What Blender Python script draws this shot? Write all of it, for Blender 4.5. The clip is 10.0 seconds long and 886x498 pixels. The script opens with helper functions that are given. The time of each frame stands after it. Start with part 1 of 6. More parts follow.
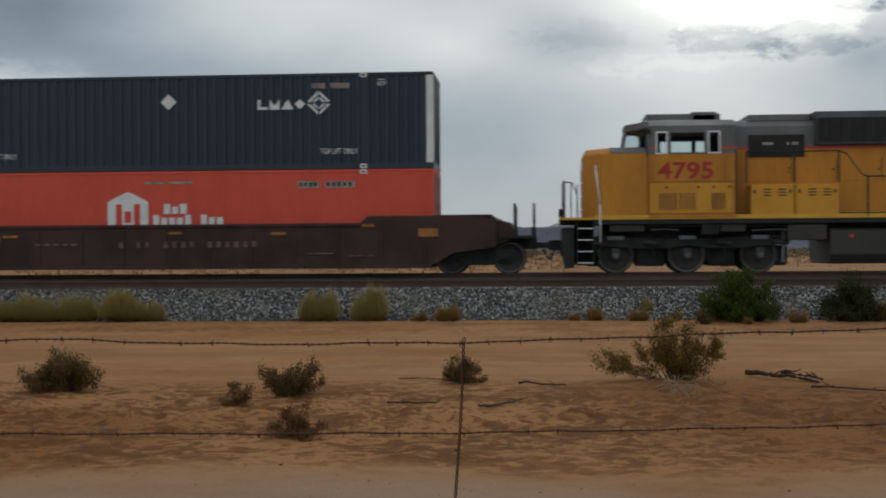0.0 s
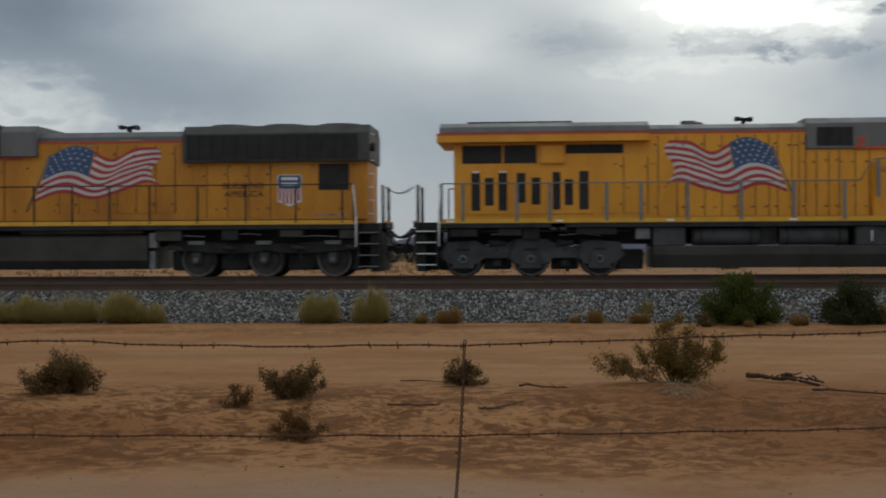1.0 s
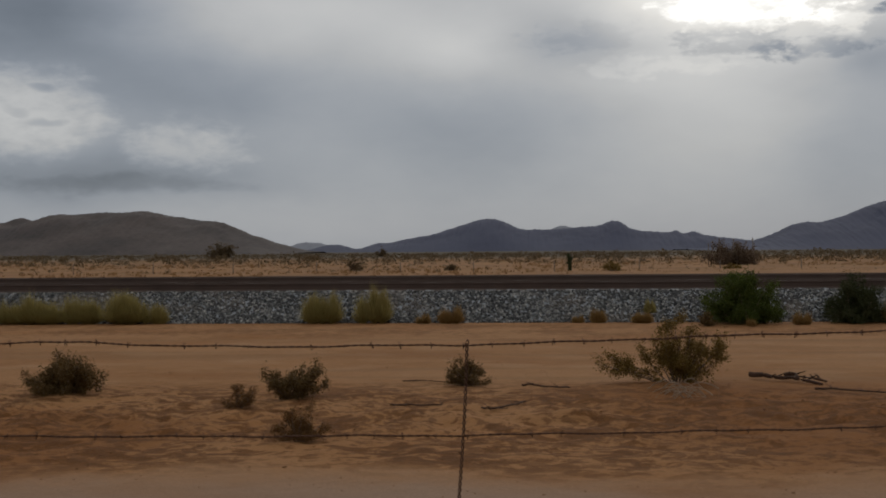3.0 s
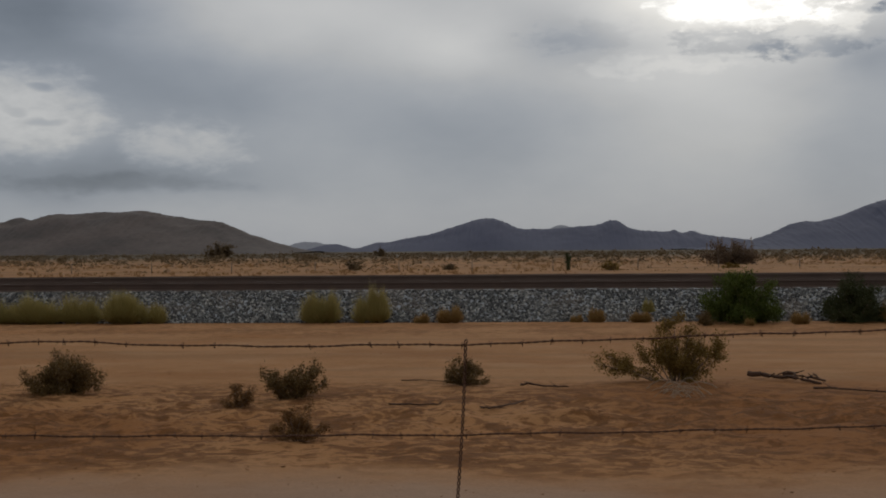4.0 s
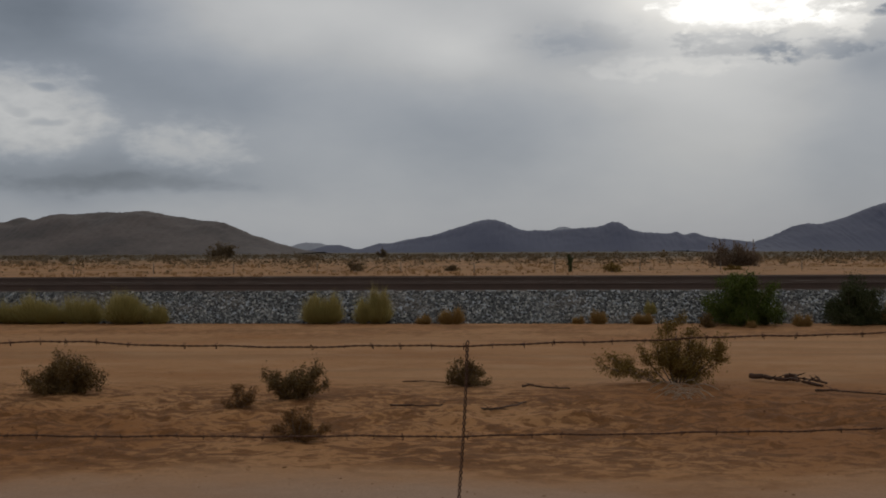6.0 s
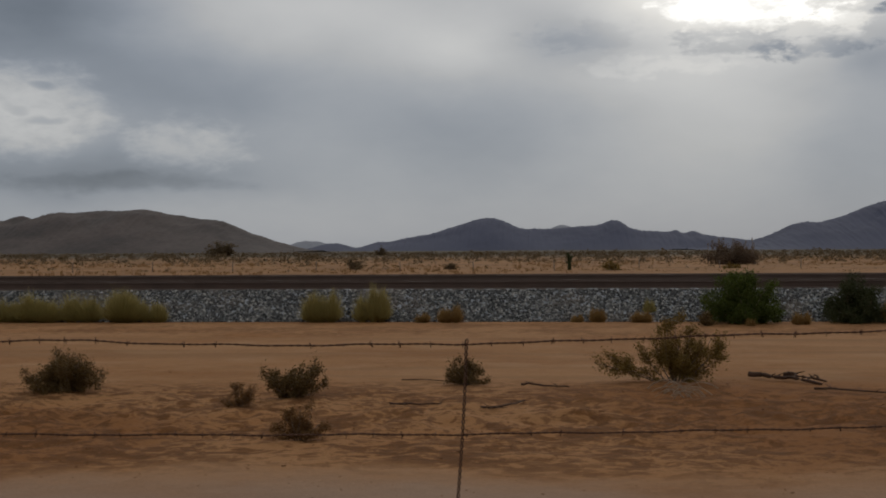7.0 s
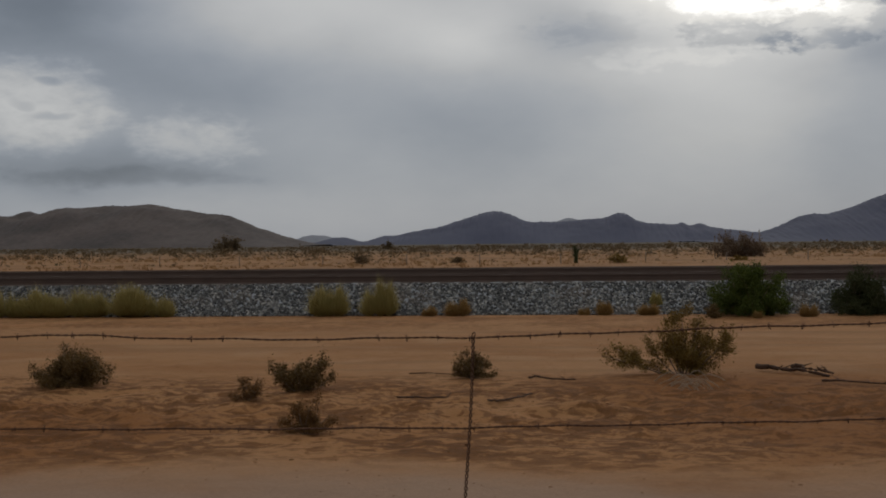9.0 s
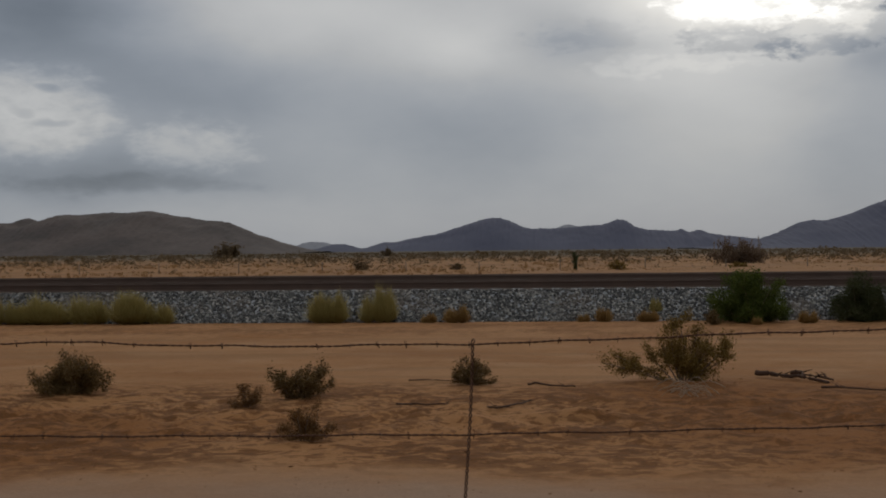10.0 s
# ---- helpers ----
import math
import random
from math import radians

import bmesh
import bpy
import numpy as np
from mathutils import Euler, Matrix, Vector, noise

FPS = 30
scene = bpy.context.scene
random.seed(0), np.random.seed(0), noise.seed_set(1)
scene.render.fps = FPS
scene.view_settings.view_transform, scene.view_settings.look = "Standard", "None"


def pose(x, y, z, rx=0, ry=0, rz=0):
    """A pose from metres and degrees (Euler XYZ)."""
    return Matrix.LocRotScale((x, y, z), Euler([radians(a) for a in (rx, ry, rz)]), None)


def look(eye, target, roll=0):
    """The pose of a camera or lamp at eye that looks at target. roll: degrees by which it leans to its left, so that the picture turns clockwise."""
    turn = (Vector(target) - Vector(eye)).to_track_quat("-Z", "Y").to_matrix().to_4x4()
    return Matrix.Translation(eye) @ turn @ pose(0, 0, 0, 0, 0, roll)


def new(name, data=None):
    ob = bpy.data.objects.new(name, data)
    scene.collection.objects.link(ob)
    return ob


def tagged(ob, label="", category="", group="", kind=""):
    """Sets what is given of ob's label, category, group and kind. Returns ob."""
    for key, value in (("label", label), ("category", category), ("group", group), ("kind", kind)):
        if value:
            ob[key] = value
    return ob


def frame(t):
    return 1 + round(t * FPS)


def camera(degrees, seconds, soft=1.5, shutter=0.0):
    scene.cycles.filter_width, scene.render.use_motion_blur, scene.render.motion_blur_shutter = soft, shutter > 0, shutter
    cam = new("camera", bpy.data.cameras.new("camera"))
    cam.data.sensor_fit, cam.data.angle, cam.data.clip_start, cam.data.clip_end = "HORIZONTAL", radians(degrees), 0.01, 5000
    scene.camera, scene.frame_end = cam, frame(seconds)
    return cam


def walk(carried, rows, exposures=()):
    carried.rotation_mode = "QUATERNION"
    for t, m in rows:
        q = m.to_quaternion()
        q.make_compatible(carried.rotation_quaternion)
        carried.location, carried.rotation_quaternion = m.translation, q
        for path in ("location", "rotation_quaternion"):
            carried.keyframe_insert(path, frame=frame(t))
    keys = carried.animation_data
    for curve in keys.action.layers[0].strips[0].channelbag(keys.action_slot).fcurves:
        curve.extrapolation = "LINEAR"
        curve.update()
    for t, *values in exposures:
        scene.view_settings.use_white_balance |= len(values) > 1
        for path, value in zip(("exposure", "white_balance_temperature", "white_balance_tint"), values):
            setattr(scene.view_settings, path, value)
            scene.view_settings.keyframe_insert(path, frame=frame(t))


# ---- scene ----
# The camera is held in the hand at one spot: it only sways a little.
cam = camera(40.0, 10.0, soft=1.9, shutter=0.1)
EYE = 1.65
ROWS = [
    (0.0, 4.449, -0.023, 0.376),
    (0.5, 4.676, 0.019, 0.300),
    (1.0, 4.495, 0.091, 0.278),
    (1.5, 4.704, 0.098, 0.273),
    (2.0, 4.790, 0.087, 0.350),
    (2.5, 4.700, 0.100, 0.400),
    (4.0, 4.534, 0.066, 0.462),
    (4.5, 4.653, 0.139, 0.412),
    (5.0, 4.721, 0.053, 0.312),
    (5.5, 4.670, 0.148, 0.277),
    (7.0, 4.584, 0.045, 0.307),
    (7.5, 4.675, 0.070, 0.312),
    (8.0, 4.354, -0.257, 0.311),
    (8.5, 4.546, -0.359, 0.453),
    (9.0, 4.891, -0.257, 0.563),
    (9.5, 4.971, -0.108, 0.578),
    (10.0, 4.861, 0.055, 0.600),
]
EXPOSURES = [(0.0, 0.24, 6280, 5), (0.5, 0.17, 6280, 5), (1.5, 0.14, 6280, 5), (2.0, 0.08, 6380, 7), (2.5, -0.13, 6500, 10), (10.0, -0.16, 6500, 10)]
walk(cam, [(t, pose(0, 0, EYE, 90 + pitch, roll, yaw)) for t, yaw, pitch, roll in ROWS], EXPOSURES)

# ---- light: an overcast sky, brightest where the sun stands behind the clouds ----
SUN_AZ, SUN_EL = 12.0, 34.0      # degrees to the right of +y, and above the horizon
sun = new("sun", bpy.data.lights.new("sun", "SUN"))
sun.data.energy, sun.data.angle, sun.data.color = 0.55, radians(25), (1.0, 0.95, 0.88)
sun.matrix_world = look((0, 0, 50), (-50 * math.sin(radians(SUN_AZ)), -50 * math.cos(radians(SUN_AZ)), 50 - 50 * math.tan(radians(SUN_EL))))


class Nodes:
    """Short hand for building node trees."""
    def __init__(self, tree):
        self.tree = tree

    def add(self, kind, **values):
        n = self.tree.nodes.new(kind)
        for key, value in values.items():
            setattr(n, key, value)
        return n

    def put(self, socket, value):
        if hasattr(value, "is_linked"):
            self.tree.links.new(value, socket)
        elif value is not None:
            socket.default_value = value

    def math(self, op, a, b=None, c=None, clamp=False):
        n = self.add("ShaderNodeMath", operation=op, use_clamp=clamp)
        for s, v in zip(n.inputs, (a, b, c)):
            self.put(s, v)
        return n.outputs[0]

    def noise(self, vector, scale, detail=4.0, rough=0.55, distortion=0.0):
        n = self.add("ShaderNodeTexNoise")
        self.put(n.inputs["Vector"], vector)
        n.inputs["Scale"].default_value, n.inputs["Detail"].default_value = scale, detail
        n.inputs["Roughness"].default_value, n.inputs["Distortion"].default_value = rough, distortion
        return n.outputs[0]

    def mix(self, fac, a, b):
        n = self.add("ShaderNodeMix", data_type="RGBA")
        self.put(n.inputs[0], fac)
        self.put(n.inputs[6], a if hasattr(a, "is_linked") else (*a, 1))
        self.put(n.inputs[7], b if hasattr(b, "is_linked") else (*b, 1))
        return n.outputs[2]

    def ramp(self, fac, stops):
        n = self.add("ShaderNodeValToRGB")
        self.put(n.inputs[0], fac)
        r = n.color_ramp
        while len(r.elements) < len(stops):
            r.elements.new(0.5)
        for e, (p, c) in zip(r.elements, stops):
            e.position, e.color = p, (*c, 1) if len(c) == 3 else c
        return n.outputs[0]

    def span(self, value, a, b, c=0.0, d=1.0, smooth=True):
        n = self.add("ShaderNodeMapRange", interpolation_type="SMOOTHSTEP" if smooth else "LINEAR")
        self.put(n.inputs[0], value)
        for i, v in enumerate((a, b, c, d)):
            n.inputs[i + 1].default_value = v
        return n.outputs[0]


# cloud banks, soft all round, and clouds with a billowing edge: bearing, height, half width, half height (degrees), how much lighter or darker
BANKS = [
    (-23.3, 10.9, 6.12, 2.93, -0.27), (-16.6, 7.2, 6.91, 1.99, -0.12), (-11.7, 10.9, 6.91, 1.8, 0.13), (-20.9, 3.5, 6.91, 1.28, -0.16),
    (-3.8, 5.5, 4.52, 2.93, -0.085), (-14.1, 1.5, 6.91, 1.33, 0.05), (1.8, 9.7, 4.52, 1.46, -0.17), (9.0, 6.7, 5.05, 3.19, 0.13),
    (-3.5, 9.3, 3.6, 1.6, 0.20), (8.5, 11.3, 6.12, 1.99, 0.60), (13.7, 4.6, 2.93, 3.46, -0.06), (4.9, 2.7, 5.32, 1.86, 0.02),
    (4.1, 8.0, 4.26, 1.2, 0.12), (-7.2, 3.0, 3.72, 2.39, 0.02), (-23.3, 6.3, 3.19, 1.86, 0.1), (15.1, 8.5, 1.86, 1.33, -0.12),
]
CLOUDS = [
    (-23.8, 6.3, 3.99, 1.81, 0.13), (-16.5, 4.8, 2.26, 1.17, 0.13), (-19.5, 3.1, 5.59, 0.53, -0.07), (9.5, 11.1, 5.05, 1.54, 0.42),
    (13.7, 10.2, 2.39, 1.06, 0.25), (8.8, 9.4, 3.9, 0.95, -0.20), (12.7, 9.0, 3.9, 0.75, -0.15), (2.3, 9.8, 3.99, 1.12, -0.05),
    (15.0, 10.6, 0.9, 0.43, -0.42), (5.4, 8.5, 5.05, 0.74, 0.07), (-23.1, 7.4, 0.69, 0.19, -0.14), (-22.9, 6.1, 0.9, 0.21, -0.14),
    (-24.2, 6.4, 0.59, 0.19, -0.1),
]


def make_world():
    w = bpy.data.worlds.new("overcast_sky")
    scene.world = w
    w.use_nodes = True
    w.node_tree.nodes.clear()
    k = Nodes(w.node_tree)
    d = k.add("ShaderNodeTexCoord").outputs["Generated"]
    xyz = k.add("ShaderNodeSeparateXYZ")
    k.put(xyz.inputs[0], d)
    x, y, z = xyz.outputs
    az = k.math("MULTIPLY", k.math("ARCTAN2", x, y), 57.2958)
    el = k.math("MULTIPLY", k.math("ARCSINE", z), 57.2958)
    stretch = k.add("ShaderNodeMapping")
    k.put(stretch.inputs[0], d)
    stretch.inputs["Scale"].default_value = (1, 1, 2.2)
    v = stretch.outputs[0]
    wide = k.math("SUBTRACT", k.noise(v, 5.0, 3.0, 0.5), 0.5)
    wob1 = k.math("SUBTRACT", k.noise(v, 12.0, 4.0, 0.5), 0.5)
    wob2 = k.math("SUBTRACT", k.noise(v, 14.0, 3.0, 0.5), 0.5)
    puff = k.math("SUBTRACT", k.noise(v, 38.0, 7.0, 0.58, 0.2), 0.5)
    fine = k.math("SUBTRACT", k.noise(v, 110.0, 4.0, 0.6), 0.5)
    az2, el2 = k.math("MULTIPLY_ADD", wob1, 3.5, az), k.math("MULTIPLY_ADD", wob2, 1.5, el)
    # an overcast dome is darker at the horizon than overhead
    total = k.math("MULTIPLY_ADD", k.math("MINIMUM", k.math("MAXIMUM", z, 0.0), 0.24), 0.60, 0.345)
    total = k.math("MULTIPLY_ADD", wide, 0.07, total)
    total = k.math("MULTIPLY_ADD", puff, 0.025, total)

    def spread(a, e, wa, we):
        p = k.math("DIVIDE", k.math("SUBTRACT", az2, a), wa)
        q = k.math("DIVIDE", k.math("SUBTRACT", el2, e), we)
        return k.math("ADD", k.math("MULTIPLY", p, p), k.math("MULTIPLY", q, q))

    for a, e, wa, we, amount in BANKS:
        total = k.math("MULTIPLY_ADD", k.math("EXPONENT", k.math("MULTIPLY", spread(a, e, wa, we), -1.0)), amount, total)
    billow = k.math("MULTIPLY_ADD", fine, 0.7, k.math("MULTIPLY", puff, 3.4))
    for a, e, wa, we, amount in CLOUDS:
        g = k.span(k.math("SUBTRACT", billow, spread(a, e, wa, we)), -1.7 if a < 0 else -0.75, 0.35 if a < 0 else 0.05)
        total = k.math("MULTIPLY_ADD", g, amount, total)
    lum = k.math("MAXIMUM", total, 0.08)
    tint = k.ramp(lum, [(0.0, (0.78, 0.965, 1.22)), (0.30, (0.89, 0.985, 1.13)), (0.48, (0.98, 1.0, 1.02)), (0.8, (1.02, 1.0, 0.95))])
    grey = k.add("ShaderNodeVectorMath", operation="SCALE")
    k.put(grey.inputs[0], tint)
    k.put(grey.inputs["Scale"], lum)
    sky = k.add("ShaderNodeTexSky", sky_type="NISHITA", sun_disc=False)
    sky.sun_elevation, sky.sun_rotation = radians(SUN_EL), radians(SUN_AZ)
    clear = k.add("ShaderNodeBackground")
    k.put(clear.inputs[0], sky.outputs[0])
    clear.inputs[1].default_value = 0.05
    cloud = k.add("ShaderNodeBackground")
    k.put(cloud.inputs[0], grey.outputs[0])
    cloud.inputs[1].default_value = 1.0
    both = k.add("ShaderNodeMixShader")
    both.inputs[0].default_value = 0.92
    k.put(both.inputs[1], clear.outputs[0])
    k.put(both.inputs[2], cloud.outputs[0])
    out = k.add("ShaderNodeOutputWorld")
    k.put(out.inputs[0], both.outputs[0])


make_world()

# ---- materials ----
MATS = {}


def surface(name, colour, rough=0.6, metal=0.0, second=None, scale=3.0, amount=0.5, grain=40.0, grain_amount=0.15,
            bump=0.1, bump_scale=60.0, stretch=(1, 1, 1), per_piece=0.0, spec=0.5, coords="Object"):
    """A painted, rusted or mineral surface: large stains towards the second colour, fine grain and relief."""
    if name in MATS:
        return MATS[name]
    m = MATS[name] = bpy.data.materials.new(name)
    m.use_nodes = True
    k = Nodes(m.node_tree)
    b = m.node_tree.nodes["Principled BSDF"]
    tc = k.add("ShaderNodeTexCoord").outputs[coords]
    mp = k.add("ShaderNodeMapping")
    k.put(mp.inputs[0], tc)
    mp.inputs["Scale"].default_value = stretch
    v = mp.outputs[0]
    second = second or tuple(c * 0.6 for c in colour)
    stain = k.math("MULTIPLY", k.span(k.noise(v, scale, 5.0), 0.35, 0.75), amount)
    c = k.mix(stain, colour, second)
    g = k.math("MULTIPLY_ADD", k.math("SUBTRACT", k.noise(v, grain, 3.0), 0.5), 2 * grain_amount, 1.0)
    if per_piece:
        info = k.add("ShaderNodeObjectInfo").outputs["Random"]
        g = k.math("MULTIPLY", g, k.math("MULTIPLY_ADD", info, per_piece, 1.0 - per_piece / 2))
    sc = k.add("ShaderNodeVectorMath", operation="SCALE")
    k.put(sc.inputs[0], c)
    k.put(sc.inputs["Scale"], g)
    k.put(b.inputs["Base Color"], sc.outputs[0])
    k.put(b.inputs["Roughness"], k.math("MULTIPLY_ADD", stain, 0.2, rough, clamp=True))
    b.inputs["Metallic"].default_value = metal
    b.inputs["Specular IOR Level"].default_value = spec
    if bump:
        bp = k.add("ShaderNodeBump")
        bp.inputs["Strength"].default_value = bump
        bp.inputs["Distance"].default_value = 0.02
        k.put(bp.inputs["Height"], k.noise(v, bump_scale, 4.0))
        k.put(b.inputs["Normal"], bp.outputs[0])
    return m


def leafy(name, colour, second, rough=0.7):
    """Small leaves: the tint varies from leaf to leaf, and a little light comes through."""
    m = MATS[name] = bpy.data.materials.new(name)
    m.use_nodes = True
    k = Nodes(m.node_tree)
    b = m.node_tree.nodes["Principled BSDF"]
    r = k.add("ShaderNodeNewGeometry").outputs["Random Per Island"]
    tc = k.add("ShaderNodeTexCoord").outputs["Object"]
    f = k.math("ADD", k.math("MULTIPLY", r, 0.7), k.math("MULTIPLY", k.noise(tc, 4.0), 0.3))
    c = k.mix(f, colour, second)
    k.put(b.inputs["Base Color"], c)
    b.inputs["Roughness"].default_value = rough
    b.inputs["Specular IOR Level"].default_value = 0.2
    t = k.add("ShaderNodeBsdfTranslucent")
    k.put(t.inputs[0], c)
    mix = k.add("ShaderNodeMixShader")
    mix.inputs[0].default_value = 0.25
    k.put(mix.inputs[1], b.outputs[0])
    k.put(mix.inputs[2], t.outputs[0])
    k.put(m.node_tree.nodes["Material Output"].inputs[0], mix.outputs[0])
    return m


def ground_material():
    """Desert sand: pale and smooth on the wheel track, clodded and red near the fence, dry yellow grass beyond the railway."""
    m = bpy.data.materials.new("desert_sand")
    m.use_nodes = True
    k = Nodes(m.node_tree)
    b = m.node_tree.nodes["Principled BSDF"]
    p = k.add("ShaderNodeNewGeometry").outputs["Position"]
    xyz = k.add("ShaderNodeSeparateXYZ")
    k.put(xyz.inputs[0], p)
    x, y, z = xyz.outputs
    mp = k.add("ShaderNodeMapping")
    k.put(mp.inputs[0], p)
    mp.inputs["Scale"].default_value = (0.75, 1.0, 1.0)
    v = mp.outputs[0]
    big = k.noise(v, 0.35, 5.0, 0.6)
    mid = k.noise(v, 1.9, 8.0, 0.68, 0.5)
    fine = k.noise(p, 38.0, 4.0, 0.7)
    sand = k.mix(k.span(big, 0.35, 0.7), (0.350, 0.184, 0.084), (0.280, 0.130, 0.050))
    # clods and litter, thick between the fence and the wheel track, on darker red soil
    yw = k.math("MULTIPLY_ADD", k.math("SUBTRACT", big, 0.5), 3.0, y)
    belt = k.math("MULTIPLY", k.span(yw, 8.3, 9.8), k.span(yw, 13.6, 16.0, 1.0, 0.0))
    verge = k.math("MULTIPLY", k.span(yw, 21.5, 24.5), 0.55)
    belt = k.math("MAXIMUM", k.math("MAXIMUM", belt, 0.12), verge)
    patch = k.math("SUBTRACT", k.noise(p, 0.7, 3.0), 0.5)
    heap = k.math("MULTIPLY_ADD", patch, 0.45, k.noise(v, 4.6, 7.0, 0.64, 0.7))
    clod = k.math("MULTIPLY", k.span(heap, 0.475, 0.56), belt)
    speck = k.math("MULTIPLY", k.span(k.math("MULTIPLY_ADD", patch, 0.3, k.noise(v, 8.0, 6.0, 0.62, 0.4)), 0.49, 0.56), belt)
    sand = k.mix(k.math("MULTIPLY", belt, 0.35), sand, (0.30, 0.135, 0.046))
    # redder soil at the bush and right; lens falloff at both sides painted in
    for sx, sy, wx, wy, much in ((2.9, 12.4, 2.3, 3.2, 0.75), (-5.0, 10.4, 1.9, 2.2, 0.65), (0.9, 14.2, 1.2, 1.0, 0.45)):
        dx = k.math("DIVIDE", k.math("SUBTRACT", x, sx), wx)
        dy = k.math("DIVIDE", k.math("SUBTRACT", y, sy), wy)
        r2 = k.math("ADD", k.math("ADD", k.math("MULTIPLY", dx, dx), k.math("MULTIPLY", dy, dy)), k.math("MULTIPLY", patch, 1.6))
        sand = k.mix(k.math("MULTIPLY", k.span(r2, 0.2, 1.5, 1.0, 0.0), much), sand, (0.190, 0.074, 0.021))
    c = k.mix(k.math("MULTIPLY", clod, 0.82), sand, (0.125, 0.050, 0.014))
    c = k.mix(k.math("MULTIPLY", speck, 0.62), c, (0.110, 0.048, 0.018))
    pale = k.math("MULTIPLY", k.span(k.noise(v, 0.9, 3.0), 0.5, 0.7), k.math("MULTIPLY", k.span(y, 14.5, 16.5), k.span(y, 21.0, 24.0, 1.0, 0.0)))
    c = k.mix(k.math("MULTIPLY", pale, 0.5), c, (0.38, 0.225, 0.118))
    ruts = k.add("ShaderNodeMapping")
    k.put(ruts.inputs[0], p)
    ruts.inputs["Scale"].default_value = (0.05, 1.0, 1.0)
    rut = k.math("MULTIPLY", k.span(k.noise(ruts.outputs[0], 1.1, 5.0, 0.6), 0.48, 0.62), k.math("MULTIPLY", k.span(y, 14.0, 16.0), k.span(y, 22.0, 25.0, 1.0, 0.0)))
    c = k.mix(k.math("MULTIPLY", rut, 0.55), c, (0.235, 0.125, 0.058))
    # grey gravel on the near verge
    c = k.mix(k.math("MULTIPLY", k.span(yw, 9.2, 7.8), 0.6), c, (0.28, 0.21, 0.165))
    # beyond the railway
    dry = k.mix(k.span(k.noise(v, 0.11, 4.0, 0.6), 0.4, 0.62), (0.30, 0.160, 0.072), (0.23, 0.122, 0.056))
    scrub = k.mix(k.span(k.noise(v, 0.05, 5.0, 0.7), 0.42, 0.6), dry, (0.16, 0.105, 0.055))
    dry = k.mix(k.span(y, 62.0, 84.0, 1.0, 0.0), dry, (0.31, 0.176, 0.085))
    far = k.mix(k.span(y, 110.0, 300.0), dry, scrub)
    far = k.mix(k.span(y, 200.0, 420.0), far, (0.105, 0.085, 0.060))
    c = k.mix(k.span(y, 40.0, 60.0), c, far)
    g = k.math("MULTIPLY_ADD", k.math("SUBTRACT", fine, 0.5), 0.5, 1.0)
    sc = k.add("ShaderNodeVectorMath", operation="SCALE")
    k.put(sc.inputs[0], c)
    k.put(sc.inputs["Scale"], g)
    k.put(b.inputs["Base Color"], sc.outputs[0])
    b.inputs["Roughness"].default_value = 0.95
    b.inputs["Specular IOR Level"].default_value = 0.1
    bp = k.add("ShaderNodeBump")
    bp.inputs["Strength"].default_value, bp.inputs["Distance"].default_value = 0.6, 0.05
    k.put(bp.inputs["Height"], k.math("ADD", k.math("MULTIPLY", fine, 0.35), k.math("MULTIPLY", mid, 1.0)))
    k.put(b.inputs["Normal"], bp.outputs[0])
    return m


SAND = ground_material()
BALLAST = surface("crushed_stone", (0.30, 0.31, 0.32), 0.9, second=(0.13, 0.14, 0.15), scale=1.5, amount=0.6, grain=18, grain_amount=0.35, bump=0.8, bump_scale=22)
RAIL = surface("rusty_rail", (0.085, 0.050, 0.036), 0.75, second=(0.045, 0.030, 0.024), scale=1.2, grain=30, bump=0.2)
RAIL_TOP = surface("worn_rail_head", (0.15, 0.12, 0.10), 0.75, 0.2, second=(0.09, 0.065, 0.05), scale=2, bump=0)
TIE = surface("weathered_tie", (0.13, 0.10, 0.08), 0.9, second=(0.06, 0.045, 0.035), scale=4, grain=60, stretch=(1, 0.2, 1), per_piece=0.4)
YELLOW = surface("yellow_paint", (0.78, 0.350, 0.020), 0.42, second=(0.56, 0.215, 0.014), scale=0.7, amount=0.55, grain=9, grain_amount=0.10, bump=0.04, stretch=(1.6, 1.6, 0.5))
FRESH = surface("newer_yellow_paint", (0.66, 0.315, 0.020), 0.45, second=(0.48, 0.20, 0.016), scale=1.5, amount=0.5, bump=0.03)
OLD_YELLOW = surface("grimy_yellow_paint", (0.62, 0.262, 0.016), 0.5, second=(0.34, 0.120, 0.012), scale=0.55, amount=0.75, grain=7, grain_amount=0.16, bump=0.05, stretch=(1.3, 1.6, 0.4))
YELLOW_STRIPE = surface("bright_yellow_stripe", (0.74, 0.40, 0.030), 0.45, second=(0.45, 0.20, 0.03), scale=1.3, amount=0.4, bump=0.02)
GREY = surface("grey_paint", (0.165, 0.165, 0.170), 0.55, second=(0.085, 0.083, 0.080), scale=0.8, amount=0.6, grain=12, bump=0.05, stretch=(1.5, 1.5, 0.6))
RED = surface("red_stripe", (0.58, 0.075, 0.030), 0.45, second=(0.35, 0.05, 0.03), bump=0)
NUMBER_RED = surface("number_red", (0.42, 0.030, 0.020), 0.5, second=(0.26, 0.03, 0.02), bump=0)
# UNDER, TANK, STEEL and CAST hold shade below the deck besides grime
UNDER = surface("grimy_shaded_underframe", (0.022, 0.021, 0.021), 0.7, second=(0.008, 0.007, 0.007), scale=2.0, amount=0.7, grain=20, grain_amount=0.3, bump=0.2)
TANK = surface("dark_tank", (0.048, 0.042, 0.037), 0.6, second=(0.022, 0.019, 0.016), scale=1.0, amount=0.7, bump=0.05)
BLACK = surface("black_grille", (0.018, 0.018, 0.019), 0.7, second=(0.008, 0.008, 0.008), scale=3, bump=0.1)
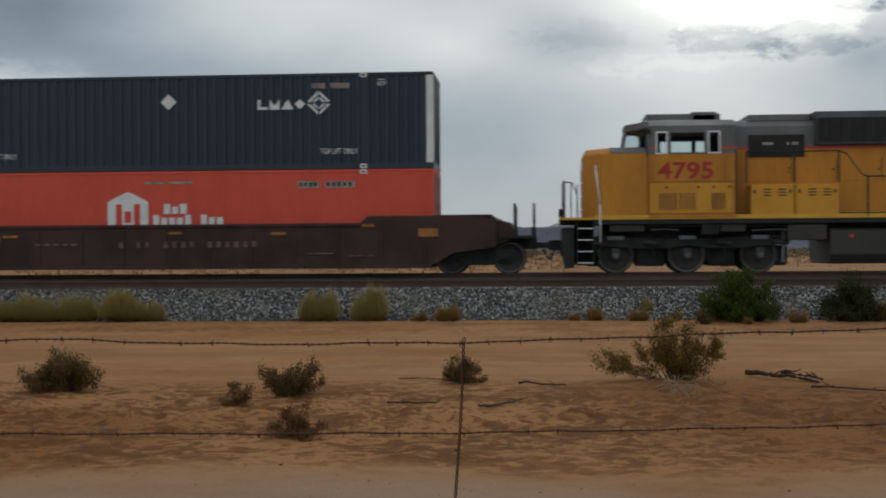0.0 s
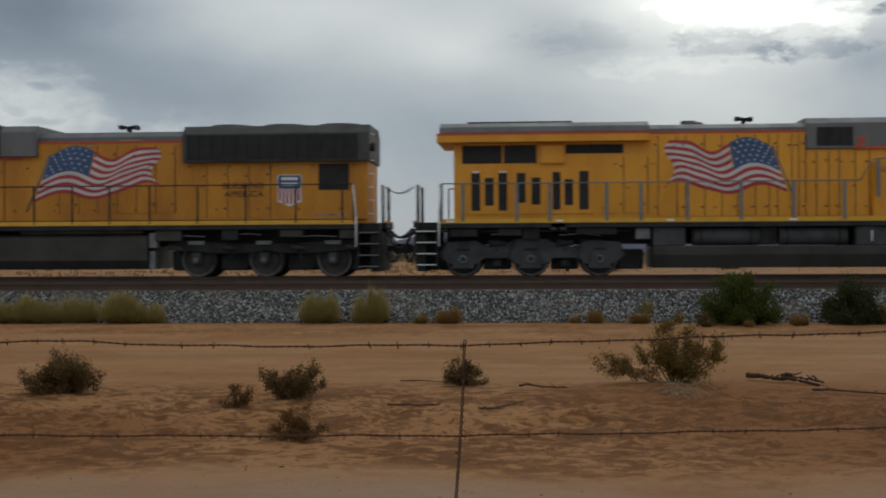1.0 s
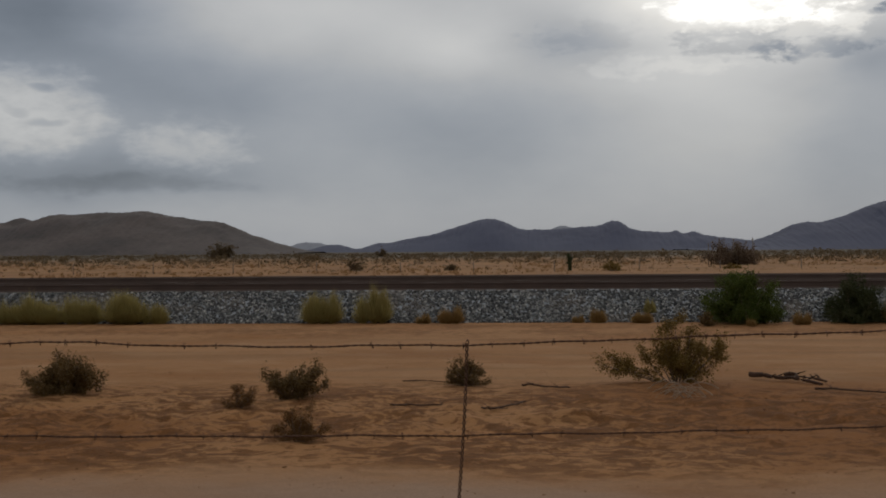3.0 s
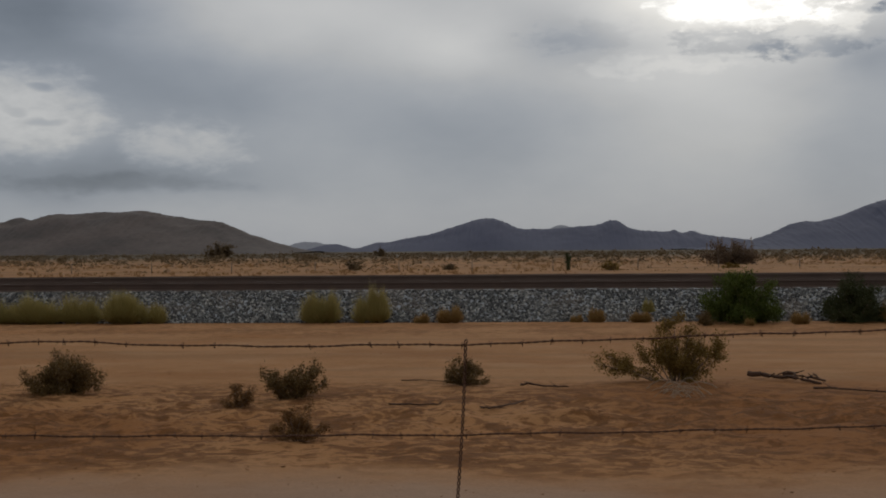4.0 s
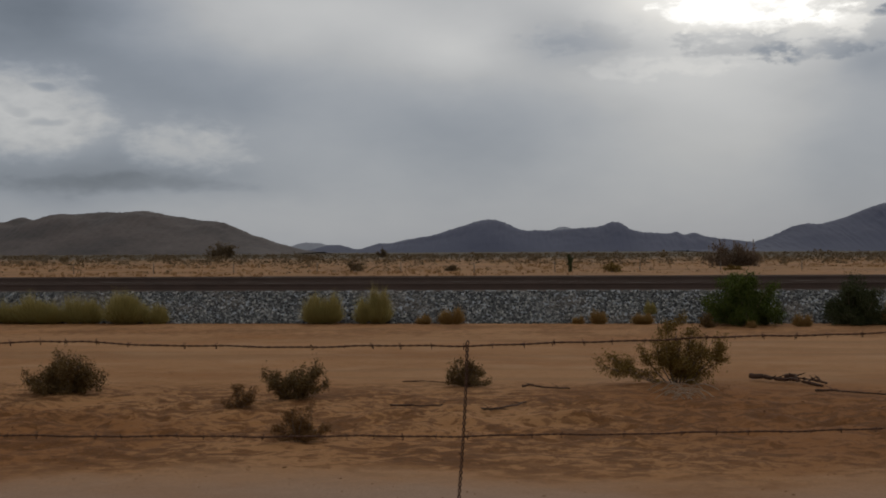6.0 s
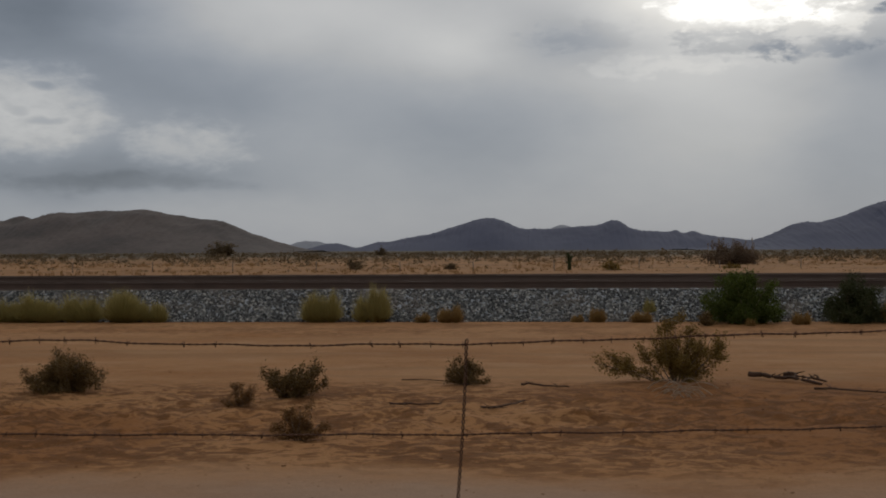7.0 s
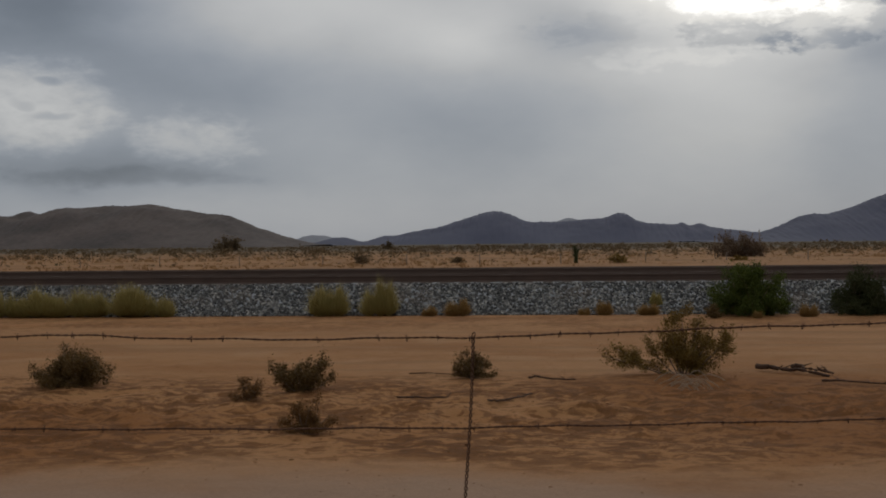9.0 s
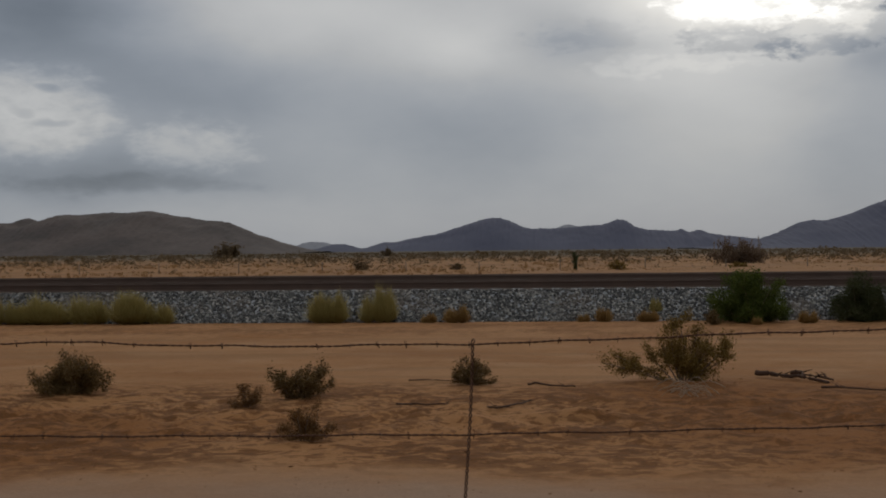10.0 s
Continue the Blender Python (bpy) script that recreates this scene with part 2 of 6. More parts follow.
STEEL = surface("dark_wheel", (0.065, 0.055, 0.050), 0.6, 0.3, second=(0.020, 0.016, 0.014), scale=3, bump=0.1)
DARK_GREY = surface("soot_grey", (0.065, 0.064, 0.065), 0.6, second=(0.018, 0.018, 0.018), scale=0.9, amount=0.7, bump=0.08)
RIM = surface("worn_wheel_rim", (0.17, 0.155, 0.145), 0.45, 0.5, second=(0.06, 0.05, 0.045), scale=5, bump=0)
RAILING = surface("railing_grey", (0.20, 0.20, 0.205), 0.6, second=(0.1, 0.1, 0.1), bump=0)
WHITE = surface("white_paint", (0.82, 0.83, 0.83), 0.5, second=(0.62, 0.62, 0.60), scale=2, amount=0.5, bump=0)
FADED_WHITE = surface("faded_white", (0.42, 0.38, 0.34), 0.7, second=(0.16, 0.10, 0.08), scale=3, amount=0.8, bump=0)
NAVY = surface("navy_container_paint", (0.016, 0.032, 0.055), 0.40, second=(0.030, 0.044, 0.062), scale=0.8, amount=0.5, grain=6, grain_amount=0.12, bump=0.03)
CRATE_RED = surface("red_container_paint", (0.70, 0.085, 0.045), 0.5, second=(0.54, 0.062, 0.036), scale=0.7, amount=0.6, grain=5, grain_amount=0.08, bump=0.02, stretch=(1.5, 1, 0.6))
WELL = surface("brown_well_car_paint", (0.060, 0.026, 0.020), 0.7, second=(0.022, 0.013, 0.012), scale=0.9, amount=0.8, grain=14, grain_amount=0.2, bump=0.1)
ORANGE = surface("faded_orange", (0.42, 0.17, 0.04), 0.7, second=(0.15, 0.06, 0.03), scale=4, bump=0)
BLUE = surface("flag_blue", (0.045, 0.10, 0.22), 0.5, second=(0.03, 0.06, 0.14), scale=2, bump=0)
FLAG_RED = surface("flag_red", (0.44, 0.045, 0.045), 0.5, second=(0.28, 0.03, 0.04), scale=2, bump=0)
FLAG_WHITE = surface("flag_white", (0.66, 0.60, 0.58), 0.5, second=(0.42, 0.40, 0.42), scale=1.6, amount=0.7, bump=0)
WIRE = surface("rusty_wire", (0.085, 0.035, 0.016), 0.85, second=(0.035, 0.017, 0.010), scale=30, bump=0.1)
WOOD = surface("dead_wood", (0.068, 0.031, 0.015), 0.9, second=(0.026, 0.013, 0.007), scale=8, grain=60, stretch=(0.3, 1, 1), bump=0.4)
PALE_WOOD = surface("bleached_twigs", (0.33, 0.24, 0.165), 0.9, second=(0.19, 0.13, 0.085), scale=8, bump=0.2)
STEM = surface("dry_stem", (0.17, 0.12, 0.085), 0.9, second=(0.08, 0.055, 0.04), scale=9, bump=0.2)
POST = surface("weathered_post", (0.16, 0.12, 0.09), 0.9, bump=0.2)
ROCK_NEAR = surface("brown_hill_rock", (0.076, 0.057, 0.050), 0.95, second=(0.038, 0.031, 0.030), scale=0.014, amount=0.8, grain=0.16, grain_amount=0.5, bump=0.5, bump_scale=0.05)
# distance haze is painted into these two rock colours: bluer, then paler
ROCK_MID = surface("haze_blue_hill_rock", (0.050, 0.056, 0.096), 0.95, second=(0.040, 0.044, 0.074), scale=0.006, grain=0.06, grain_amount=0.12, bump=0.3, bump_scale=0.03)
ROCK_FAR = surface("haze_pale_hill_rock", (0.200, 0.210, 0.240), 0.95, second=(0.165, 0.172, 0.20), scale=0.004, grain=0.04, grain_amount=0.08, bump=0.1, bump_scale=0.03)
BUSH_BROWN = leafy("brown_green_leaf", (0.18, 0.108, 0.036), (0.070, 0.044, 0.016))
BUSH_OLIVE = leafy("olive_leaf", (0.25, 0.155, 0.036), (0.105, 0.066, 0.017))
BUSH_RUST = leafy("rust_brown_leaf", (0.215, 0.112, 0.038), (0.105, 0.052, 0.018))
BUSH_GREEN = leafy("green_leaf", (0.100, 0.125, 0.018), (0.030, 0.044, 0.009))
BUSH_DARK = leafy("dark_green_leaf", (0.060, 0.066, 0.022), (0.028, 0.032, 0.012))
GRASS = leafy("yellow_green_blade", (0.42, 0.345, 0.125), (0.25, 0.20, 0.07))
STRAW = leafy("straw_blade", (0.38, 0.24, 0.085), (0.23, 0.135, 0.05))
SCRUB = leafy("far_scrub_leaf", (0.165, 0.110, 0.056), (0.098, 0.070, 0.038))


def glass_material():
    m = bpy.data.materials.new("cab_window_glass")
    m.use_nodes = True
    b = m.node_tree.nodes["Principled BSDF"]
    b.inputs["Base Color"].default_value = (0.75, 0.82, 0.82, 1)
    b.inputs["Roughness"].default_value = 0.03
    b.inputs["Transmission Weight"].default_value = 1.0
    b.inputs["IOR"].default_value = 1.05
    b.inputs["Specular IOR Level"].default_value = 0.8
    return m


GLASS = glass_material()


# ---- mesh helpers ----
def box(bm, x0, x1, y0, y1, z0, z1, bevel=0.0):
    vs = [bm.verts.new((x, y, z)) for x in (x0, x1) for y in (y0, y1) for z in (z0, z1)]
    fs = [bm.faces.new([vs[i] for i in q]) for q in ((0, 1, 3, 2), (4, 6, 7, 5), (0, 4, 5, 1), (2, 3, 7, 6), (0, 2, 6, 4), (1, 5, 7, 3))]
    if bevel:
        es = list({e for f in fs for e in f.edges})
        bmesh.ops.bevel(bm, geom=es, offset=bevel, segments=2, affect="EDGES", profile=0.6)
    return bm


def prism(bm, outline, a, b, axis="y", bevel=0.0):
    """An outline pulled from a to b: (x, z) pulled along y, (y, z) along x, or (x, y) along z."""
    put = {"y": lambda p, t: (p[0], t, p[1]), "x": lambda p, t: (t, p[0], p[1]), "z": lambda p, t: (p[0], p[1], t)}[axis]
    lo = [bm.verts.new(put(p, a)) for p in outline]
    hi = [bm.verts.new(put(p, b)) for p in outline]
    n = len(outline)
    fs = [bm.faces.new(lo), bm.faces.new(hi[::-1])]
    fs += [bm.faces.new((lo[i], hi[i], hi[(i + 1) % n], lo[(i + 1) % n])) for i in range(n)]
    bmesh.ops.recalc_face_normals(bm, faces=fs)
    if bevel:
        es = list({e for f in fs for e in f.edges})
        bmesh.ops.bevel(bm, geom=es, offset=bevel, segments=2, affect="EDGES", profile=0.6, clamp_overlap=True)
    return bm


def rod(bm, p, q, r, r2=None, seg=8, caps=True):
    p, q = Vector(p), Vector(q)
    r2 = r if r2 is None else r2
    d = (q - p).normalized()
    u = d.orthogonal().normalized()
    w = d.cross(u)
    ring = lambda c, rad: [bm.verts.new(c + rad * (math.cos(2 * math.pi * i / seg) * u + math.sin(2 * math.pi * i / seg) * w)) for i in range(seg)]
    a, b = ring(p, r), ring(q, r2)
    for i in range(seg):
        f = bm.faces.new((a[i], a[(i + 1) % seg], b[(i + 1) % seg], b[i]))
        f.smooth = True
    if caps:
        bm.faces.new(a[::-1])
        bm.faces.new(b)
    return bm


def tube(bm, points, r, seg=6):
    for p, q in zip(points, points[1:]):
        rod(bm, p, q, r, seg=seg)
    return bm


def revolve(bm, profile, seg=32, axis="y"):
    """A (radius, offset) profile turned round the y axis."""
    rings = [[bm.verts.new((r * math.cos(2 * math.pi * i / seg), o, r * math.sin(2 * math.pi * i / seg))) for i in range(seg)] for r, o in profile]
    for a, b in zip(rings, rings[1:]):
        for i in range(seg):
            f = bm.faces.new((a[i], a[(i + 1) % seg], b[(i + 1) % seg], b[i]))
            f.smooth = True
    bm.faces.new(rings[0][::-1])
    bm.faces.new(rings[-1])
    bmesh.ops.recalc_face_normals(bm, faces=bm.faces[:])
    return bm


def mesh_of(name, bm, material):
    me = bpy.data.meshes.new(name)
    bm.to_mesh(me)
    bm.free()
    for m in material if isinstance(material, (list, tuple)) else [material]:
        me.materials.append(m)
    return me


def part(name, bm, material, parent=None, label="", at=(0, 0, 0)):
    ob = new(name, mesh_of(name, bm, material))
    ob.location = at
    if parent is not None:
        ob.parent = parent
    return tagged(ob, label)


def part_of(name, mesh, parent, at=(0, 0, 0), label=""):
    """One more piece on a mesh that is already there."""
    ob = new(name, mesh)
    ob.parent, ob.location = parent, at
    return tagged(ob, label)


def boxpart(name, ext, material, parent, label="", bevel=0.0):
    return part(name, box(bmesh.new(), *ext, bevel=bevel), material, parent, label)


def raw(name, verts, faces, material, parent=None, smooth=False):
    me = bpy.data.meshes.new(name)
    me.from_pydata(verts, [], faces)
    me.materials.append(material)
    if smooth:
        me.polygons.foreach_set("use_smooth", [True] * len(me.polygons))
    me.update()
    ob = new(name, me)
    if parent is not None:
        ob.parent = parent
    return ob


def lettering(name, text, x0, x1, z0, z1, y, material, parent, shear=0.0):
    """Flat letters, 4 mm thick, filling the given box on a side that faces -y."""
    cu = bpy.data.curves.new(name, "FONT")
    cu.body, cu.shear, cu.resolution_u, cu.offset = text, shear, 3, (0.025 if z1 - z0 > 0.4 else 0.0)
    ob = new(name, cu)
    bpy.context.view_layer.update()
    me = bpy.data.meshes.new_from_object(ob.evaluated_get(bpy.context.evaluated_depsgraph_get()))
    bpy.data.objects.remove(ob)
    xs, ys = [v.co.x for v in me.vertices], [v.co.y for v in me.vertices]
    for v in me.vertices:
        a, b = (v.co.x - min(xs)) / (max(xs) - min(xs)), (v.co.y - min(ys)) / (max(ys) - min(ys))
        v.co = (x0 + a * (x1 - x0), y, z0 + b * (z1 - z0))
    me.materials.clear()
    me.materials.append(material)
    me.name = name
    ob = new(name, me)
    ob.parent = parent
    return ob


# ---- ground, one sheet to the horizon ----
def axis_steps(fine_a, fine_b, step, far, growth=1.22):
    out = list(np.arange(fine_a, fine_b, step))
    s, a = step, fine_b
    while a < far:
        out.append(a)
        s *= growth
        a += s
    out.append(far)
    s, a = step, fine_a
    while a > -far:
        s *= growth
        a -= s
        out.append(max(a, -far))
    return sorted(set(round(v, 4) for v in out))


def ground_height(x, y):
    near = max(0.0, min(1.0, (27.5 - y) / 3.0)) * max(0.0, min(1.0, (y - 2.0) / 3.0))
    z = 0.030 * noise.noise((x * 0.35, y * 0.5, 1.0)) * near
    belt = max(0.0, 1 - abs(y - 12.0) / 3.2) * near
    z += belt * (0.085 * noise.fractal((x * 1.7, y * 2.1, 3.0), 0.7, 2.2, 5))
    z += near * 0.010 * noise.noise((x * 3.1, y * 4.1, 7.0))
    # a low mound of litter round the big bush
    z += 0.06 * math.exp(-((x - 1.45) / 0.9) ** 2 - ((y - 14.4) / 0.9) ** 2)
    if y > 45:
        z += 0.25 * min(1.0, (y - 45) / 60) * noise.noise((x * 0.03, y * 0.03, 5.0)) - 0.1 * min(1.0, (y - 45) / 60)
    return z


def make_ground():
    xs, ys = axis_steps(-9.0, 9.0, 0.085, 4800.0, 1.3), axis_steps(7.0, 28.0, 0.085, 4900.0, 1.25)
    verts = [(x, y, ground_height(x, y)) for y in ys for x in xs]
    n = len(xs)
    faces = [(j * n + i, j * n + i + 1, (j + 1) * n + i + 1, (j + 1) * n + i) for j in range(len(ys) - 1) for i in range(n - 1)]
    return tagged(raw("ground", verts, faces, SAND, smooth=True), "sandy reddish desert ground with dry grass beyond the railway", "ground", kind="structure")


make_ground()


# ---- hills ----
def hill(name, distance, peaks, depth, material, label, rough):
    """A ridge: peaks given as bearing, rise and half width in degrees."""
    lo = min(p[0] - 2.2 * p[2] for p in peaks)
    hi = max(p[0] + 2.2 * p[2] for p in peaks)
    cols, rws = int((hi - lo) / 0.05), 44
    grain = distance / 1500.0
    verts, faces = [], []
    for j in range(rws + 1):
        q = -1 + 2 * j / rws
        for i in range(cols + 1):
            b = lo + (hi - lo) * i / cols
            y = distance + q * depth
            x = distance * math.tan(radians(b)) * (1 + 0.25 * q * depth / distance)
            rise = sum(max(1e-6, h * math.exp(-((b - c) / w) ** 2)) ** 8 for c, h, w in peaks) ** 0.125
            r = distance * math.tan(radians(rise)) / math.cos(radians(b)) + 2.2
            # spurs and gullies that run down the flanks, finer and finer
            at = (x / (90 * grain), y / (130 * grain), distance * 0.01)
            fold = 1 + rough * noise.fractal(at, 0.75, 2.1, 6) * min(1.0, 3.5 * abs(q))
            flank = 1 - 0.55 * abs(q) ** 1.2
            crest = grain * (1.1 * noise.fractal((b * 9.0, q * 3.0, distance), 0.6, 2.3, 4) + 0.6 * noise.noise((b * 61.0, q * 9.0, 3.0)))
            verts.append((x, y, max(-1.0, (r * fold * flank + crest) * (1 - abs(q) ** 3) - 0.8)))
    n = cols + 1
    faces = [(j * n + i, j * n + i + 1, (j + 1) * n + i + 1, (j + 1) * n + i) for j in range(rws) for i in range(cols)]
    return tagged(raw(name, verts, faces, material, smooth=True), label, "hill")


hill("hill", 1500.0, [(-25.6, 1.56, 1.1), (-24.0, 1.42, 4.0), (-23.62, 1.54, 0.55), (-21.72, 1.66, 2.56), (-20.17, 1.86, 2.87), (-18.45, 1.92, 2.61), (-16.88, 1.63, 2.65), (-15.28, 1.44, 2.05), (-13.62, 0.75, 1.42), (-12.48, 0.38, 0.96)],
     260.0, ROCK_NEAR, "low brown rocky hill with a rounded crest on the desert plain", 0.16)
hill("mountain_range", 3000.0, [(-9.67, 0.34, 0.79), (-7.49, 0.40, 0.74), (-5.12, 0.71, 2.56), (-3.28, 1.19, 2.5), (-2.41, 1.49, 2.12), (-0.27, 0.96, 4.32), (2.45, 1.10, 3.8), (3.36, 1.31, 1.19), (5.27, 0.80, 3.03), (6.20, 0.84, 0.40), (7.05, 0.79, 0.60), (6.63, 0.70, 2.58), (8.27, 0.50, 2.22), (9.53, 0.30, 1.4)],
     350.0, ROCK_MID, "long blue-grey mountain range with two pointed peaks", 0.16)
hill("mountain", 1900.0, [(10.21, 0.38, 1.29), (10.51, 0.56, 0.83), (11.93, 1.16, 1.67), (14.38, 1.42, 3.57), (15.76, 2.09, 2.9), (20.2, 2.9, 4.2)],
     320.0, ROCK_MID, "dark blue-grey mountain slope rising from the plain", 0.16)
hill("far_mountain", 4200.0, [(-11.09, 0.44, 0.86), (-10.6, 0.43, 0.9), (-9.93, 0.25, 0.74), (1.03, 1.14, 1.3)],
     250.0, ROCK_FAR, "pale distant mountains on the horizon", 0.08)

# ---- railway: two parallel tracks on ballast ----
RAIL_Z, NEAR_Y, FAR_Y, HALF = 0.885, 31.10, 37.20, 0.7525
SLOPE_TOE, SLOPE_TOP = 27.9, 29.45


def rail_profile(y, z):
    """A flat-bottomed rail, its head at z."""
    half = [(0.036, 0.0), (0.037, -0.028), (0.030, -0.040), (0.010, -0.048), (0.009, -0.140), (0.030, -0.160), (0.070, -0.172), (0.070, -0.180)]
    return [(y + a, z + b) for a, b in half] + [(y - a, z + b) for a, b in reversed(half)]


def make_track(name, centre, z, label):
    track = tagged(new(name), label, "railway track", "tracks", "structure")
    track.location = (0, centre, 0)
    for side in (-1, 1):
        part("rail", prism(bmesh.new(), rail_profile(side * HALF, z), -420, 420, "x"), RAIL, track, "rusty brown steel rail")
        part("rail_head", box(bmesh.new(), -420, 420, side * HALF - 0.028, side * HALF + 0.028, z + 0.0005, z + 0.003), RAIL_TOP, track, "worn bright running surface")
    return track


def make_ballast():
    bm = bmesh.new()
    top = RAIL_Z - 0.205
    prism(bm, [(SLOPE_TOE, -0.3), (SLOPE_TOE, 0.0), (SLOPE_TOP, top - 0.03), (39.2, top), (41.3, 0.0), (41.3, -0.3)], -420, 420, "x")
    bed = tagged(part("ballast_bed", bm, BALLAST), "grey crushed stone ballast bed under two tracks", "ballast", kind="structure")
    rng = np.random.default_rng(4)
    n = 27000
    along = rng.uniform(-17.5, 15.5, n)
    up = rng.uniform(-0.06, 1.08, n)
    verts, faces = [], []
    cube = np.array([(x, y, z) for x in (-1, 1) for y in (-1, 1) for z in (-1, 1)], float)
    quads = ((0, 1, 3, 2), (4, 6, 7, 5), (0, 4, 5, 1), (2, 3, 7, 6), (0, 2, 6, 4), (1, 5, 7, 3))
    for i in range(n):
        u = up[i]
        y = SLOPE_TOE + u * (SLOPE_TOP - SLOPE_TOE)
        z = min(u, 1.0) * (top - 0.03)
        size = rng.uniform(0.012, 0.034) * (1.15 if u < 0.2 else 1)
        turn = Euler(rng.uniform(0, 6.28, 3)).to_matrix()
        shape = cube * rng.uniform(0.55, 1.1, (8, 3)) * size
        base = len(verts)
        for c in shape:
            p = turn @ Vector(c)
            verts.append((along[i] + p.x, y + p.y, max(z, 0.0) + p.z + 0.01))
        faces += [tuple(base + q for q in f) for f in quads]
    stones = raw("ballast_stones", verts, faces, STONE)
    tagged(stones, "loose grey and dark crushed stones on the ballast shoulder", "ballast", kind="stuff")


def stone_material():
    m = bpy.data.materials.new("ballast_stone")
    m.use_nodes = True
    k = Nodes(m.node_tree)
    b = m.node_tree.nodes["Principled BSDF"]
    r = k.add("ShaderNodeNewGeometry").outputs["Random Per Island"]
    tc = k.add("ShaderNodeTexCoord").outputs["Object"]
    c = k.ramp(r, [(0.0, (0.026, 0.026, 0.027)), (0.45, (0.082, 0.081, 0.078)), (0.8, (0.185, 0.180, 0.168)), (1.0, (0.43, 0.41, 0.37))])
    c = k.mix(k.math("MULTIPLY", k.span(k.noise(tc, 0.6), 0.5, 0.7), 0.45), c, (0.24, 0.19, 0.15))
    k.put(b.inputs["Base Color"], c)
    b.inputs["Roughness"].default_value = 0.9
    return m


STONE = stone_material()
make_ballast()
near_track = make_track("near_track", NEAR_Y, RAIL_Z - 0.025, "empty rusty railway track on grey ballast")
far_track = make_track("far_track", FAR_Y, RAIL_Z, "rusty railway track on which the train runs")


def add_ties(track, z):
    bm = box(bmesh.new(), -0.115, 0.115, -1.30, 1.30, z - 0.36, z - 0.181, 0.008)
    me = mesh_of("tie", bm, TIE)
    for i in range(-42, 42):
        part_of("tie", me, track, (i * 0.51 + 0.03 * math.sin(i * 5.1), 0.03 * math.sin(i * 3.7), 0))


# ---- plants ----
def rand_dir(rng):
    v = rng.normal(size=3)
    return v / np.linalg.norm(v)


def shrub(name, x, y, w, h, leaves, material, label, seed, style="round", leaf=0.035, base=0.0, category="shrub", tips=None, squash=1.0, upright=0.0):
    """A desert shrub: stems that fork from the root, and many small separate leaves round the twigs."""
    rng = np.random.default_rng(seed)
    ob = tagged(new(name), label, category)
    ob.location = (x, y, base)
    twigs, ends = [], list(tips or [])
    count = 0 if tips else (13 if w < 0.6 else 20)
    for i in range(count):
        a = 2 * math.pi * (i + rng.uniform(-0.3, 0.3)) / count * 2.6
        el = radians(rng.uniform(6, 84)) if style == "round" else radians(rng.uniform(22, 62))
        reach = rng.uniform(0.78, 1.0)
        ends.append((0.46 * w * math.cos(a) * math.cos(el) * reach * (1.0 if style == "round" else 1.25), 0.40 * w * math.sin(a) * math.cos(el) * reach, h * math.sin(el) * reach * (0.92 if style == "round" else 1.1)))
    r = 0.011 * (h + 0.2)
    for tx, ty, tz in ends:
        bm = bmesh.new()
        p0 = Vector((0.10 * tx, 0.1 * ty, -0.02))
        p1 = Vector((tx * 0.5, ty * 0.5, tz * 0.42)) + Vector(rand_dir(rng)) * 0.04 * w
        p1.z = max(p1.z, 0.03)
        p2 = Vector((tx, ty, tz))
        rod(bm, p0, p1, r, r * 0.7, 5, False)
        rod(bm, p1, p2, r * 0.7, r * 0.25, 5, False)
        for _ in range(7):
            s = rng.uniform(0.0, 1.0)
            q = p1.lerp(p2, s) if rng.uniform() < 0.75 else p0.lerp(p1, 0.4 + 0.6 * s)
            e = q + Vector(rand_dir(rng)) * (0.11 * (w + h) * squash * rng.uniform(0.5, 1.0)) + (p2 - p1) * 0.12
            e.z = max(e.z, 0.03)
            rod(bm, q, e, r * 0.3, r * 0.12, 4, False)
            twigs.append((q, e))
        part("stem", bm, STEM, ob)
    verts, faces = [], []
    for i in range(leaves):
        q, e = twigs[rng.integers(len(twigs))]
        c = np.array(q.lerp(e, rng.uniform(0.1, 1.12))) + rng.normal(size=3) * 0.020 * (w + h)
        if c[2] < 0.015:
            c[2] = rng.uniform(0.015, 0.12 * h)
        d, s = rand_dir(rng), leaf * rng.uniform(0.55, 1.25)
        d[2] += 0.45 + upright
        d /= np.linalg.norm(d)
        o = np.cross(d, rand_dir(rng)) * 0.30
        b = len(verts)
        verts += [tuple(c - d * s * 0.5), tuple(c + o * s), tuple(c + d * s * 0.6), tuple(c - o * s)]
        faces.append((b, b + 1, b + 2, b + 3))
    raw("foliage", verts, faces, material, ob)
    return ob


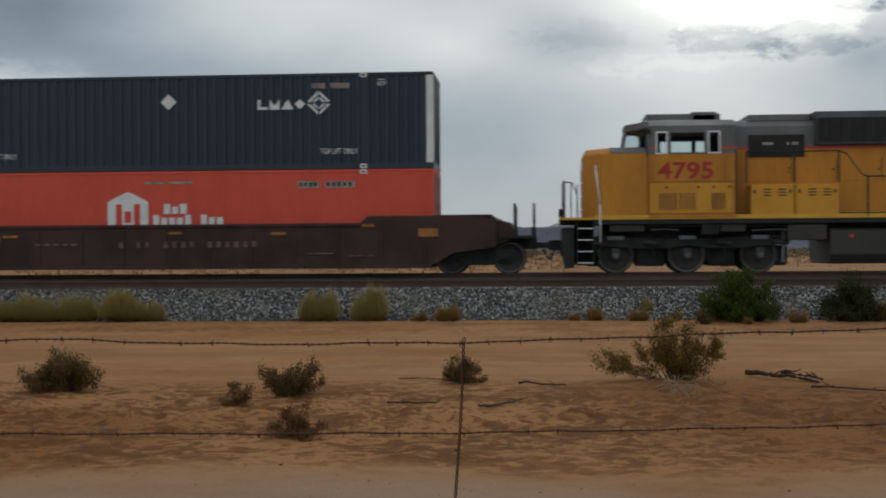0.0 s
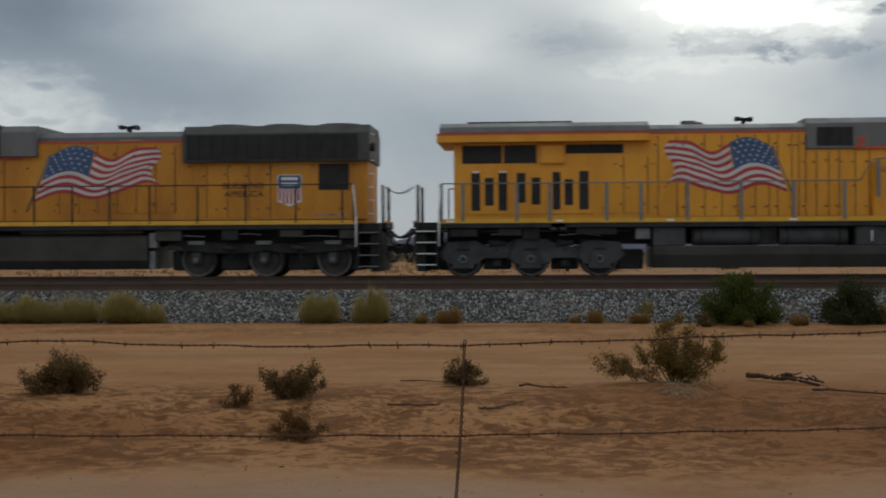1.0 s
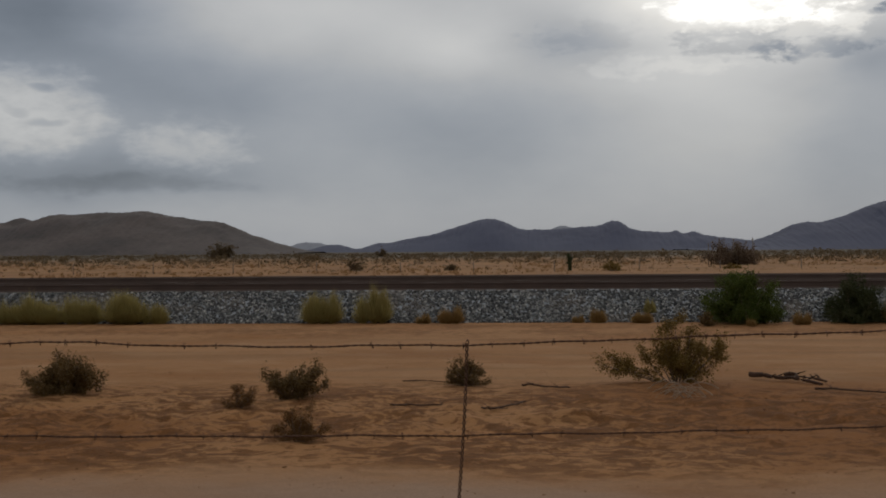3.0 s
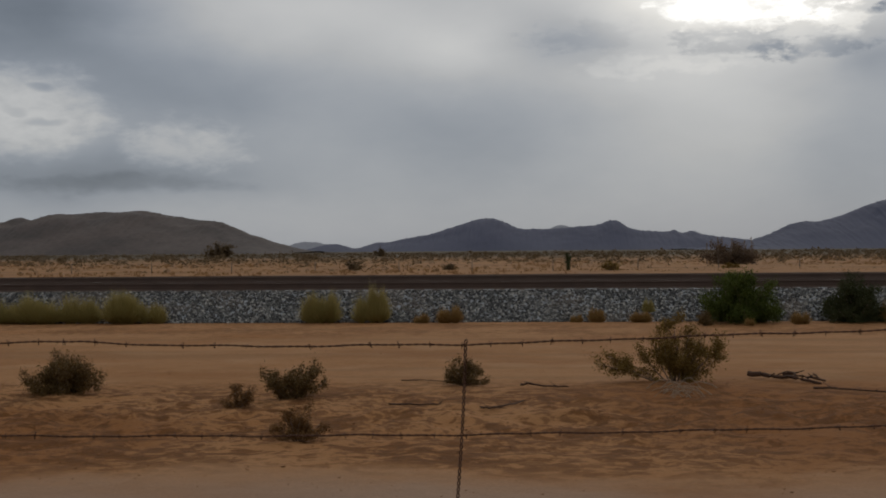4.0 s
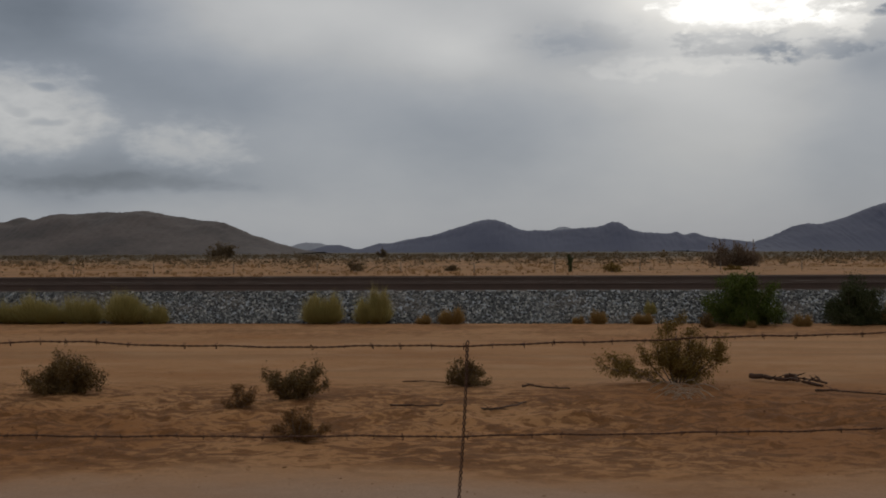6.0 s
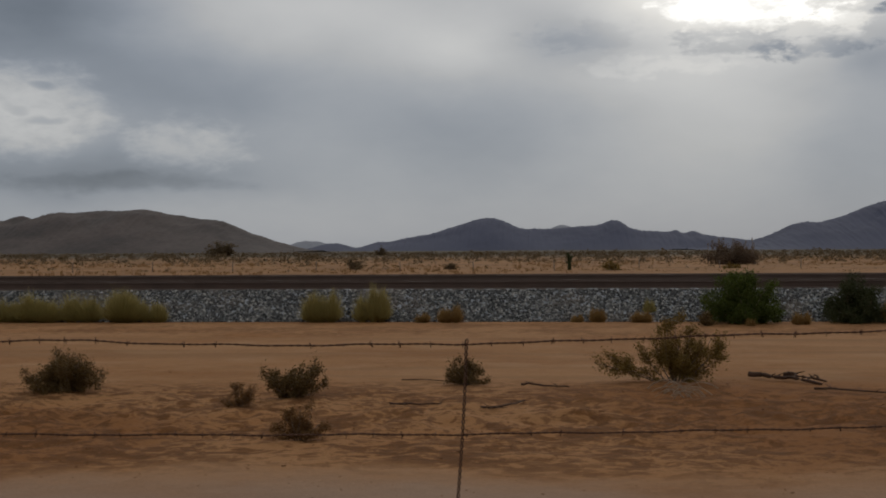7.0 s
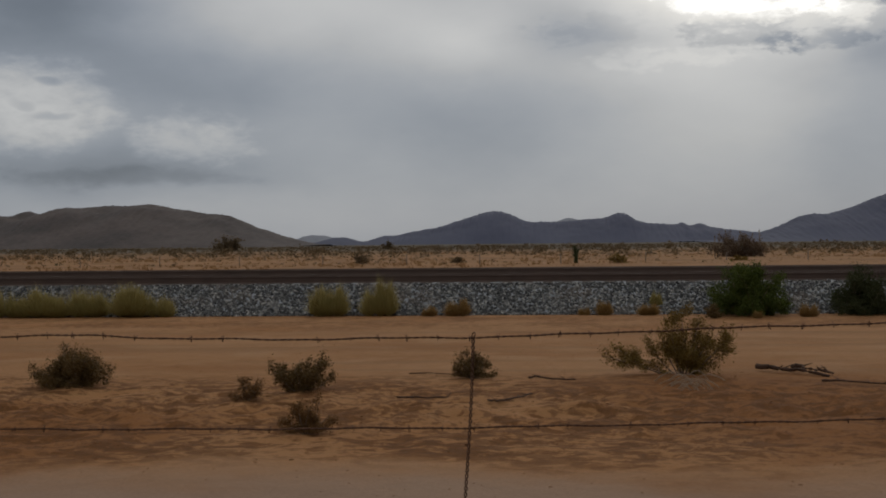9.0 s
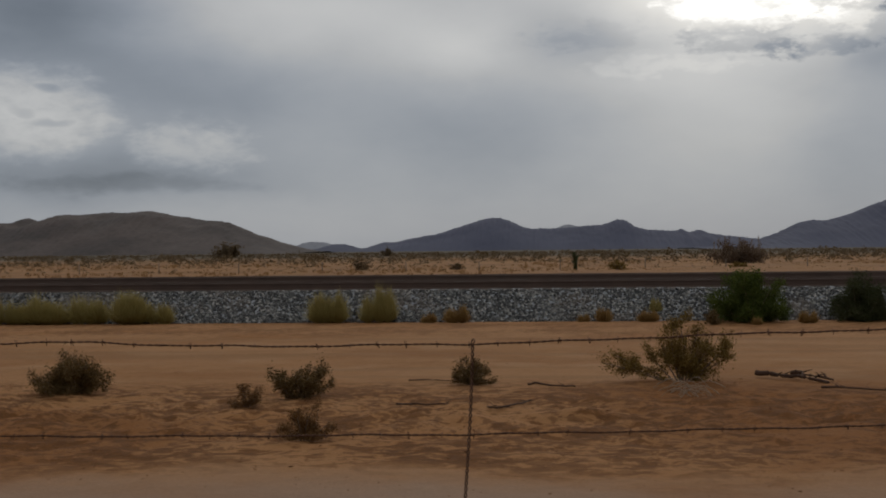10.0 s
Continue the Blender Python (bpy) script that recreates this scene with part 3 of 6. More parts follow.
def tuft(name, x, y, w, h, blades, material, label, seed, base=0.0, thick=0.006):
    """A rounded clump of fine blades that lean out on every side, fuzzy at the rim."""
    rng = np.random.default_rng(abs(seed))
    verts, faces = [], []
    lobes = [(rng.uniform(-0.30, 0.30) * w, rng.uniform(0.65, 1.0)) for _ in range(5)]
    for i in range(blades * 3):
        cx, tall = lobes[i % 5]
        a, el = rng.uniform(0, 2 * math.pi), radians(rng.uniform(18, 90))
        reach = rng.uniform(0.35, 1.0) ** 0.6
        tx = cx + 0.36 * w * math.cos(a) * math.cos(el) * reach + rng.normal() * 0.02
        ty = 0.34 * w * math.sin(a) * math.cos(el) * reach + rng.normal() * 0.02
        k = h * tall * math.sin(el) * reach * rng.uniform(0.6, 1.25)
        q = rng.uniform(0.0, 0.55)
        px, py, pz = cx * 0.8 + (tx - cx * 0.8) * q, ty * q, k * q * 0.8
        t, u = thick * rng.uniform(0.6, 1.4), rng.uniform(0, math.pi)
        ox, oy = t * math.cos(u), t * math.sin(u)
        b = len(verts)
        verts += [(px - ox, py - oy, pz - 0.01), (px + ox, py + oy, pz - 0.01), (tx, ty, k)]
        faces.append((b, b + 1, b + 2))
    ob = raw(name, verts, faces, material)
    ob.location = (x, y, base)
    return tagged(ob, label, "grass")


shrub("shrub", -5.58, 13.9, 1.08, 0.54, 19000, BUSH_BROWN, "low dense brown-green shrub on bare sand", 11, leaf=0.026, upright=0.3)
shrub("shrub", -3.20, 12.7, 0.46, 0.28, 3600, BUSH_RUST, "small sparse dry shrub on sand", 12, leaf=0.018, upright=0.3)
shrub("shrub", -2.74, 13.4, 0.84, 0.40, 9500, BUSH_BROWN, "forked brown-green shrub with spreading tips", 13, "fork", leaf=0.026, squash=0.7, upright=0.2)
shrub("shrub", -2.11, 10.5, 0.58, 0.33, 9000, BUSH_RUST, "low dry rust-brown shrub among dark clods", 14, leaf=0.017, upright=0.3)
shrub("shrub", -0.94, 14.9, 0.70, 0.36, 7000, BUSH_BROWN, "small brown-green shrub behind the fence stay", 15, leaf=0.024, squash=0.8, upright=0.2)
shrub("creosote_bush", 1.62, 14.9, 1.0, 0.72, 24000, BUSH_OLIVE, "tall open olive creosote bush over dead twigs", 16, leaf=0.026, squash=0.75,
      tips=[(-0.98, 0.0, 0.27), (-0.80, 0.1, 0.34), (-0.62, -0.05, 0.22), (-0.40, 0.1, 0.40), (-0.30, -0.2, 0.62), (-0.12, 0.0, 0.80), (-0.05, 0.2, 0.72), (0.05, -0.15, 0.66),
            (0.18, 0.1, 0.56), (0.32, -0.1, 0.48), (0.45, 0.1, 0.56), (0.58, 0.0, 0.50), (0.52, -0.1, 0.34), (-0.22, 0.1, 0.74), (0.0, 0.1, 0.80), (0.20, 0.0, 0.68), (0.36, 0.1, 0.62), (-0.15, -0.25, 0.50), (0.15, -0.25, 0.42), (0.40, -0.2, 0.38)])
shrub("shrub", 4.42, 27.2, 1.98, 1.17, 42000, BUSH_GREEN, "dense bright green rounded bush by the ballast", 17, leaf=0.045, upright=0.7)
shrub("shrub", 6.92, 27.4, 1.85, 0.98, 26000, BUSH_DARK, "dark green rounded bush by the ballast", 18, leaf=0.045, upright=0.7)
shrub("shrub", 3.50, 26.4, 0.55, 0.34, 1200, BUSH_BROWN, "small dark brown shrub beside a green bush", 19, leaf=0.05)
YG = "yellow-green grass clump at the foot of the ballast"
ST = "straw-coloured dry grass tuft by the ballast"
for x, y, w, h, n, m, label in (
        (-11.60, 27.7, 1.50, 0.84, 2600, GRASS, YG), (-9.85, 27.7, 1.70, 0.86, 2800, GRASS, YG), (-13.1, 27.6, 0.90, 0.75, 1100, GRASS, YG), (-10.75, 27.8, 1.2, 0.78, 1500, GRASS, YG), (-12.35, 27.75, 1.1, 0.62, 1100, GRASS, YG), (-9.0, 27.75, 0.8, 0.55, 800, GRASS, YG),
        (-5.05, 27.75, 1.12, 0.90, 2100, GRASS, YG), (-3.90, 27.75, 0.98, 1.00, 1900, GRASS, YG),
        (-2.68, 27.6, 0.40, 0.30, 600, STRAW, ST), (-2.08, 27.6, 0.70, 0.44, 1100, STRAW, ST), (1.28, 27.7, 0.46, 0.40, 700, STRAW, ST), (2.20, 27.6, 0.72, 0.30, 900, STRAW, ST),
        (0.82, 27.7, 0.32, 0.24, 350, STRAW, ST), (5.62, 26.8, 0.52, 0.34, 700, STRAW, ST), (4.45, 26.35, 0.30, 0.20, 300, STRAW, ST), (7.55, 27.3, 0.6, 0.5, 700, STRAW, ST)):
    tuft("grass_tuft", x, y, w, h, n, m, label, int(1000 + x * 37), 0.0, 0.006)
tuft("grass_tuft", 2.48, 28.35, 0.40, 0.36, 500, GRASS, "yellow-green grass clump on the ballast slope", 77, 0.18, 0.008)


# ---- the wire fence in front of the camera ----
def barbed_wire(parent, points, seed):
    """Two strands twisted round each other, slightly uneven, with a barb every hand's width."""
    rng = np.random.default_rng(seed)
    xs, ys, zs = ([p[i] for p in points] for i in range(3))
    n = int((xs[-1] - xs[0]) / 0.009)
    line = [(float(x), float(np.interp(x, xs, ys)), float(np.interp(x, xs, zs)) + 0.0016 * math.sin(x * 11 + seed) + 0.0010 * math.sin(x * 29)) for x in np.linspace(xs[0], xs[-1], n)]
    wire = tagged(new("barbed_wire"), "rusty twisted barbed wire")
    wire.parent = parent
    for ph in (0.0, math.pi):
        cu = bpy.data.curves.new("strand", "CURVE")
        cu.dimensions, cu.bevel_depth, cu.bevel_resolution = "3D", 0.0019, 1
        sp = cu.splines.new("POLY")
        sp.points.add(n - 1)
        for i, (x, y, z) in enumerate(line):
            a = x * 2 * math.pi / 0.052 + ph
            sp.points[i].co = (x, y + 0.0018 * math.cos(a), z + 0.0018 * math.sin(a), 1)
        ob = new("strand", cu)
        bpy.context.view_layer.update()
        me = bpy.data.meshes.new_from_object(ob.evaluated_get(bpy.context.evaluated_depsgraph_get()))
        bpy.data.objects.remove(ob)
        me.materials.clear()
        me.materials.append(WIRE)
        st = new("strand", me)
        st.parent = wire
    x = xs[0] + 0.05
    while x < xs[-1]:
        y, z = float(np.interp(x, xs, ys)), float(np.interp(x, xs, zs)) + 0.0016 * math.sin(x * 11 + seed) + 0.0010 * math.sin(x * 29)
        bm = bmesh.new()
        for i in range(2):
            a = rng.uniform(0, math.pi)
            d = Vector((rng.uniform(-0.35, 0.35), math.cos(a), math.sin(a))) * 0.012
            p = Vector((x + i * 0.004, y, z))
            rod(bm, p - d, p + d, 0.0014, 0.0011, 5)
        for i in range(7):
            a, b = i * 1.3, (i + 1) * 1.3
            rod(bm, (x - 0.004 + i * 0.0013, y + 0.0034 * math.cos(a), z + 0.0034 * math.sin(a)), (x - 0.004 + (i + 1) * 0.0013, y + 0.0034 * math.cos(b), z + 0.0034 * math.sin(b)), 0.0014, seg=4)
        part("barb", bm, WIRE, wire)
        x += 0.098 + rng.uniform(-0.012, 0.012)
    return wire


def make_fence():
    f = tagged(new("wire_fence"), "rusty barbed wire fence with a twisted wire stay", "fence")
    barbed_wire(f, [(-2.40, 3.91, 1.352), (-1.805, 3.921, 1.353), (-1.518, 3.928, 1.358), (-1.233, 3.936, 1.343), (-0.819, 3.947, 1.339), (-0.483, 3.956, 1.342), (-0.243, 3.962, 1.343),
                    (0.069, 3.971, 1.351), (0.505, 3.983, 1.367), (1.092, 3.999, 1.383), (1.75, 4.01, 1.395)], 1)
    barbed_wire(f, [(-2.40, 3.91, 1.043), (-1.807, 3.921, 1.044), (-1.046, 3.941, 1.044), (-0.263, 3.962, 1.048), (0.430, 3.981, 1.060), (1.090, 3.999, 1.075), (1.75, 4.01, 1.086)], 2)
    for x, y in ((-2.40, 3.91), (1.75, 4.01)):
        bm = prism(bmesh.new(), [(x - 0.02, y - 0.018), (x + 0.02, y - 0.018), (x + 0.02, y - 0.012), (x + 0.003, y - 0.012), (x + 0.003, y + 0.018), (x - 0.003, y + 0.018), (x - 0.003, y - 0.012), (x - 0.02, y - 0.012)], -0.3, 1.45, "z")
        part("fence_post", bm, WIRE, f, "rusty steel post")
    # the stay: one wire folded double and twisted, leaning a little, hooked over the top wire
    top, low = Vector((-0.2425, 3.957, 1.350)), Vector((-0.312, 3.957, 0.10))
    for ph in (0.0, math.pi):
        pts = []
        for i in range(420):
            q = i / 419
            p = top.lerp(low, q)
            a = q * (top - low).length * 2 * math.pi / 0.040 + ph
            p = p + Vector((0.0040 * math.cos(a) + 0.003 * math.sin(q * 9), 0.0040 * math.sin(a), 0))
            pts.append(p)
        part("stay_wire", tube(bmesh.new(), pts, 0.0025, 5), WIRE, f, "rusty twisted wire stay")
    part("stay_hook", tube(bmesh.new(), [(-0.245, 3.957, 1.338), (-0.247, 3.968, 1.352), (-0.240, 3.964, 1.360), (-0.236, 3.955, 1.352), (-0.242, 3.954, 1.340)], 0.0019, 5), WIRE, f)


make_fence()


# ---- dead wood and litter ----
def branch(name, points, r, material, label, seed, twigs=3):
    """A fallen branch: a crooked tapering limb with broken side twigs, lying on the sand."""
    rng = np.random.default_rng(seed)
    pts = [Vector(p) for p in points]
    fine = []
    for a, b in zip(pts, pts[1:]):
        for i in range(4):
            fine.append(a.lerp(b, i / 4) + Vector((rng.normal() * r * 0.6, rng.normal() * r * 0.6, abs(rng.normal()) * r * 0.4)))
    fine.append(pts[-1])
    bm, rings = bmesh.new(), []
    for i, p in enumerate(fine):
        d = (fine[min(i + 1, len(fine) - 1)] - fine[max(i - 1, 0)]).normalized()
        u = d.orthogonal().normalized()
        w, k = d.cross(u), r * (1 - 0.6 * i / len(fine)) * rng.uniform(0.85, 1.15)
        rings.append([bm.verts.new(p + k * (math.cos(a) * u + math.sin(a) * w)) for a in (0, 0.9, 1.8, 2.7, 3.6, 4.5, 5.4)])
    for a, b in zip(rings, rings[1:]):
        for i in range(7):
            bm.faces.new((a[i], a[(i + 1) % 7], b[(i + 1) % 7], b[i]))
    bm.faces.new(rings[0]), bm.faces.new(rings[-1])
    bmesh.ops.recalc_face_normals(bm, faces=bm.faces[:])
    ob = tagged(part(name, bm, material), label, "dead wood")
    for i in range(twigs):
        a = fine[rng.integers(1, len(fine) - 1)]
        e = a + Vector((rng.normal() * 0.08, rng.normal() * 0.10, abs(rng.normal()) * 0.03))
        part("twig", rod(bmesh.new(), a, e, r * 0.4, r * 0.15, 5), material, ob)
    return ob


branch("fallen_branch", [(2.62, 15.6, 0.06), (2.85, 15.4, 0.05), (3.12, 15.2, 0.04), (3.35, 14.9, 0.02)], 0.034, WOOD, "thick dark dead branch lying on sand", 31, 9)
branch("fallen_branch", [(3.02, 15.5, 0.07), (3.20, 15.3, 0.06), (3.45, 15.1, 0.03)], 0.028, WOOD, "short dark dead branch lying on sand", 32, 8)
branch("fallen_branch", [(3.15, 14.4, 0.02), (3.5, 14.2, 0.03), (4.0, 13.9, 0.02)], 0.014, WOOD, "thin dark dead branch lying on sand", 33, 8)
branch("fallen_branch", [(-0.75, 12.7, 0.02), (-0.53, 12.45, 0.03), (-0.31, 12.75, 0.03), (-0.18, 13.2, 0.02)], 0.015, WOOD, "crooked dark dead branch half buried in sand", 34, 10)
branch("fallen_branch", [(-1.62, 12.9, 0.01), (-1.38, 12.75, 0.03), (-1.18, 12.8, 0.02), (-0.97, 12.95, 0.01)], 0.013, WOOD, "crooked dark dead branch half buried in sand", 37, 8)
branch("fallen_branch", [(-0.23, 14.6, 0.03), (-0.13, 14.55, 0.05), (0.09, 14.5, 0.02), (0.33, 14.5, 0.02)], 0.016, WOOD, "short dark dead branch lying on sand", 35, 5)
branch("fallen_branch", [(-1.75, 15.3, 0.01), (-1.5, 15.25, 0.02), (-1.2, 15.2, 0.01)], 0.009, WOOD, "thin dead stick lying on sand", 36, 4)
# bare arching roots under the creosote bush
for i in range(16):
    a = i * 2.4
    x, y, reach = 1.56 + 0.26 * math.cos(a) * (i % 4) / 2, 13.65 + 0.35 * math.sin(a), 0.10 + 0.03 * (i % 5)
    z = ground_height(x, y)
    bow = [(x + reach * (q - 0.5) * 2 * math.cos(a * 1.3), y + reach * (q - 0.5) * math.sin(a * 1.3), z + 0.005 + (0.07 + 0.02 * (i % 3)) * math.sin(math.pi * q)) for q in (0, 0.2, 0.4, 0.6, 0.8, 1.0)]
    branch("bleached_twig", bow, 0.006, PALE_WOOD, "pale bleached twig under the creosote bush", 40 + i, 1)


def make_clods():
    """Small clods, pebbles and bits of bark strewn over the sand."""
    rng = np.random.default_rng(8)
    verts, faces = [], []
    quads = ((0, 1, 3, 2), (4, 6, 7, 5), (0, 4, 5, 1), (2, 3, 7, 6), (0, 2, 6, 4), (1, 5, 7, 3))
    cube = np.array([(x, y, z) for x in (-1, 1) for y in (-1, 1) for z in (-1, 1)], float)
    for i in range(2600):
        y = rng.normal(12.2, 1.8) if i % 5 else rng.uniform(7.5, 27)
        x = rng.uniform(-0.46, 0.30) * y * 1.05
        if not 7.2 < y < 27.5 or (i % 5 and noise.noise((x * 0.9, y * 0.9, 2.0)) < -0.05):
            continue
        s = rng.uniform(0.0025, 0.0065) * (1.8 if rng.uniform() < 0.03 else 1)
        shape = cube * rng.uniform(0.5, 1.1, (8, 3)) * s * np.array((rng.uniform(1, 2.6), 1.0, 0.6))
        a = rng.uniform(0, math.pi)
        b = len(verts)
        z = ground_height(x, y)
        verts += [(x + p[0] * math.cos(a) - p[1] * math.sin(a), y + p[0] * math.sin(a) + p[1] * math.cos(a), z + p[2] + 0.2 * s) for p in shape]
        faces += [tuple(b + q for q in f) for f in quads]
    tagged(raw("clods", verts, faces, CLOD), "dark clods and litter strewn over sand", "litter", kind="stuff")


CLOD = leafy("earth_clod", (0.26, 0.125, 0.05), (0.125, 0.056, 0.022), 0.95)
make_clods()


# ---- beyond the railway ----
def make_scrub():
    """The desert scrub that thickens towards the hills."""
    rng = np.random.default_rng(9)
    verts, faces = [], []
    for i in range(3600):
        y = 150 + 600 * rng.uniform() ** 1.15 if i % 24 else rng.uniform(92, 170)
        x = rng.uniform(-0.56, 0.36) * y
        grow = min(1.0, 0.2 + (y - 80) / 260)
        w = rng.uniform(0.5, 1.9) * grow * (1.6 if rng.uniform() < 0.08 else 1)
        h = w * rng.uniform(0.45, 0.8)
        for _ in range(26):
            d = rand_dir(rng)
            c = np.array((x + d[0] * w * 0.5, y + d[1] * w * 0.5, abs(d[2]) * h * rng.uniform(0.3, 1.0) + 0.04))
            e, s = rand_dir(rng), w * rng.uniform(0.08, 0.2)
            o = np.cross(e, rand_dir(rng)) * 0.6
            b = len(verts)
            verts += [tuple(c - e * s), tuple(c + o * s), tuple(c + e * s), tuple(c - o * s)]
            faces.append((b, b + 1, b + 2, b + 3))
    tagged(raw("desert_scrub", verts, faces, SCRUB), "low brown-green desert scrub on the dry plain", "scrub", kind="stuff")


make_scrub()
BLOND = leafy("blond_grass", (0.33, 0.190, 0.085), (0.26, 0.146, 0.064))


def make_dry_grass():
    rng = np.random.default_rng(10)
    verts, faces = [], []
    for i in range(3600):
        y = rng.uniform(85, 260)
        x = rng.uniform(-0.56, 0.36) * y
        if noise.noise((x * 0.05, y * 0.03, 4.0)) < -0.15:
            continue
        h, w = rng.uniform(0.05, 0.17), rng.uniform(0.10, 0.40)
        for _ in range(5):
            b, q, t = len(verts), rng.uniform(-w, w), rng.uniform(-w, w) * 0.4
            verts += [(x + q - 0.05, y + t, -0.12), (x + q + 0.05, y + t, -0.12), (x + q + rng.normal() * 0.07, y + t, h)]
            faces.append((b, b + 1, b + 2))
    tagged(raw("dry_grass", verts, faces, BLOND), "blond dry grass on the plain beyond the tracks", "grass", kind="stuff")


make_dry_grass()
for i, (x, y) in enumerate(((-39.4, 100), (-32.5, 100), (-25.4, 99), (-18.6, 100), (-11.7, 101), (-5.6, 101), (1.1, 100), (8.05, 101), (14.6, 101), (21.3, 102))):
    bm = rod(bmesh.new(), (0, 0, -0.3), (0.02 * math.sin(i * 3.0), 0, 0.78 + 0.06 * math.sin(i * 2.1)), 0.045, 0.035, 8)
    p = part("fence_post", bm, POST, None, "", (x, y, 0))
    tagged(p, "short weathered post of the far fence", "post", "far fence posts")


def yucca():
    y = tagged(new("yucca"), "dark stumpy desert yucca with stub arms", "plant")
    y.location = (2.35, 101.0, -0.05)
    part("trunk", rod(bmesh.new(), (0, 0, -0.1), (0.05, 0, 0.95), 0.16, 0.12, 9), BUSH_DARK, y)
    for p, q in (((0.0, 0, 0.7), (-0.10, 0, 1.38)), ((0.05, 0, 0.75), (0.24, 0.05, 1.15)), ((0.0, 0, 0.5), (-0.22, 0, 0.72))):
        part("arm", rod(bmesh.new(), p, q, 0.12, 0.10, 8), BUSH_DARK, y)
    rng = np.random.default_rng(3)
    verts, faces = [], []
    for i in range(420):
        z = rng.uniform(0.05, 1.35)
        c = np.array((rng.normal() * 0.06 + (-0.08 if z > 1 else 0.02), rng.normal() * 0.06, z))
        d = rand_dir(rng) * 0.20
        o = np.cross(d, rand_dir(rng)) * 0.15
        b = len(verts)
        verts += [tuple(c - o), tuple(c + o), tuple(c + d)]
        faces.append((b, b + 1, b + 2))
    raw("spines", verts, faces, BUSH_DARK, y)


yucca()
BRUSH = leafy("dusky_brush_leaf", (0.165, 0.110, 0.068), (0.090, 0.060, 0.040))
shrub("shrub", 19.2, 125.0, 7.4, 2.3, 10000, BRUSH, "large dark clump of desert brush beyond the tracks", 51, leaf=0.20, upright=0.5)
for i in range(11):
    x = 16.9 + i * 0.44 + 0.2 * math.sin(i * 4.0)
    h = 2.0 + 0.55 * math.sin(i * 2.7)
    bm = rod(bmesh.new(), (x, 125.0, 0), (x + 0.15 * math.sin(i * 1.7), 125.0, h), 0.06, 0.04, 7)
    rod(bm, (x + 0.15 * math.sin(i * 1.7), 125.0, h), (x + 0.15 * math.sin(i * 1.7), 125.0, h + 0.25), 0.08, 0.02, 7)
    tagged(part("flower_stalk", bm, STEM), "tall dry stalk in a clump of brush", "plant", "dry stalks")
shrub("shrub", -88.0, 331.0, 9.0, 4.6, 3800, SCRUB, "big dark green desert tree at the foot of a hill", 52, leaf=0.55)
shrub("shrub", 5.5, 96.0, 2.6, 0.65, 900, BUSH_OLIVE, "low olive shrub beyond the tracks", 53, leaf=0.16)
shrub("shrub", -16.0, 104.0, 1.9, 1.1, 1500, SCRUB, "rounded brown shrub on the plain beyond the tracks", 55, leaf=0.12)
shrub("shrub", -7.6, 103.0, 1.5, 0.7, 900, SCRUB, "low brown shrub on the plain beyond the tracks", 56, leaf=0.12)
shrub("shrub", -52.0, 395.0, 5.0, 3.0, 1500, SCRUB, "dark desert tree before the mountains", 57, leaf=0.45)
shrub("shrub", 15.5, 100.0, 2.0, 0.4, 600, BUSH_OLIVE, "low olive shrub beyond the tracks", 54, leaf=0.16)

# ---- the train: a double-stack well car pulled by two locomotives, passing at about 96 km/h ----
SPEED = 26.6
WHEELS = []          # every turning wheelset
TRAIN = []           # (thing, place along the train)


def thing(name, s, label, category, group="train"):
    ob = tagged(new(name), label, category, group)
    ob.location = (s, FAR_Y, RAIL_Z)
    TRAIN.append((ob, s))
    return ob


def wheel_mesh(r):
    bm = bmesh.new()
    for side in (-1, 1):
        y = side * 0.715
        prof = [(0.10, y - side * 0.10), (r + 0.028, y - side * 0.065), (r + 0.025, y - side * 0.035), (r, y - side * 0.02), (r - 0.004, y + side * 0.065),
                (r - 0.07, y + side * 0.070), (r - 0.09, y + side * 0.02), (0.20, y + side * 0.005), (0.17, y + side * 0.06), (0.09, y + side * 0.065)]
        revolve(bm, prof, 36)
    rod(bm, (0, -0.9, 0), (0, 0.9, 0), 0.085, seg=14)
    for side in (-1, 1):
        for i in range(3):
            a = i * 2.094
            rod(bm, (0.05 * math.cos(a), side * 0.9, 0.05 * math.sin(a)), (0.05 * math.cos(a), side * 0.915, 0.05 * math.sin(a)), 0.014, seg=6)
    for f in bm.faces:
        c = f.calc_center_median()
        f.material_index = 1 if math.hypot(c.x, c.z) > r * 0.55 and abs(c.y) > 0.76 and len(f.verts) == 4 and abs(f.normal.y) > 0.5 and math.hypot(*f.verts[0].co.xz) > r * 0.86 else 0
    return mesh_of("wheelset", bm, [STEEL, RIM])


CAST = surface("dusty_cast_frame", (0.060, 0.062, 0.066), 0.65, second=(0.020, 0.019, 0.019), scale=2.2, amount=0.7, grain=15, grain_amount=0.25, bump=0.15)
WORN = surface("worn_lettering", (0.20, 0.125, 0.095), 0.8, second=(0.06, 0.035, 0.03), scale=4, amount=0.9, bump=0)
LOCO_WHEEL, CAR_WHEEL = wheel_mesh(0.533), wheel_mesh(0.482)


def add_wheel(mesh, parent, x, z):
    w = part_of("wheelset", mesh, parent, (x, 0, z), "dark steel wheels with worn rims")
    WHEELS.append((w, x, z))
    return w


def spring(bm, x, y, z0, z1, r=0.07, turns=5):
    pts = [(x + r * math.cos(a), y + r * math.sin(a), z0 + (z1 - z0) * i / (turns * 8)) for i, a in enumerate(2 * math.pi * j / 8 for j in range(turns * 8 + 1))]
    tube(bm, pts, 0.014, 5)


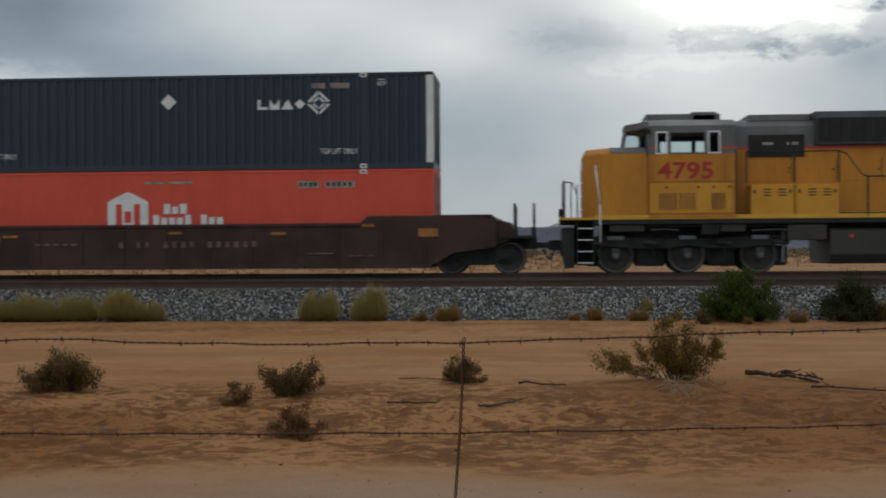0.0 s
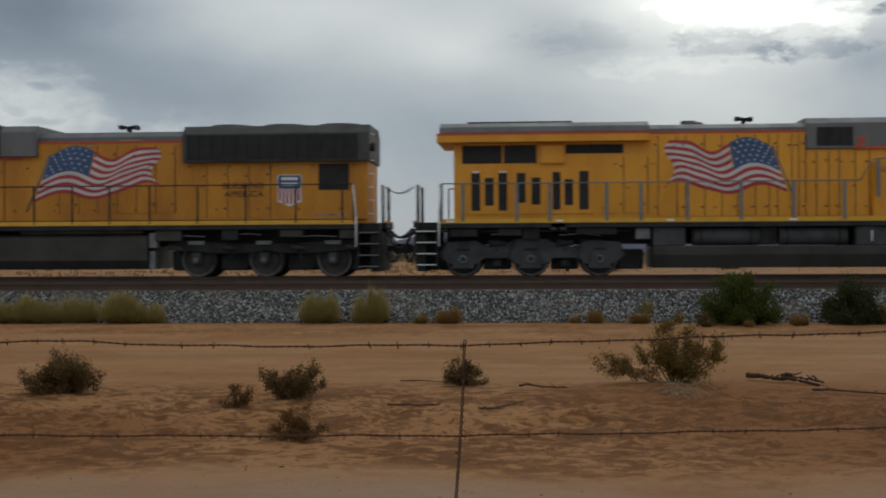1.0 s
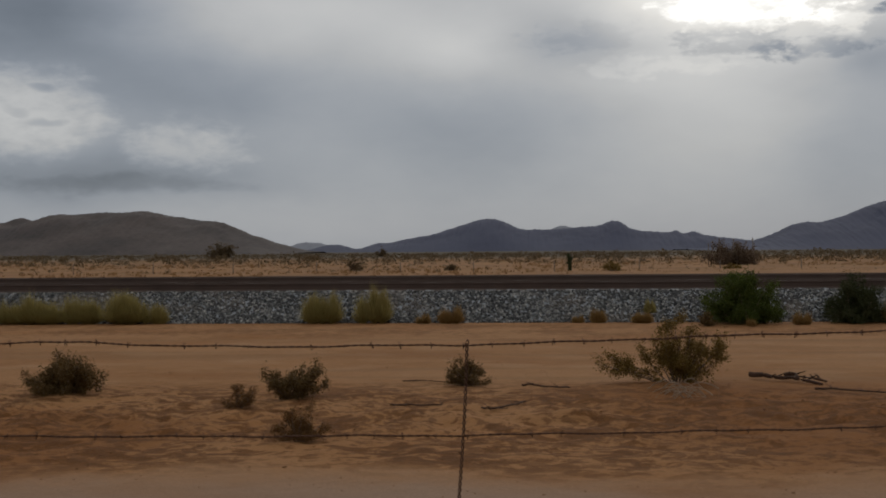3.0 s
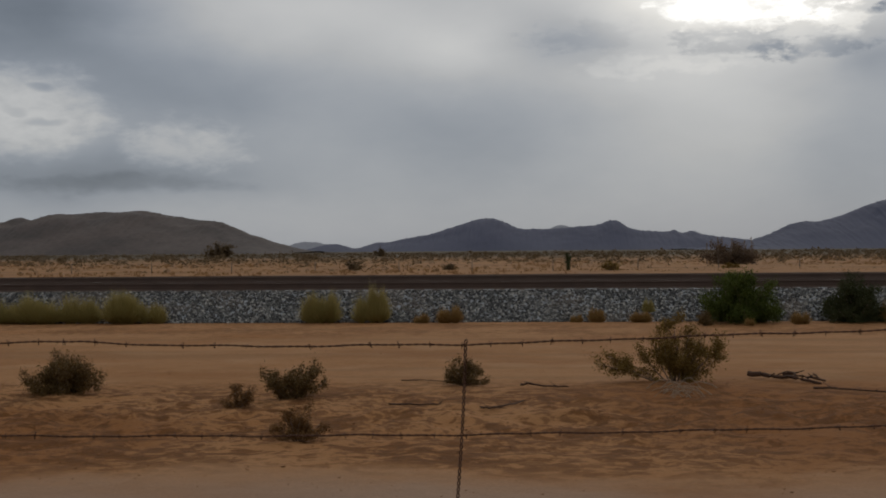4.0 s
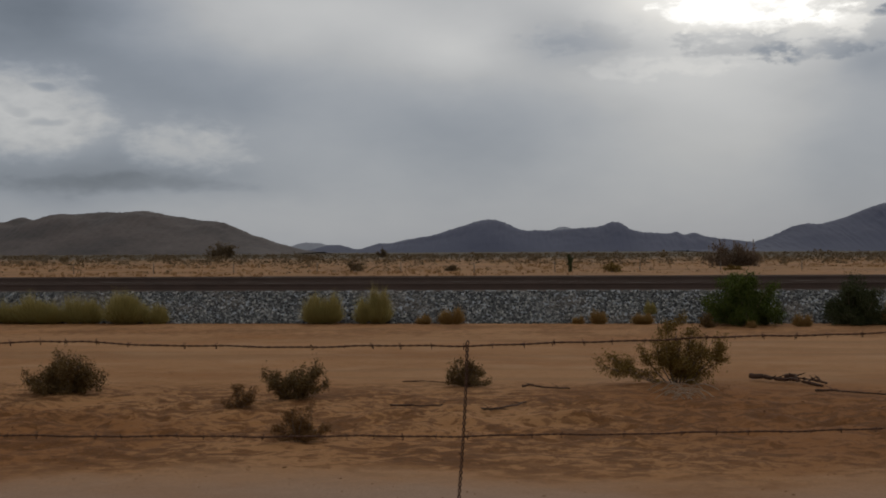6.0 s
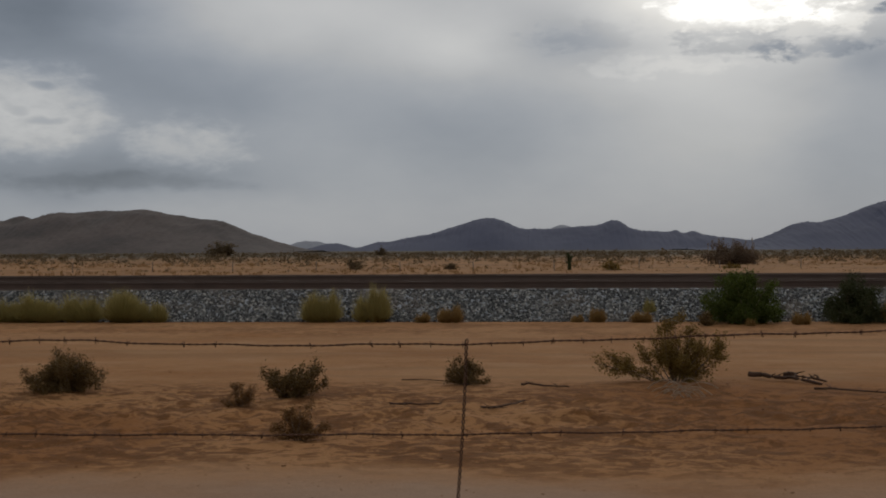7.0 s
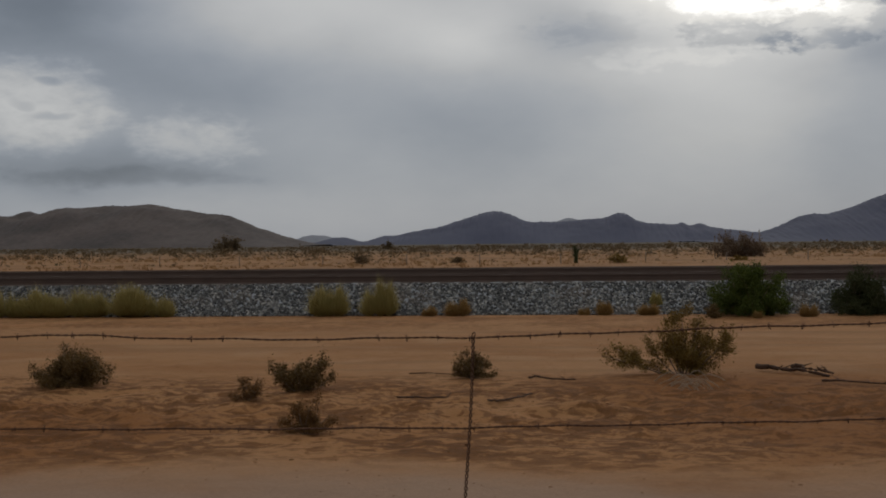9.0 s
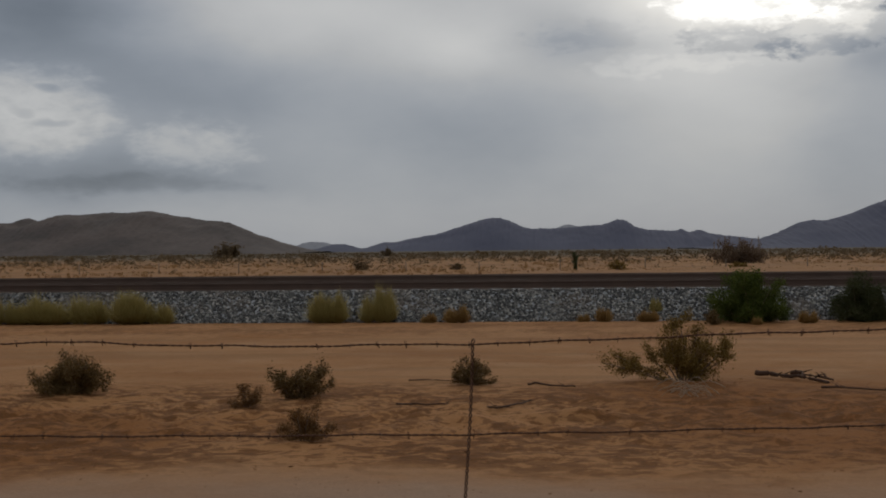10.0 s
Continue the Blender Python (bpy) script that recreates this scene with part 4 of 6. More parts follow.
def truck_spoked(parent, axles, side_label):
    """A three-axle truck with a straight fabricated frame, open coil springs and clear wheel faces."""
    c = sum(axles) / 3
    t = part("truck", box(bmesh.new(), -2.3, 2.3, -0.35, 0.35, 0.62, 0.85, 0.03), UNDER, parent, side_label, (c, 0, 0))
    bm = bmesh.new()
    for y in (-1.02, 0.88):
        prism(bm, [(-2.95, 0.86), (-2.95, 1.06), (-2.45, 1.12), (-0.9, 1.02), (0.9, 1.02), (2.45, 1.12), (2.95, 1.06), (2.95, 0.86), (2.45, 0.80), (1.45, 0.72), (0.65, 0.72), (0, 0.80), (-0.65, 0.72), (-1.45, 0.72), (-2.45, 0.80)], y, y + 0.14, bevel=0.02)
    part("side_frame", bm, UNDER, t, "grimy cast truck frame")
    for x in axles:
        add_wheel(LOCO_WHEEL, t, x - c, 0.533)
        for y in (-1, 1):
            bm = box(bmesh.new(), x - c - 0.13, x - c + 0.13, min(y * 0.90, y * 1.06), max(y * 0.90, y * 1.06), 0.44, 0.74, 0.03)
            rod(bm, (x - c, y * 0.9, 0.533), (x - c, y * 1.16, 0.533), 0.135, 0.12, 18)
            part("bearing_box", bm, CAST, t, "round grey bearing housing")
            part("bearing_cap", rod(bmesh.new(), (x - c, y * 1.15, 0.533), (x - c, y * 1.18, 0.533), 0.075, seg=12), RIM, t)
            part("spring_cap", box(bmesh.new(), x - c - 0.24, x - c + 0.24, min(y * 0.95, y * 1.12), max(y * 0.95, y * 1.12), 0.98, 1.10, 0.02), RAILING, t, "dusty grey spring cap")
    for x in (-1.55, -0.55, 0.55, 1.55):
        for y in (-1.0, 1.0):
            bm = bmesh.new()
            spring(bm, x, y, 0.34, 0.74)
            part("coil_spring", bm, UNDER, t)
    for x in (-2.7, 2.7, -1.05, 1.05):
        part("brake_cylinder", rod(bmesh.new(), (x - 0.22, -1.1, 0.92), (x + 0.2, -1.1, 0.86), 0.085, 0.06, 12), TANK, t)
        part("brake_rod", rod(bmesh.new(), (x, -1.04, 0.85), (x + 0.12, -1.0, 0.40), 0.03, seg=6), UNDER, t)
    # dark blocks at the motors, added to fill the shaded gaps beside the axles
    for x in (-1.04, 1.04, -2.55, 2.55):
        part("traction_motor", box(bmesh.new(), x - 0.42, x + 0.42, -0.62, 0.62, 0.20, 0.80, 0.08), UNDER, t, "dark motor block filling the shaded gap by the axles")
    return t


def truck_cast(parent, axles, side_label):
    """A three-axle truck with a heavy cast frame that arches over the axles."""
    c = axles[1]
    t = part("truck", box(bmesh.new(), -2.3, 2.3, -0.35, 0.35, 0.62, 0.85, 0.03), UNDER, parent, side_label, (c, 0, 0))
    a, d = axles[0] - c, axles[2] - c
    for y in (-1.04, 0.88):
        bm = prism(bmesh.new(), [(a - 0.75, 0.62), (a - 0.60, 1.02), (a + 0.35, 1.08), (a + 0.75, 0.86), (-0.85, 0.92), (-0.42, 1.12), (0.42, 1.12), (0.85, 0.92),
                      (d - 0.75, 0.86), (d - 0.35, 1.08), (d + 0.60, 1.02), (d + 0.75, 0.62), (d + 0.42, 0.36), (d - 0.42, 0.36), (d - 0.62, 0.54),
                      (0.66, 0.54), (0.42, 0.36), (-0.42, 0.36), (-0.66, 0.54), (a + 0.62, 0.54), (a + 0.42, 0.36), (a - 0.42, 0.36)], y, y + 0.16, bevel=0.025)
        part("side_frame", bm, CAST, t, "grey dusty cast truck frame")
    for x in (a, 0.0, d):
        add_wheel(LOCO_WHEEL, t, x, 0.533)
        for y in (-1, 1):
            bm = prism(bmesh.new(), [(x - 0.34, 0.24), (x - 0.21, 0.74), (x + 0.21, 0.74), (x + 0.34, 0.24)], min(y * 1.04, y * 1.12), max(y * 1.04, y * 1.12), bevel=0.02)
            part("pedestal", bm, CAST, t)
            bm = rod(bmesh.new(), (x, y * 1.1, 0.52), (x, y * 1.18, 0.52), 0.125, 0.11, 18)
            part("bearing_cap", bm, RAILING, t, "round grey bearing cap")
            part("cap_centre", rod(bmesh.new(), (x, y * 1.17, 0.52), (x, y * 1.19, 0.52), 0.08, seg=14), BLACK, t)
            # raised black strip in place of the shade inside a frame hollow
            part("recess", box(bmesh.new(), x - 0.19, x + 0.19, min(y * 1.045, y * 1.065), max(y * 1.045, y * 1.065), 0.78, 0.84, 0.01), BLACK, t)
    for x in (a * 0.5, d * 0.5):
        for y in (-1.0, 1.0):
            part("brake_cylinder", rod(bmesh.new(), (x - 0.25, y * 1.09, 0.98), (x + 0.25, y * 1.09, 0.98), 0.10, 0.075, 12), UNDER, t)
            part("brake_shoe", box(bmesh.new(), x - 0.12, x + 0.12, min(y * 0.7, y * 0.9), max(y * 0.7, y * 0.9), 0.30, 0.50, 0.03), UNDER, t)
            part("bolt_boss", rod(bmesh.new(), (x, y * 1.03, 0.78), (x, y * 1.10, 0.78), 0.045, seg=10), BLACK, t)
    # motor blocks, two of them past the end axles, as dark shade behind the frame
    for x in (a * 0.5, d * 0.5, a - 0.9, d + 0.9):
        part("traction_motor", box(bmesh.new(), x - 0.42, x + 0.42, -0.62, 0.62, 0.20, 0.80, 0.08), UNDER, t, "dark motor block filling the shaded gap by the axles")
    return t


BODY = {"paint": YELLOW}      # the yellow of the engine that is being built


def handrail(parent, posts, z0, z1, y, material=RAILING, r=0.019, wide=0.024):
    """Posts with a rail on top, and the rail turned down at its ends."""
    for x in posts:
        part("rail_post", box(bmesh.new(), x - wide, x + wide, y - 0.02, y + 0.02, z0, z1, 0.006), material, parent)
    part("handrail", rod(bmesh.new(), (posts[0], y, z1), (posts[-1], y, z1), r), material, parent, "thin grey handrail")


def steps(parent, x0, x1, z0, z1, side, front, edge=WHITE):
    """An end stair well: dark side plate and four treads with bright edges."""
    y0, y1 = (-1.52, -0.95) if side < 0 else (0.95, 1.52)
    st = part("step_well", box(bmesh.new(), x0, x1, y1 - 0.03 if side < 0 else y0, y1 if side < 0 else y0 + 0.03, z0, z1), UNDER, parent, "dark end stair")
    for i in range(4):
        z = z0 + 0.06 + i * (z1 - z0) / 4
        part("tread", box(bmesh.new(), x0 + 0.03, x1 - 0.03, y0, y1, z, z + 0.03, 0.006), UNDER, st)
        part("tread_edge", box(bmesh.new(), x0 + 0.03, x1 - 0.03, y0 - 0.012 if side < 0 else y1, y0 if side < 0 else y1 + 0.012, z + 0.003, z + 0.032), edge, st, "pale painted step edge")
    for x in (x0, x1 - 0.03):
        part("stringer", box(bmesh.new(), x, x + 0.03, y0, y1, z0, z1), UNDER, st)
    return st


def coupler(parent, x, way):
    """A knuckle coupler with hoses, at the end that faces way."""
    bm = box(bmesh.new(), min(x, x - way * 0.75), max(x, x - way * 0.75), -0.09, 0.09, 0.76, 0.94, 0.03)
    prism(bm, [(x - way * 0.05, -0.2), (x + way * 0.16, -0.19), (x + way * 0.20, 0.02), (x + way * 0.07, 0.05), (x + way * 0.05, 0.20), (x - way * 0.12, 0.18)], 0.70, 1.0, "z", 0.02)
    c = part("coupler", bm, UNDER, parent, "dark steel knuckle coupler")
    for y in (-0.45, -0.62, 0.5):
        pts = [(x - way * (0.25 - 0.32 * q), y * (1 - 0.4 * q), 0.95 - 0.52 * math.sin(math.pi * (0.12 + 0.72 * q))) for q in (0, 0.2, 0.4, 0.6, 0.8, 1.0)]
        part("air_hose", tube(bmesh.new(), pts, 0.026), BLACK, c)
    return c


def end_platform(parent, x, way, z=1.62, lamp=True):
    """Anticlimber, pilot plate and end railing."""
    part("pilot", prism(bmesh.new(), [(x - way * 0.35, 0.16), (x - way * 0.10, 0.16), (x, 0.75), (x, 1.35), (x - way * 0.35, 1.35)], -1.35, 1.35, bevel=0.02), UNDER, parent, "dark pilot plate")
    part("platform", box(bmesh.new(), min(x - way * 1.2, x + way * 0.06), max(x - way * 1.2, x + way * 0.06), -0.94, 0.94, z - 0.16, z, 0.02), UNDER, parent)
    part("platform_edge", box(bmesh.new(), min(x, x + way * 0.07), max(x, x + way * 0.07), -0.94, 0.94, z + 0.002, z + 0.06, 0.01), YELLOW_STRIPE, parent)
    for y in (-0.92, -0.45, 0.45, 0.92):
        part("end_post", rod(bmesh.new(), (x - way * 0.06, y, z), (x - way * 0.06, y, z + 1.12), 0.026), RAILING, parent)
    for y in (-0.68, 0.68):
        part("end_rail", rod(bmesh.new(), (x - way * 0.06, y - 0.24, z + 1.12), (x - way * 0.06, y + 0.24, z + 1.12), 0.024), RAILING, parent)
    if lamp:
        part("end_light", box(bmesh.new(), x - 0.09, x + 0.09, -0.88, -0.62, z + 0.06, z + 0.30, 0.03), BLACK, parent)


def grab_iron(parent, x0, x1, z0, z1, y, material=WHITE):
    pts = [(x0, y, z0), (x0, y, (z0 + z1) / 2), (x1, y, z1 - 0.12), (x1, y + 0.02, z1)]
    part("grab_rail", tube(bmesh.new(), pts, 0.022, 8), material, parent, "white curved grab rail")


def side_panel(parent, name, x0, x1, z0, z1, half, material, proud=0.012, bevel=0.006, label=""):
    """A plate on both sides of the body."""
    made = []
    for y in (1, -1):
        bm = box(bmesh.new(), x0, x1, min(y * (half - 0.02), y * (half + proud)), max(y * (half - 0.02), y * (half + proud)), z0, z1, bevel)
        made.append(part(name, bm, material, parent, label))
    return made[-1]


def louvre(parent, x0, x1, z0, z1, y, material, slats=7):
    """A louvred vent with slats on the near side."""
    lv = part("vent", box(bmesh.new(), x0, x1, y - 0.004, y + 0.02, z0, z1), BLACK, parent, "dark louvred vent")
    h = (z1 - z0) / slats
    me = mesh_of("slat", prism(bmesh.new(), [(y - 0.018, 0.0), (y - 0.004, h * 0.62), (y, h * 0.62), (y - 0.008, 0.0)], x0 + 0.01, x1 - 0.01, "x"), material)
    for i in range(slats):
        part_of("slat", me, lv, (0, 0, z0 + i * h + 0.1 * h))
    return lv


def grille(parent, x0, x1, z0, z1, half, label="black radiator screen", frame=GREY, bars=6):
    """A recessed dark screen with bars, on both sides."""
    for y in (1, -1):
        g = part("grille", box(bmesh.new(), x0, x1, min(y * half, y * (half + 0.012)), max(y * half, y * (half + 0.012)), z0, z1), BLACK, parent, label)
    n = max(2, int((x1 - x0) / 0.32))
    me = mesh_of("grille_bar", box(bmesh.new(), -0.012, 0.012, -half - 0.030, -half - 0.010, z0, z1), BLACK)
    for i in range(n + 1):
        part_of("grille_bar", me, g, (x0 + (x1 - x0) * i / n, 0, 0))
    return g


def doors(parent, edges, z0, z1, half, material=None):
    """A row of hood doors with seams, latches and hinges."""
    for a, b in zip(edges, edges[1:]):
        part("door_seam", box(bmesh.new(), b - 0.014, b + 0.014, -half - 0.006, -half + 0.01, z0, z1), UNDER, parent)
        d = side_panel(parent, "hood_door", a + 0.012, b - 0.012, z0, z1, half, material or BODY["paint"], 0.010, 0.005)
        for z in ((z0 + 0.25, z1 - 0.3) if round(a * 7) % 3 else (z1 - 0.35,)):
            part("latch", box(bmesh.new(), b - 0.11, b - 0.055, -half - 0.026, -half - 0.010, z, z + 0.055, 0.006), UNDER, d)


def flag(parent, xp, zt, way, length, drop, taper, lean, y, seed):
    """A painted flag waving from a staff: thirteen stripes, a blue field and stars."""
    bm = bmesh.new()
    def at(u, v):
        h = drop * (1 - taper * u)
        x = xp + way * (u * length * (1 + 0.05 * math.sin(7 * v) * u) - lean * v * (1 - u))
        z = zt - v * h - 0.05 * u + (0.19 - 0.04 * v) * math.sin(9.4 * u - 0.75 + 0.5 * v) + 0.05 * math.sin(19 * u + 3 * v) * u
        return x, z
    n = 36
    for i in range(13):
        for j in range(n):
            if i < 7 and j < n * 0.40:
                continue
            c = [at(a / n, b / 13) for a, b in ((j, i), (j + 1, i), (j + 1, i + 1), (j, i + 1))]
            f = bm.faces.new([bm.verts.new((x, y, z)) for x, z in c])
            f.material_index = i % 2
    cut = math.ceil(n * 0.40)
    for j in range(cut):
        c = [at(a / n, b) for a, b in ((j, 0), (j + 1, 0), (j + 1, 7 / 13), (j, 7 / 13))]
        f = bm.faces.new([bm.verts.new((x, y, z)) for x, z in c])
        f.material_index = 2
    for i in range(5):
        for j in range(6):
            u, v = 0.035 + j * 0.062 + (0.03 if i % 2 else 0), 0.055 + i * 0.105
            cx, cz = at(u, v)
            pts = [(cx + (0.042 if q % 2 == 0 else 0.018) * math.sin(q * math.pi / 5), cz + (0.042 if q % 2 == 0 else 0.018) * math.cos(q * math.pi / 5)) for q in range(10)]
            f = bm.faces.new([bm.verts.new((x, y - 0.003, z)) for x, z in pts])
            f.material_index = 1
    bmesh.ops.recalc_face_normals(bm, faces=bm.faces[:])
    f = part("flag_decal", bm, [FLAG_RED, FLAG_WHITE, BLUE], parent, "painted waving flag with red and white stripes")
    top, low = at(-0.012, -0.03), at(-0.012, 1.18)
    part("flag_staff", rod(bmesh.new(), (top[0], y - 0.003, top[1]), (low[0] - way * 0.10, y - 0.003, low[1]), 0.022, seg=6), RAILING, f, "painted pale staff")
    return f


def shield(parent, x0, x1, z0, z1, y):
    """A shield emblem: blue chief over red and white stripes."""
    c, w, h = (x0 + x1) / 2, (x1 - x0) / 2, z1 - z0
    back = part("emblem", prism(bmesh.new(), [(c - w * 0.9, z1), (c + w * 0.9, z1), (c + w, z1 - 0.14 * h), (c + w * 0.92, z0 + 0.5 * h), (c + w * 0.98, z0 + 0.16 * h), (c + 0.1, z0 + 0.05 * h), (c, z0), (c - 0.1, z0 + 0.05 * h), (c - w * 0.98, z0 + 0.16 * h), (c - w * 0.92, z0 + 0.5 * h), (c - w, z1 - 0.14 * h)], y - 0.004, y), WHITE, parent, "shield emblem in blue, red and white")
    part("emblem_field", prism(bmesh.new(), [(c - w * 0.86, z1 - 0.02), (c + w * 0.86, z1 - 0.02), (c + w * 0.94, z1 - 0.15 * h), (c + w * 0.88, z0 + 0.56 * h), (c - w * 0.88, z0 + 0.56 * h), (c - w * 0.94, z1 - 0.15 * h)], y - 0.008, y - 0.004), BLUE, back)
    for i in range(2):
        part("emblem_bar", box(bmesh.new(), c - w * 0.66, c + w * 0.66, y - 0.012, y - 0.008, z1 - (0.17 + 0.17 * i) * h, z1 - (0.08 + 0.17 * i) * h), WHITE, back)
    for i in range(6):
        x = c - w * 0.86 + i * w * 0.30
        part("emblem_stripe", box(bmesh.new(), x, x + w * 0.17, y - 0.008, y - 0.004, z0 + (0.09 if 0 < i < 5 else 0.18) * h, z0 + 0.55 * h), FLAG_RED, back)
    return back


def horn(parent, x, z):
    part("horn_bracket", box(bmesh.new(), x - 0.03, x + 0.03, -0.05, 0.05, z - 0.02, z + 0.10), BLACK, parent)
    z += 0.09
    h = part("horn", box(bmesh.new(), x - 0.05, x + 0.05, -0.12, 0.12, z, z + 0.10), BLACK, parent, "black roof air horn")
    for y, w in ((-0.1, 1), (0.1, 1), (0.0, -1), (-0.2, -1), (0.2, 1)):
        part("trumpet", rod(bmesh.new(), (x, y, z + 0.13), (x + w * 0.26, y, z + 0.13), 0.025, 0.075, 10), BLACK, h)


def cab(parent, x0, x1, z0, zsill, zhead, zroof, windows, way, bow, half=1.53):
    """A cab shell with openings for the side windows, glass in frames, windscreen, roof with sloped shoulders. way: -1 when it faces -x."""
    for y in (-1, 1):
        a, b = min(y * half, y * (half - 0.06)), max(y * half, y * (half - 0.06))
        bm = box(bmesh.new(), x0, x1, a, b, z0, zsill - 0.09)
        part("cab_side", bm, BODY["paint"], parent, "yellow painted cab side")
        part("cab_stripe", box(bmesh.new(), x0, x1, a, b, zsill - 0.09, zsill), BODY["paint"], parent)
        part("cab_upper", box(bmesh.new(), x0, x1, a, b, zhead, zhead + 0.12), GREY, parent, "grey upper cab side")
        edges = [x0] + [q for w in windows for q in w] + [x1]
        for p, q in zip(edges[::2], edges[1::2]):
            if q - p > 0.02:
                part("window_pillar", box(bmesh.new(), p, q, a, b, zsill, zhead), GREY, parent)
        for i, (p, q) in enumerate(windows):
            w = part("cab_window", box(bmesh.new(), p, q, y * (half - 0.03) - 0.004, y * (half - 0.03) + 0.004, zsill, zhead), GLASS, parent, "clear cab side window")
            w.visible_shadow = False
            t = 0.045
            bm = bmesh.new()
            yo, yi = min(y * (half + 0.02), y * (half - 0.02)), max(y * (half + 0.02), y * (half - 0.02))
            for ext in ((p, q, zsill, zsill + t), (p, q, zhead - t, zhead), (p, p + t, zsill + t, zhead - t), (q - t, q, zsill + t, zhead - t)):
                box(bm, ext[0], ext[1], yo, yi, ext[2], ext[3])
            part("window_frame", bm, WHITE if i != 1 else GREY, w, "bright metal window frame" if i != 1 else "grey window frame")
    roof = [(-half, zhead + 0.115), (-half, zhead + 0.16), (-half + 0.30, zroof - 0.04), (-half + 0.6, zroof), (half - 0.6, zroof), (half - 0.30, zroof - 0.04), (half, zhead + 0.16), (half, zhead + 0.115)]
    part("cab_roof", prism(bmesh.new(), roof, x0 - (0.12 if way < 0 else 0), x1 + (0.12 if way > 0 else 0), "x", 0.02), GREY, parent, "grey cab roof with sloped shoulders")
    xb = x1 if way < 0 else x0
    part("cab_back", box(bmesh.new(), xb - 0.03, xb + 0.03, -half + 0.06, half - 0.06, z0, zhead + 0.12), GREY, parent)
    xf = x0 if way < 0 else x1
    # bowed windscreen: a middle pane and two slanting side panes
    low = [(xf + way * 0.02, -half + 0.08), (xf + way * bow, -0.40), (xf + way * bow, 0.40), (xf + way * 0.02, half - 0.08)]
    top = [(x - way * 0.16 * (1 if 0 < i < 3 else 0), y) for i, (x, y) in enumerate(low)]
    zl, zt = zsill - 0.06, zhead + 0.12
    for i in range(3):
        bm = bmesh.new()
        a, b, c, d = Vector((*low[i], zl)), Vector((*low[i + 1], zl)), Vector((*top[i + 1], zt)), Vector((*top[i], zt))
        o = (b - a).cross(d - a).normalized() * 0.012
        q = [bm.verts.new(v) for v in (a, b, c, d)] + [bm.verts.new(v - o) for v in (a, b, c, d)]
        for f in ((0, 1, 2, 3), (7, 6, 5, 4), (0, 4, 5, 1), (1, 5, 6, 2), (2, 6, 7, 3), (3, 7, 4, 0)):
            bm.faces.new([q[k] for k in f])
        part("windscreen", bm, GLASS, parent, "sloping glass windscreen").visible_shadow = False
    for i in range(4):
        part("screen_pillar", rod(bmesh.new(), (*low[i], zl), (*top[i], zt), 0.045, seg=8), GREY, parent)
    for z, line in ((zl, low), (zt, top)):
        for p, q in zip(line, line[1:]):
            part("screen_rail", rod(bmesh.new(), (*p, z), (*q, z), 0.04, seg=8), GREY, parent)
    visor = [(xf, -half), *[(x + way * 0.05, y) for x, y in top], (xf, half)]
    part("roof_visor", prism(bmesh.new(), visor, zt, zroof - 0.08, "z", 0.02), GREY, parent, "grey roof front")
    part("cab_floor", box(bmesh.new(), x0 + 0.07, x1 - 0.07, -half + 0.07, half - 0.07, z0, z0 + 0.05), UNDER, parent)
    for y in (-0.8, 0.8):
        part("cab_seat", box(bmesh.new(), (x0 + x1) / 2 - 0.25, (x0 + x1) / 2 + 0.25, y - 0.25, y + 0.25, z0 + 0.05, zsill + 0.08, 0.06), BLACK, parent, "dark cab seat")


def sill(parent, x0, x1):
    """The walkway deck with its yellow edge."""
    part("walkway", box(bmesh.new(), x0, x1, -1.50, 1.50, 1.44, 1.60), UNDER, parent, "dark walkway deck")
    for y in (-1, 1):
        part("sill_stripe", box(bmesh.new(), x0, x1, min(y * 1.50, y * 1.516), max(y * 1.50, y * 1.516), 1.575, 1.70), YELLOW_STRIPE, parent, "bright yellow sill stripe")
    part("centre_sill", box(bmesh.new(), x0 + 0.2, x1 - 0.2, -0.5, 0.5, 0.95, 1.44), UNDER, parent)


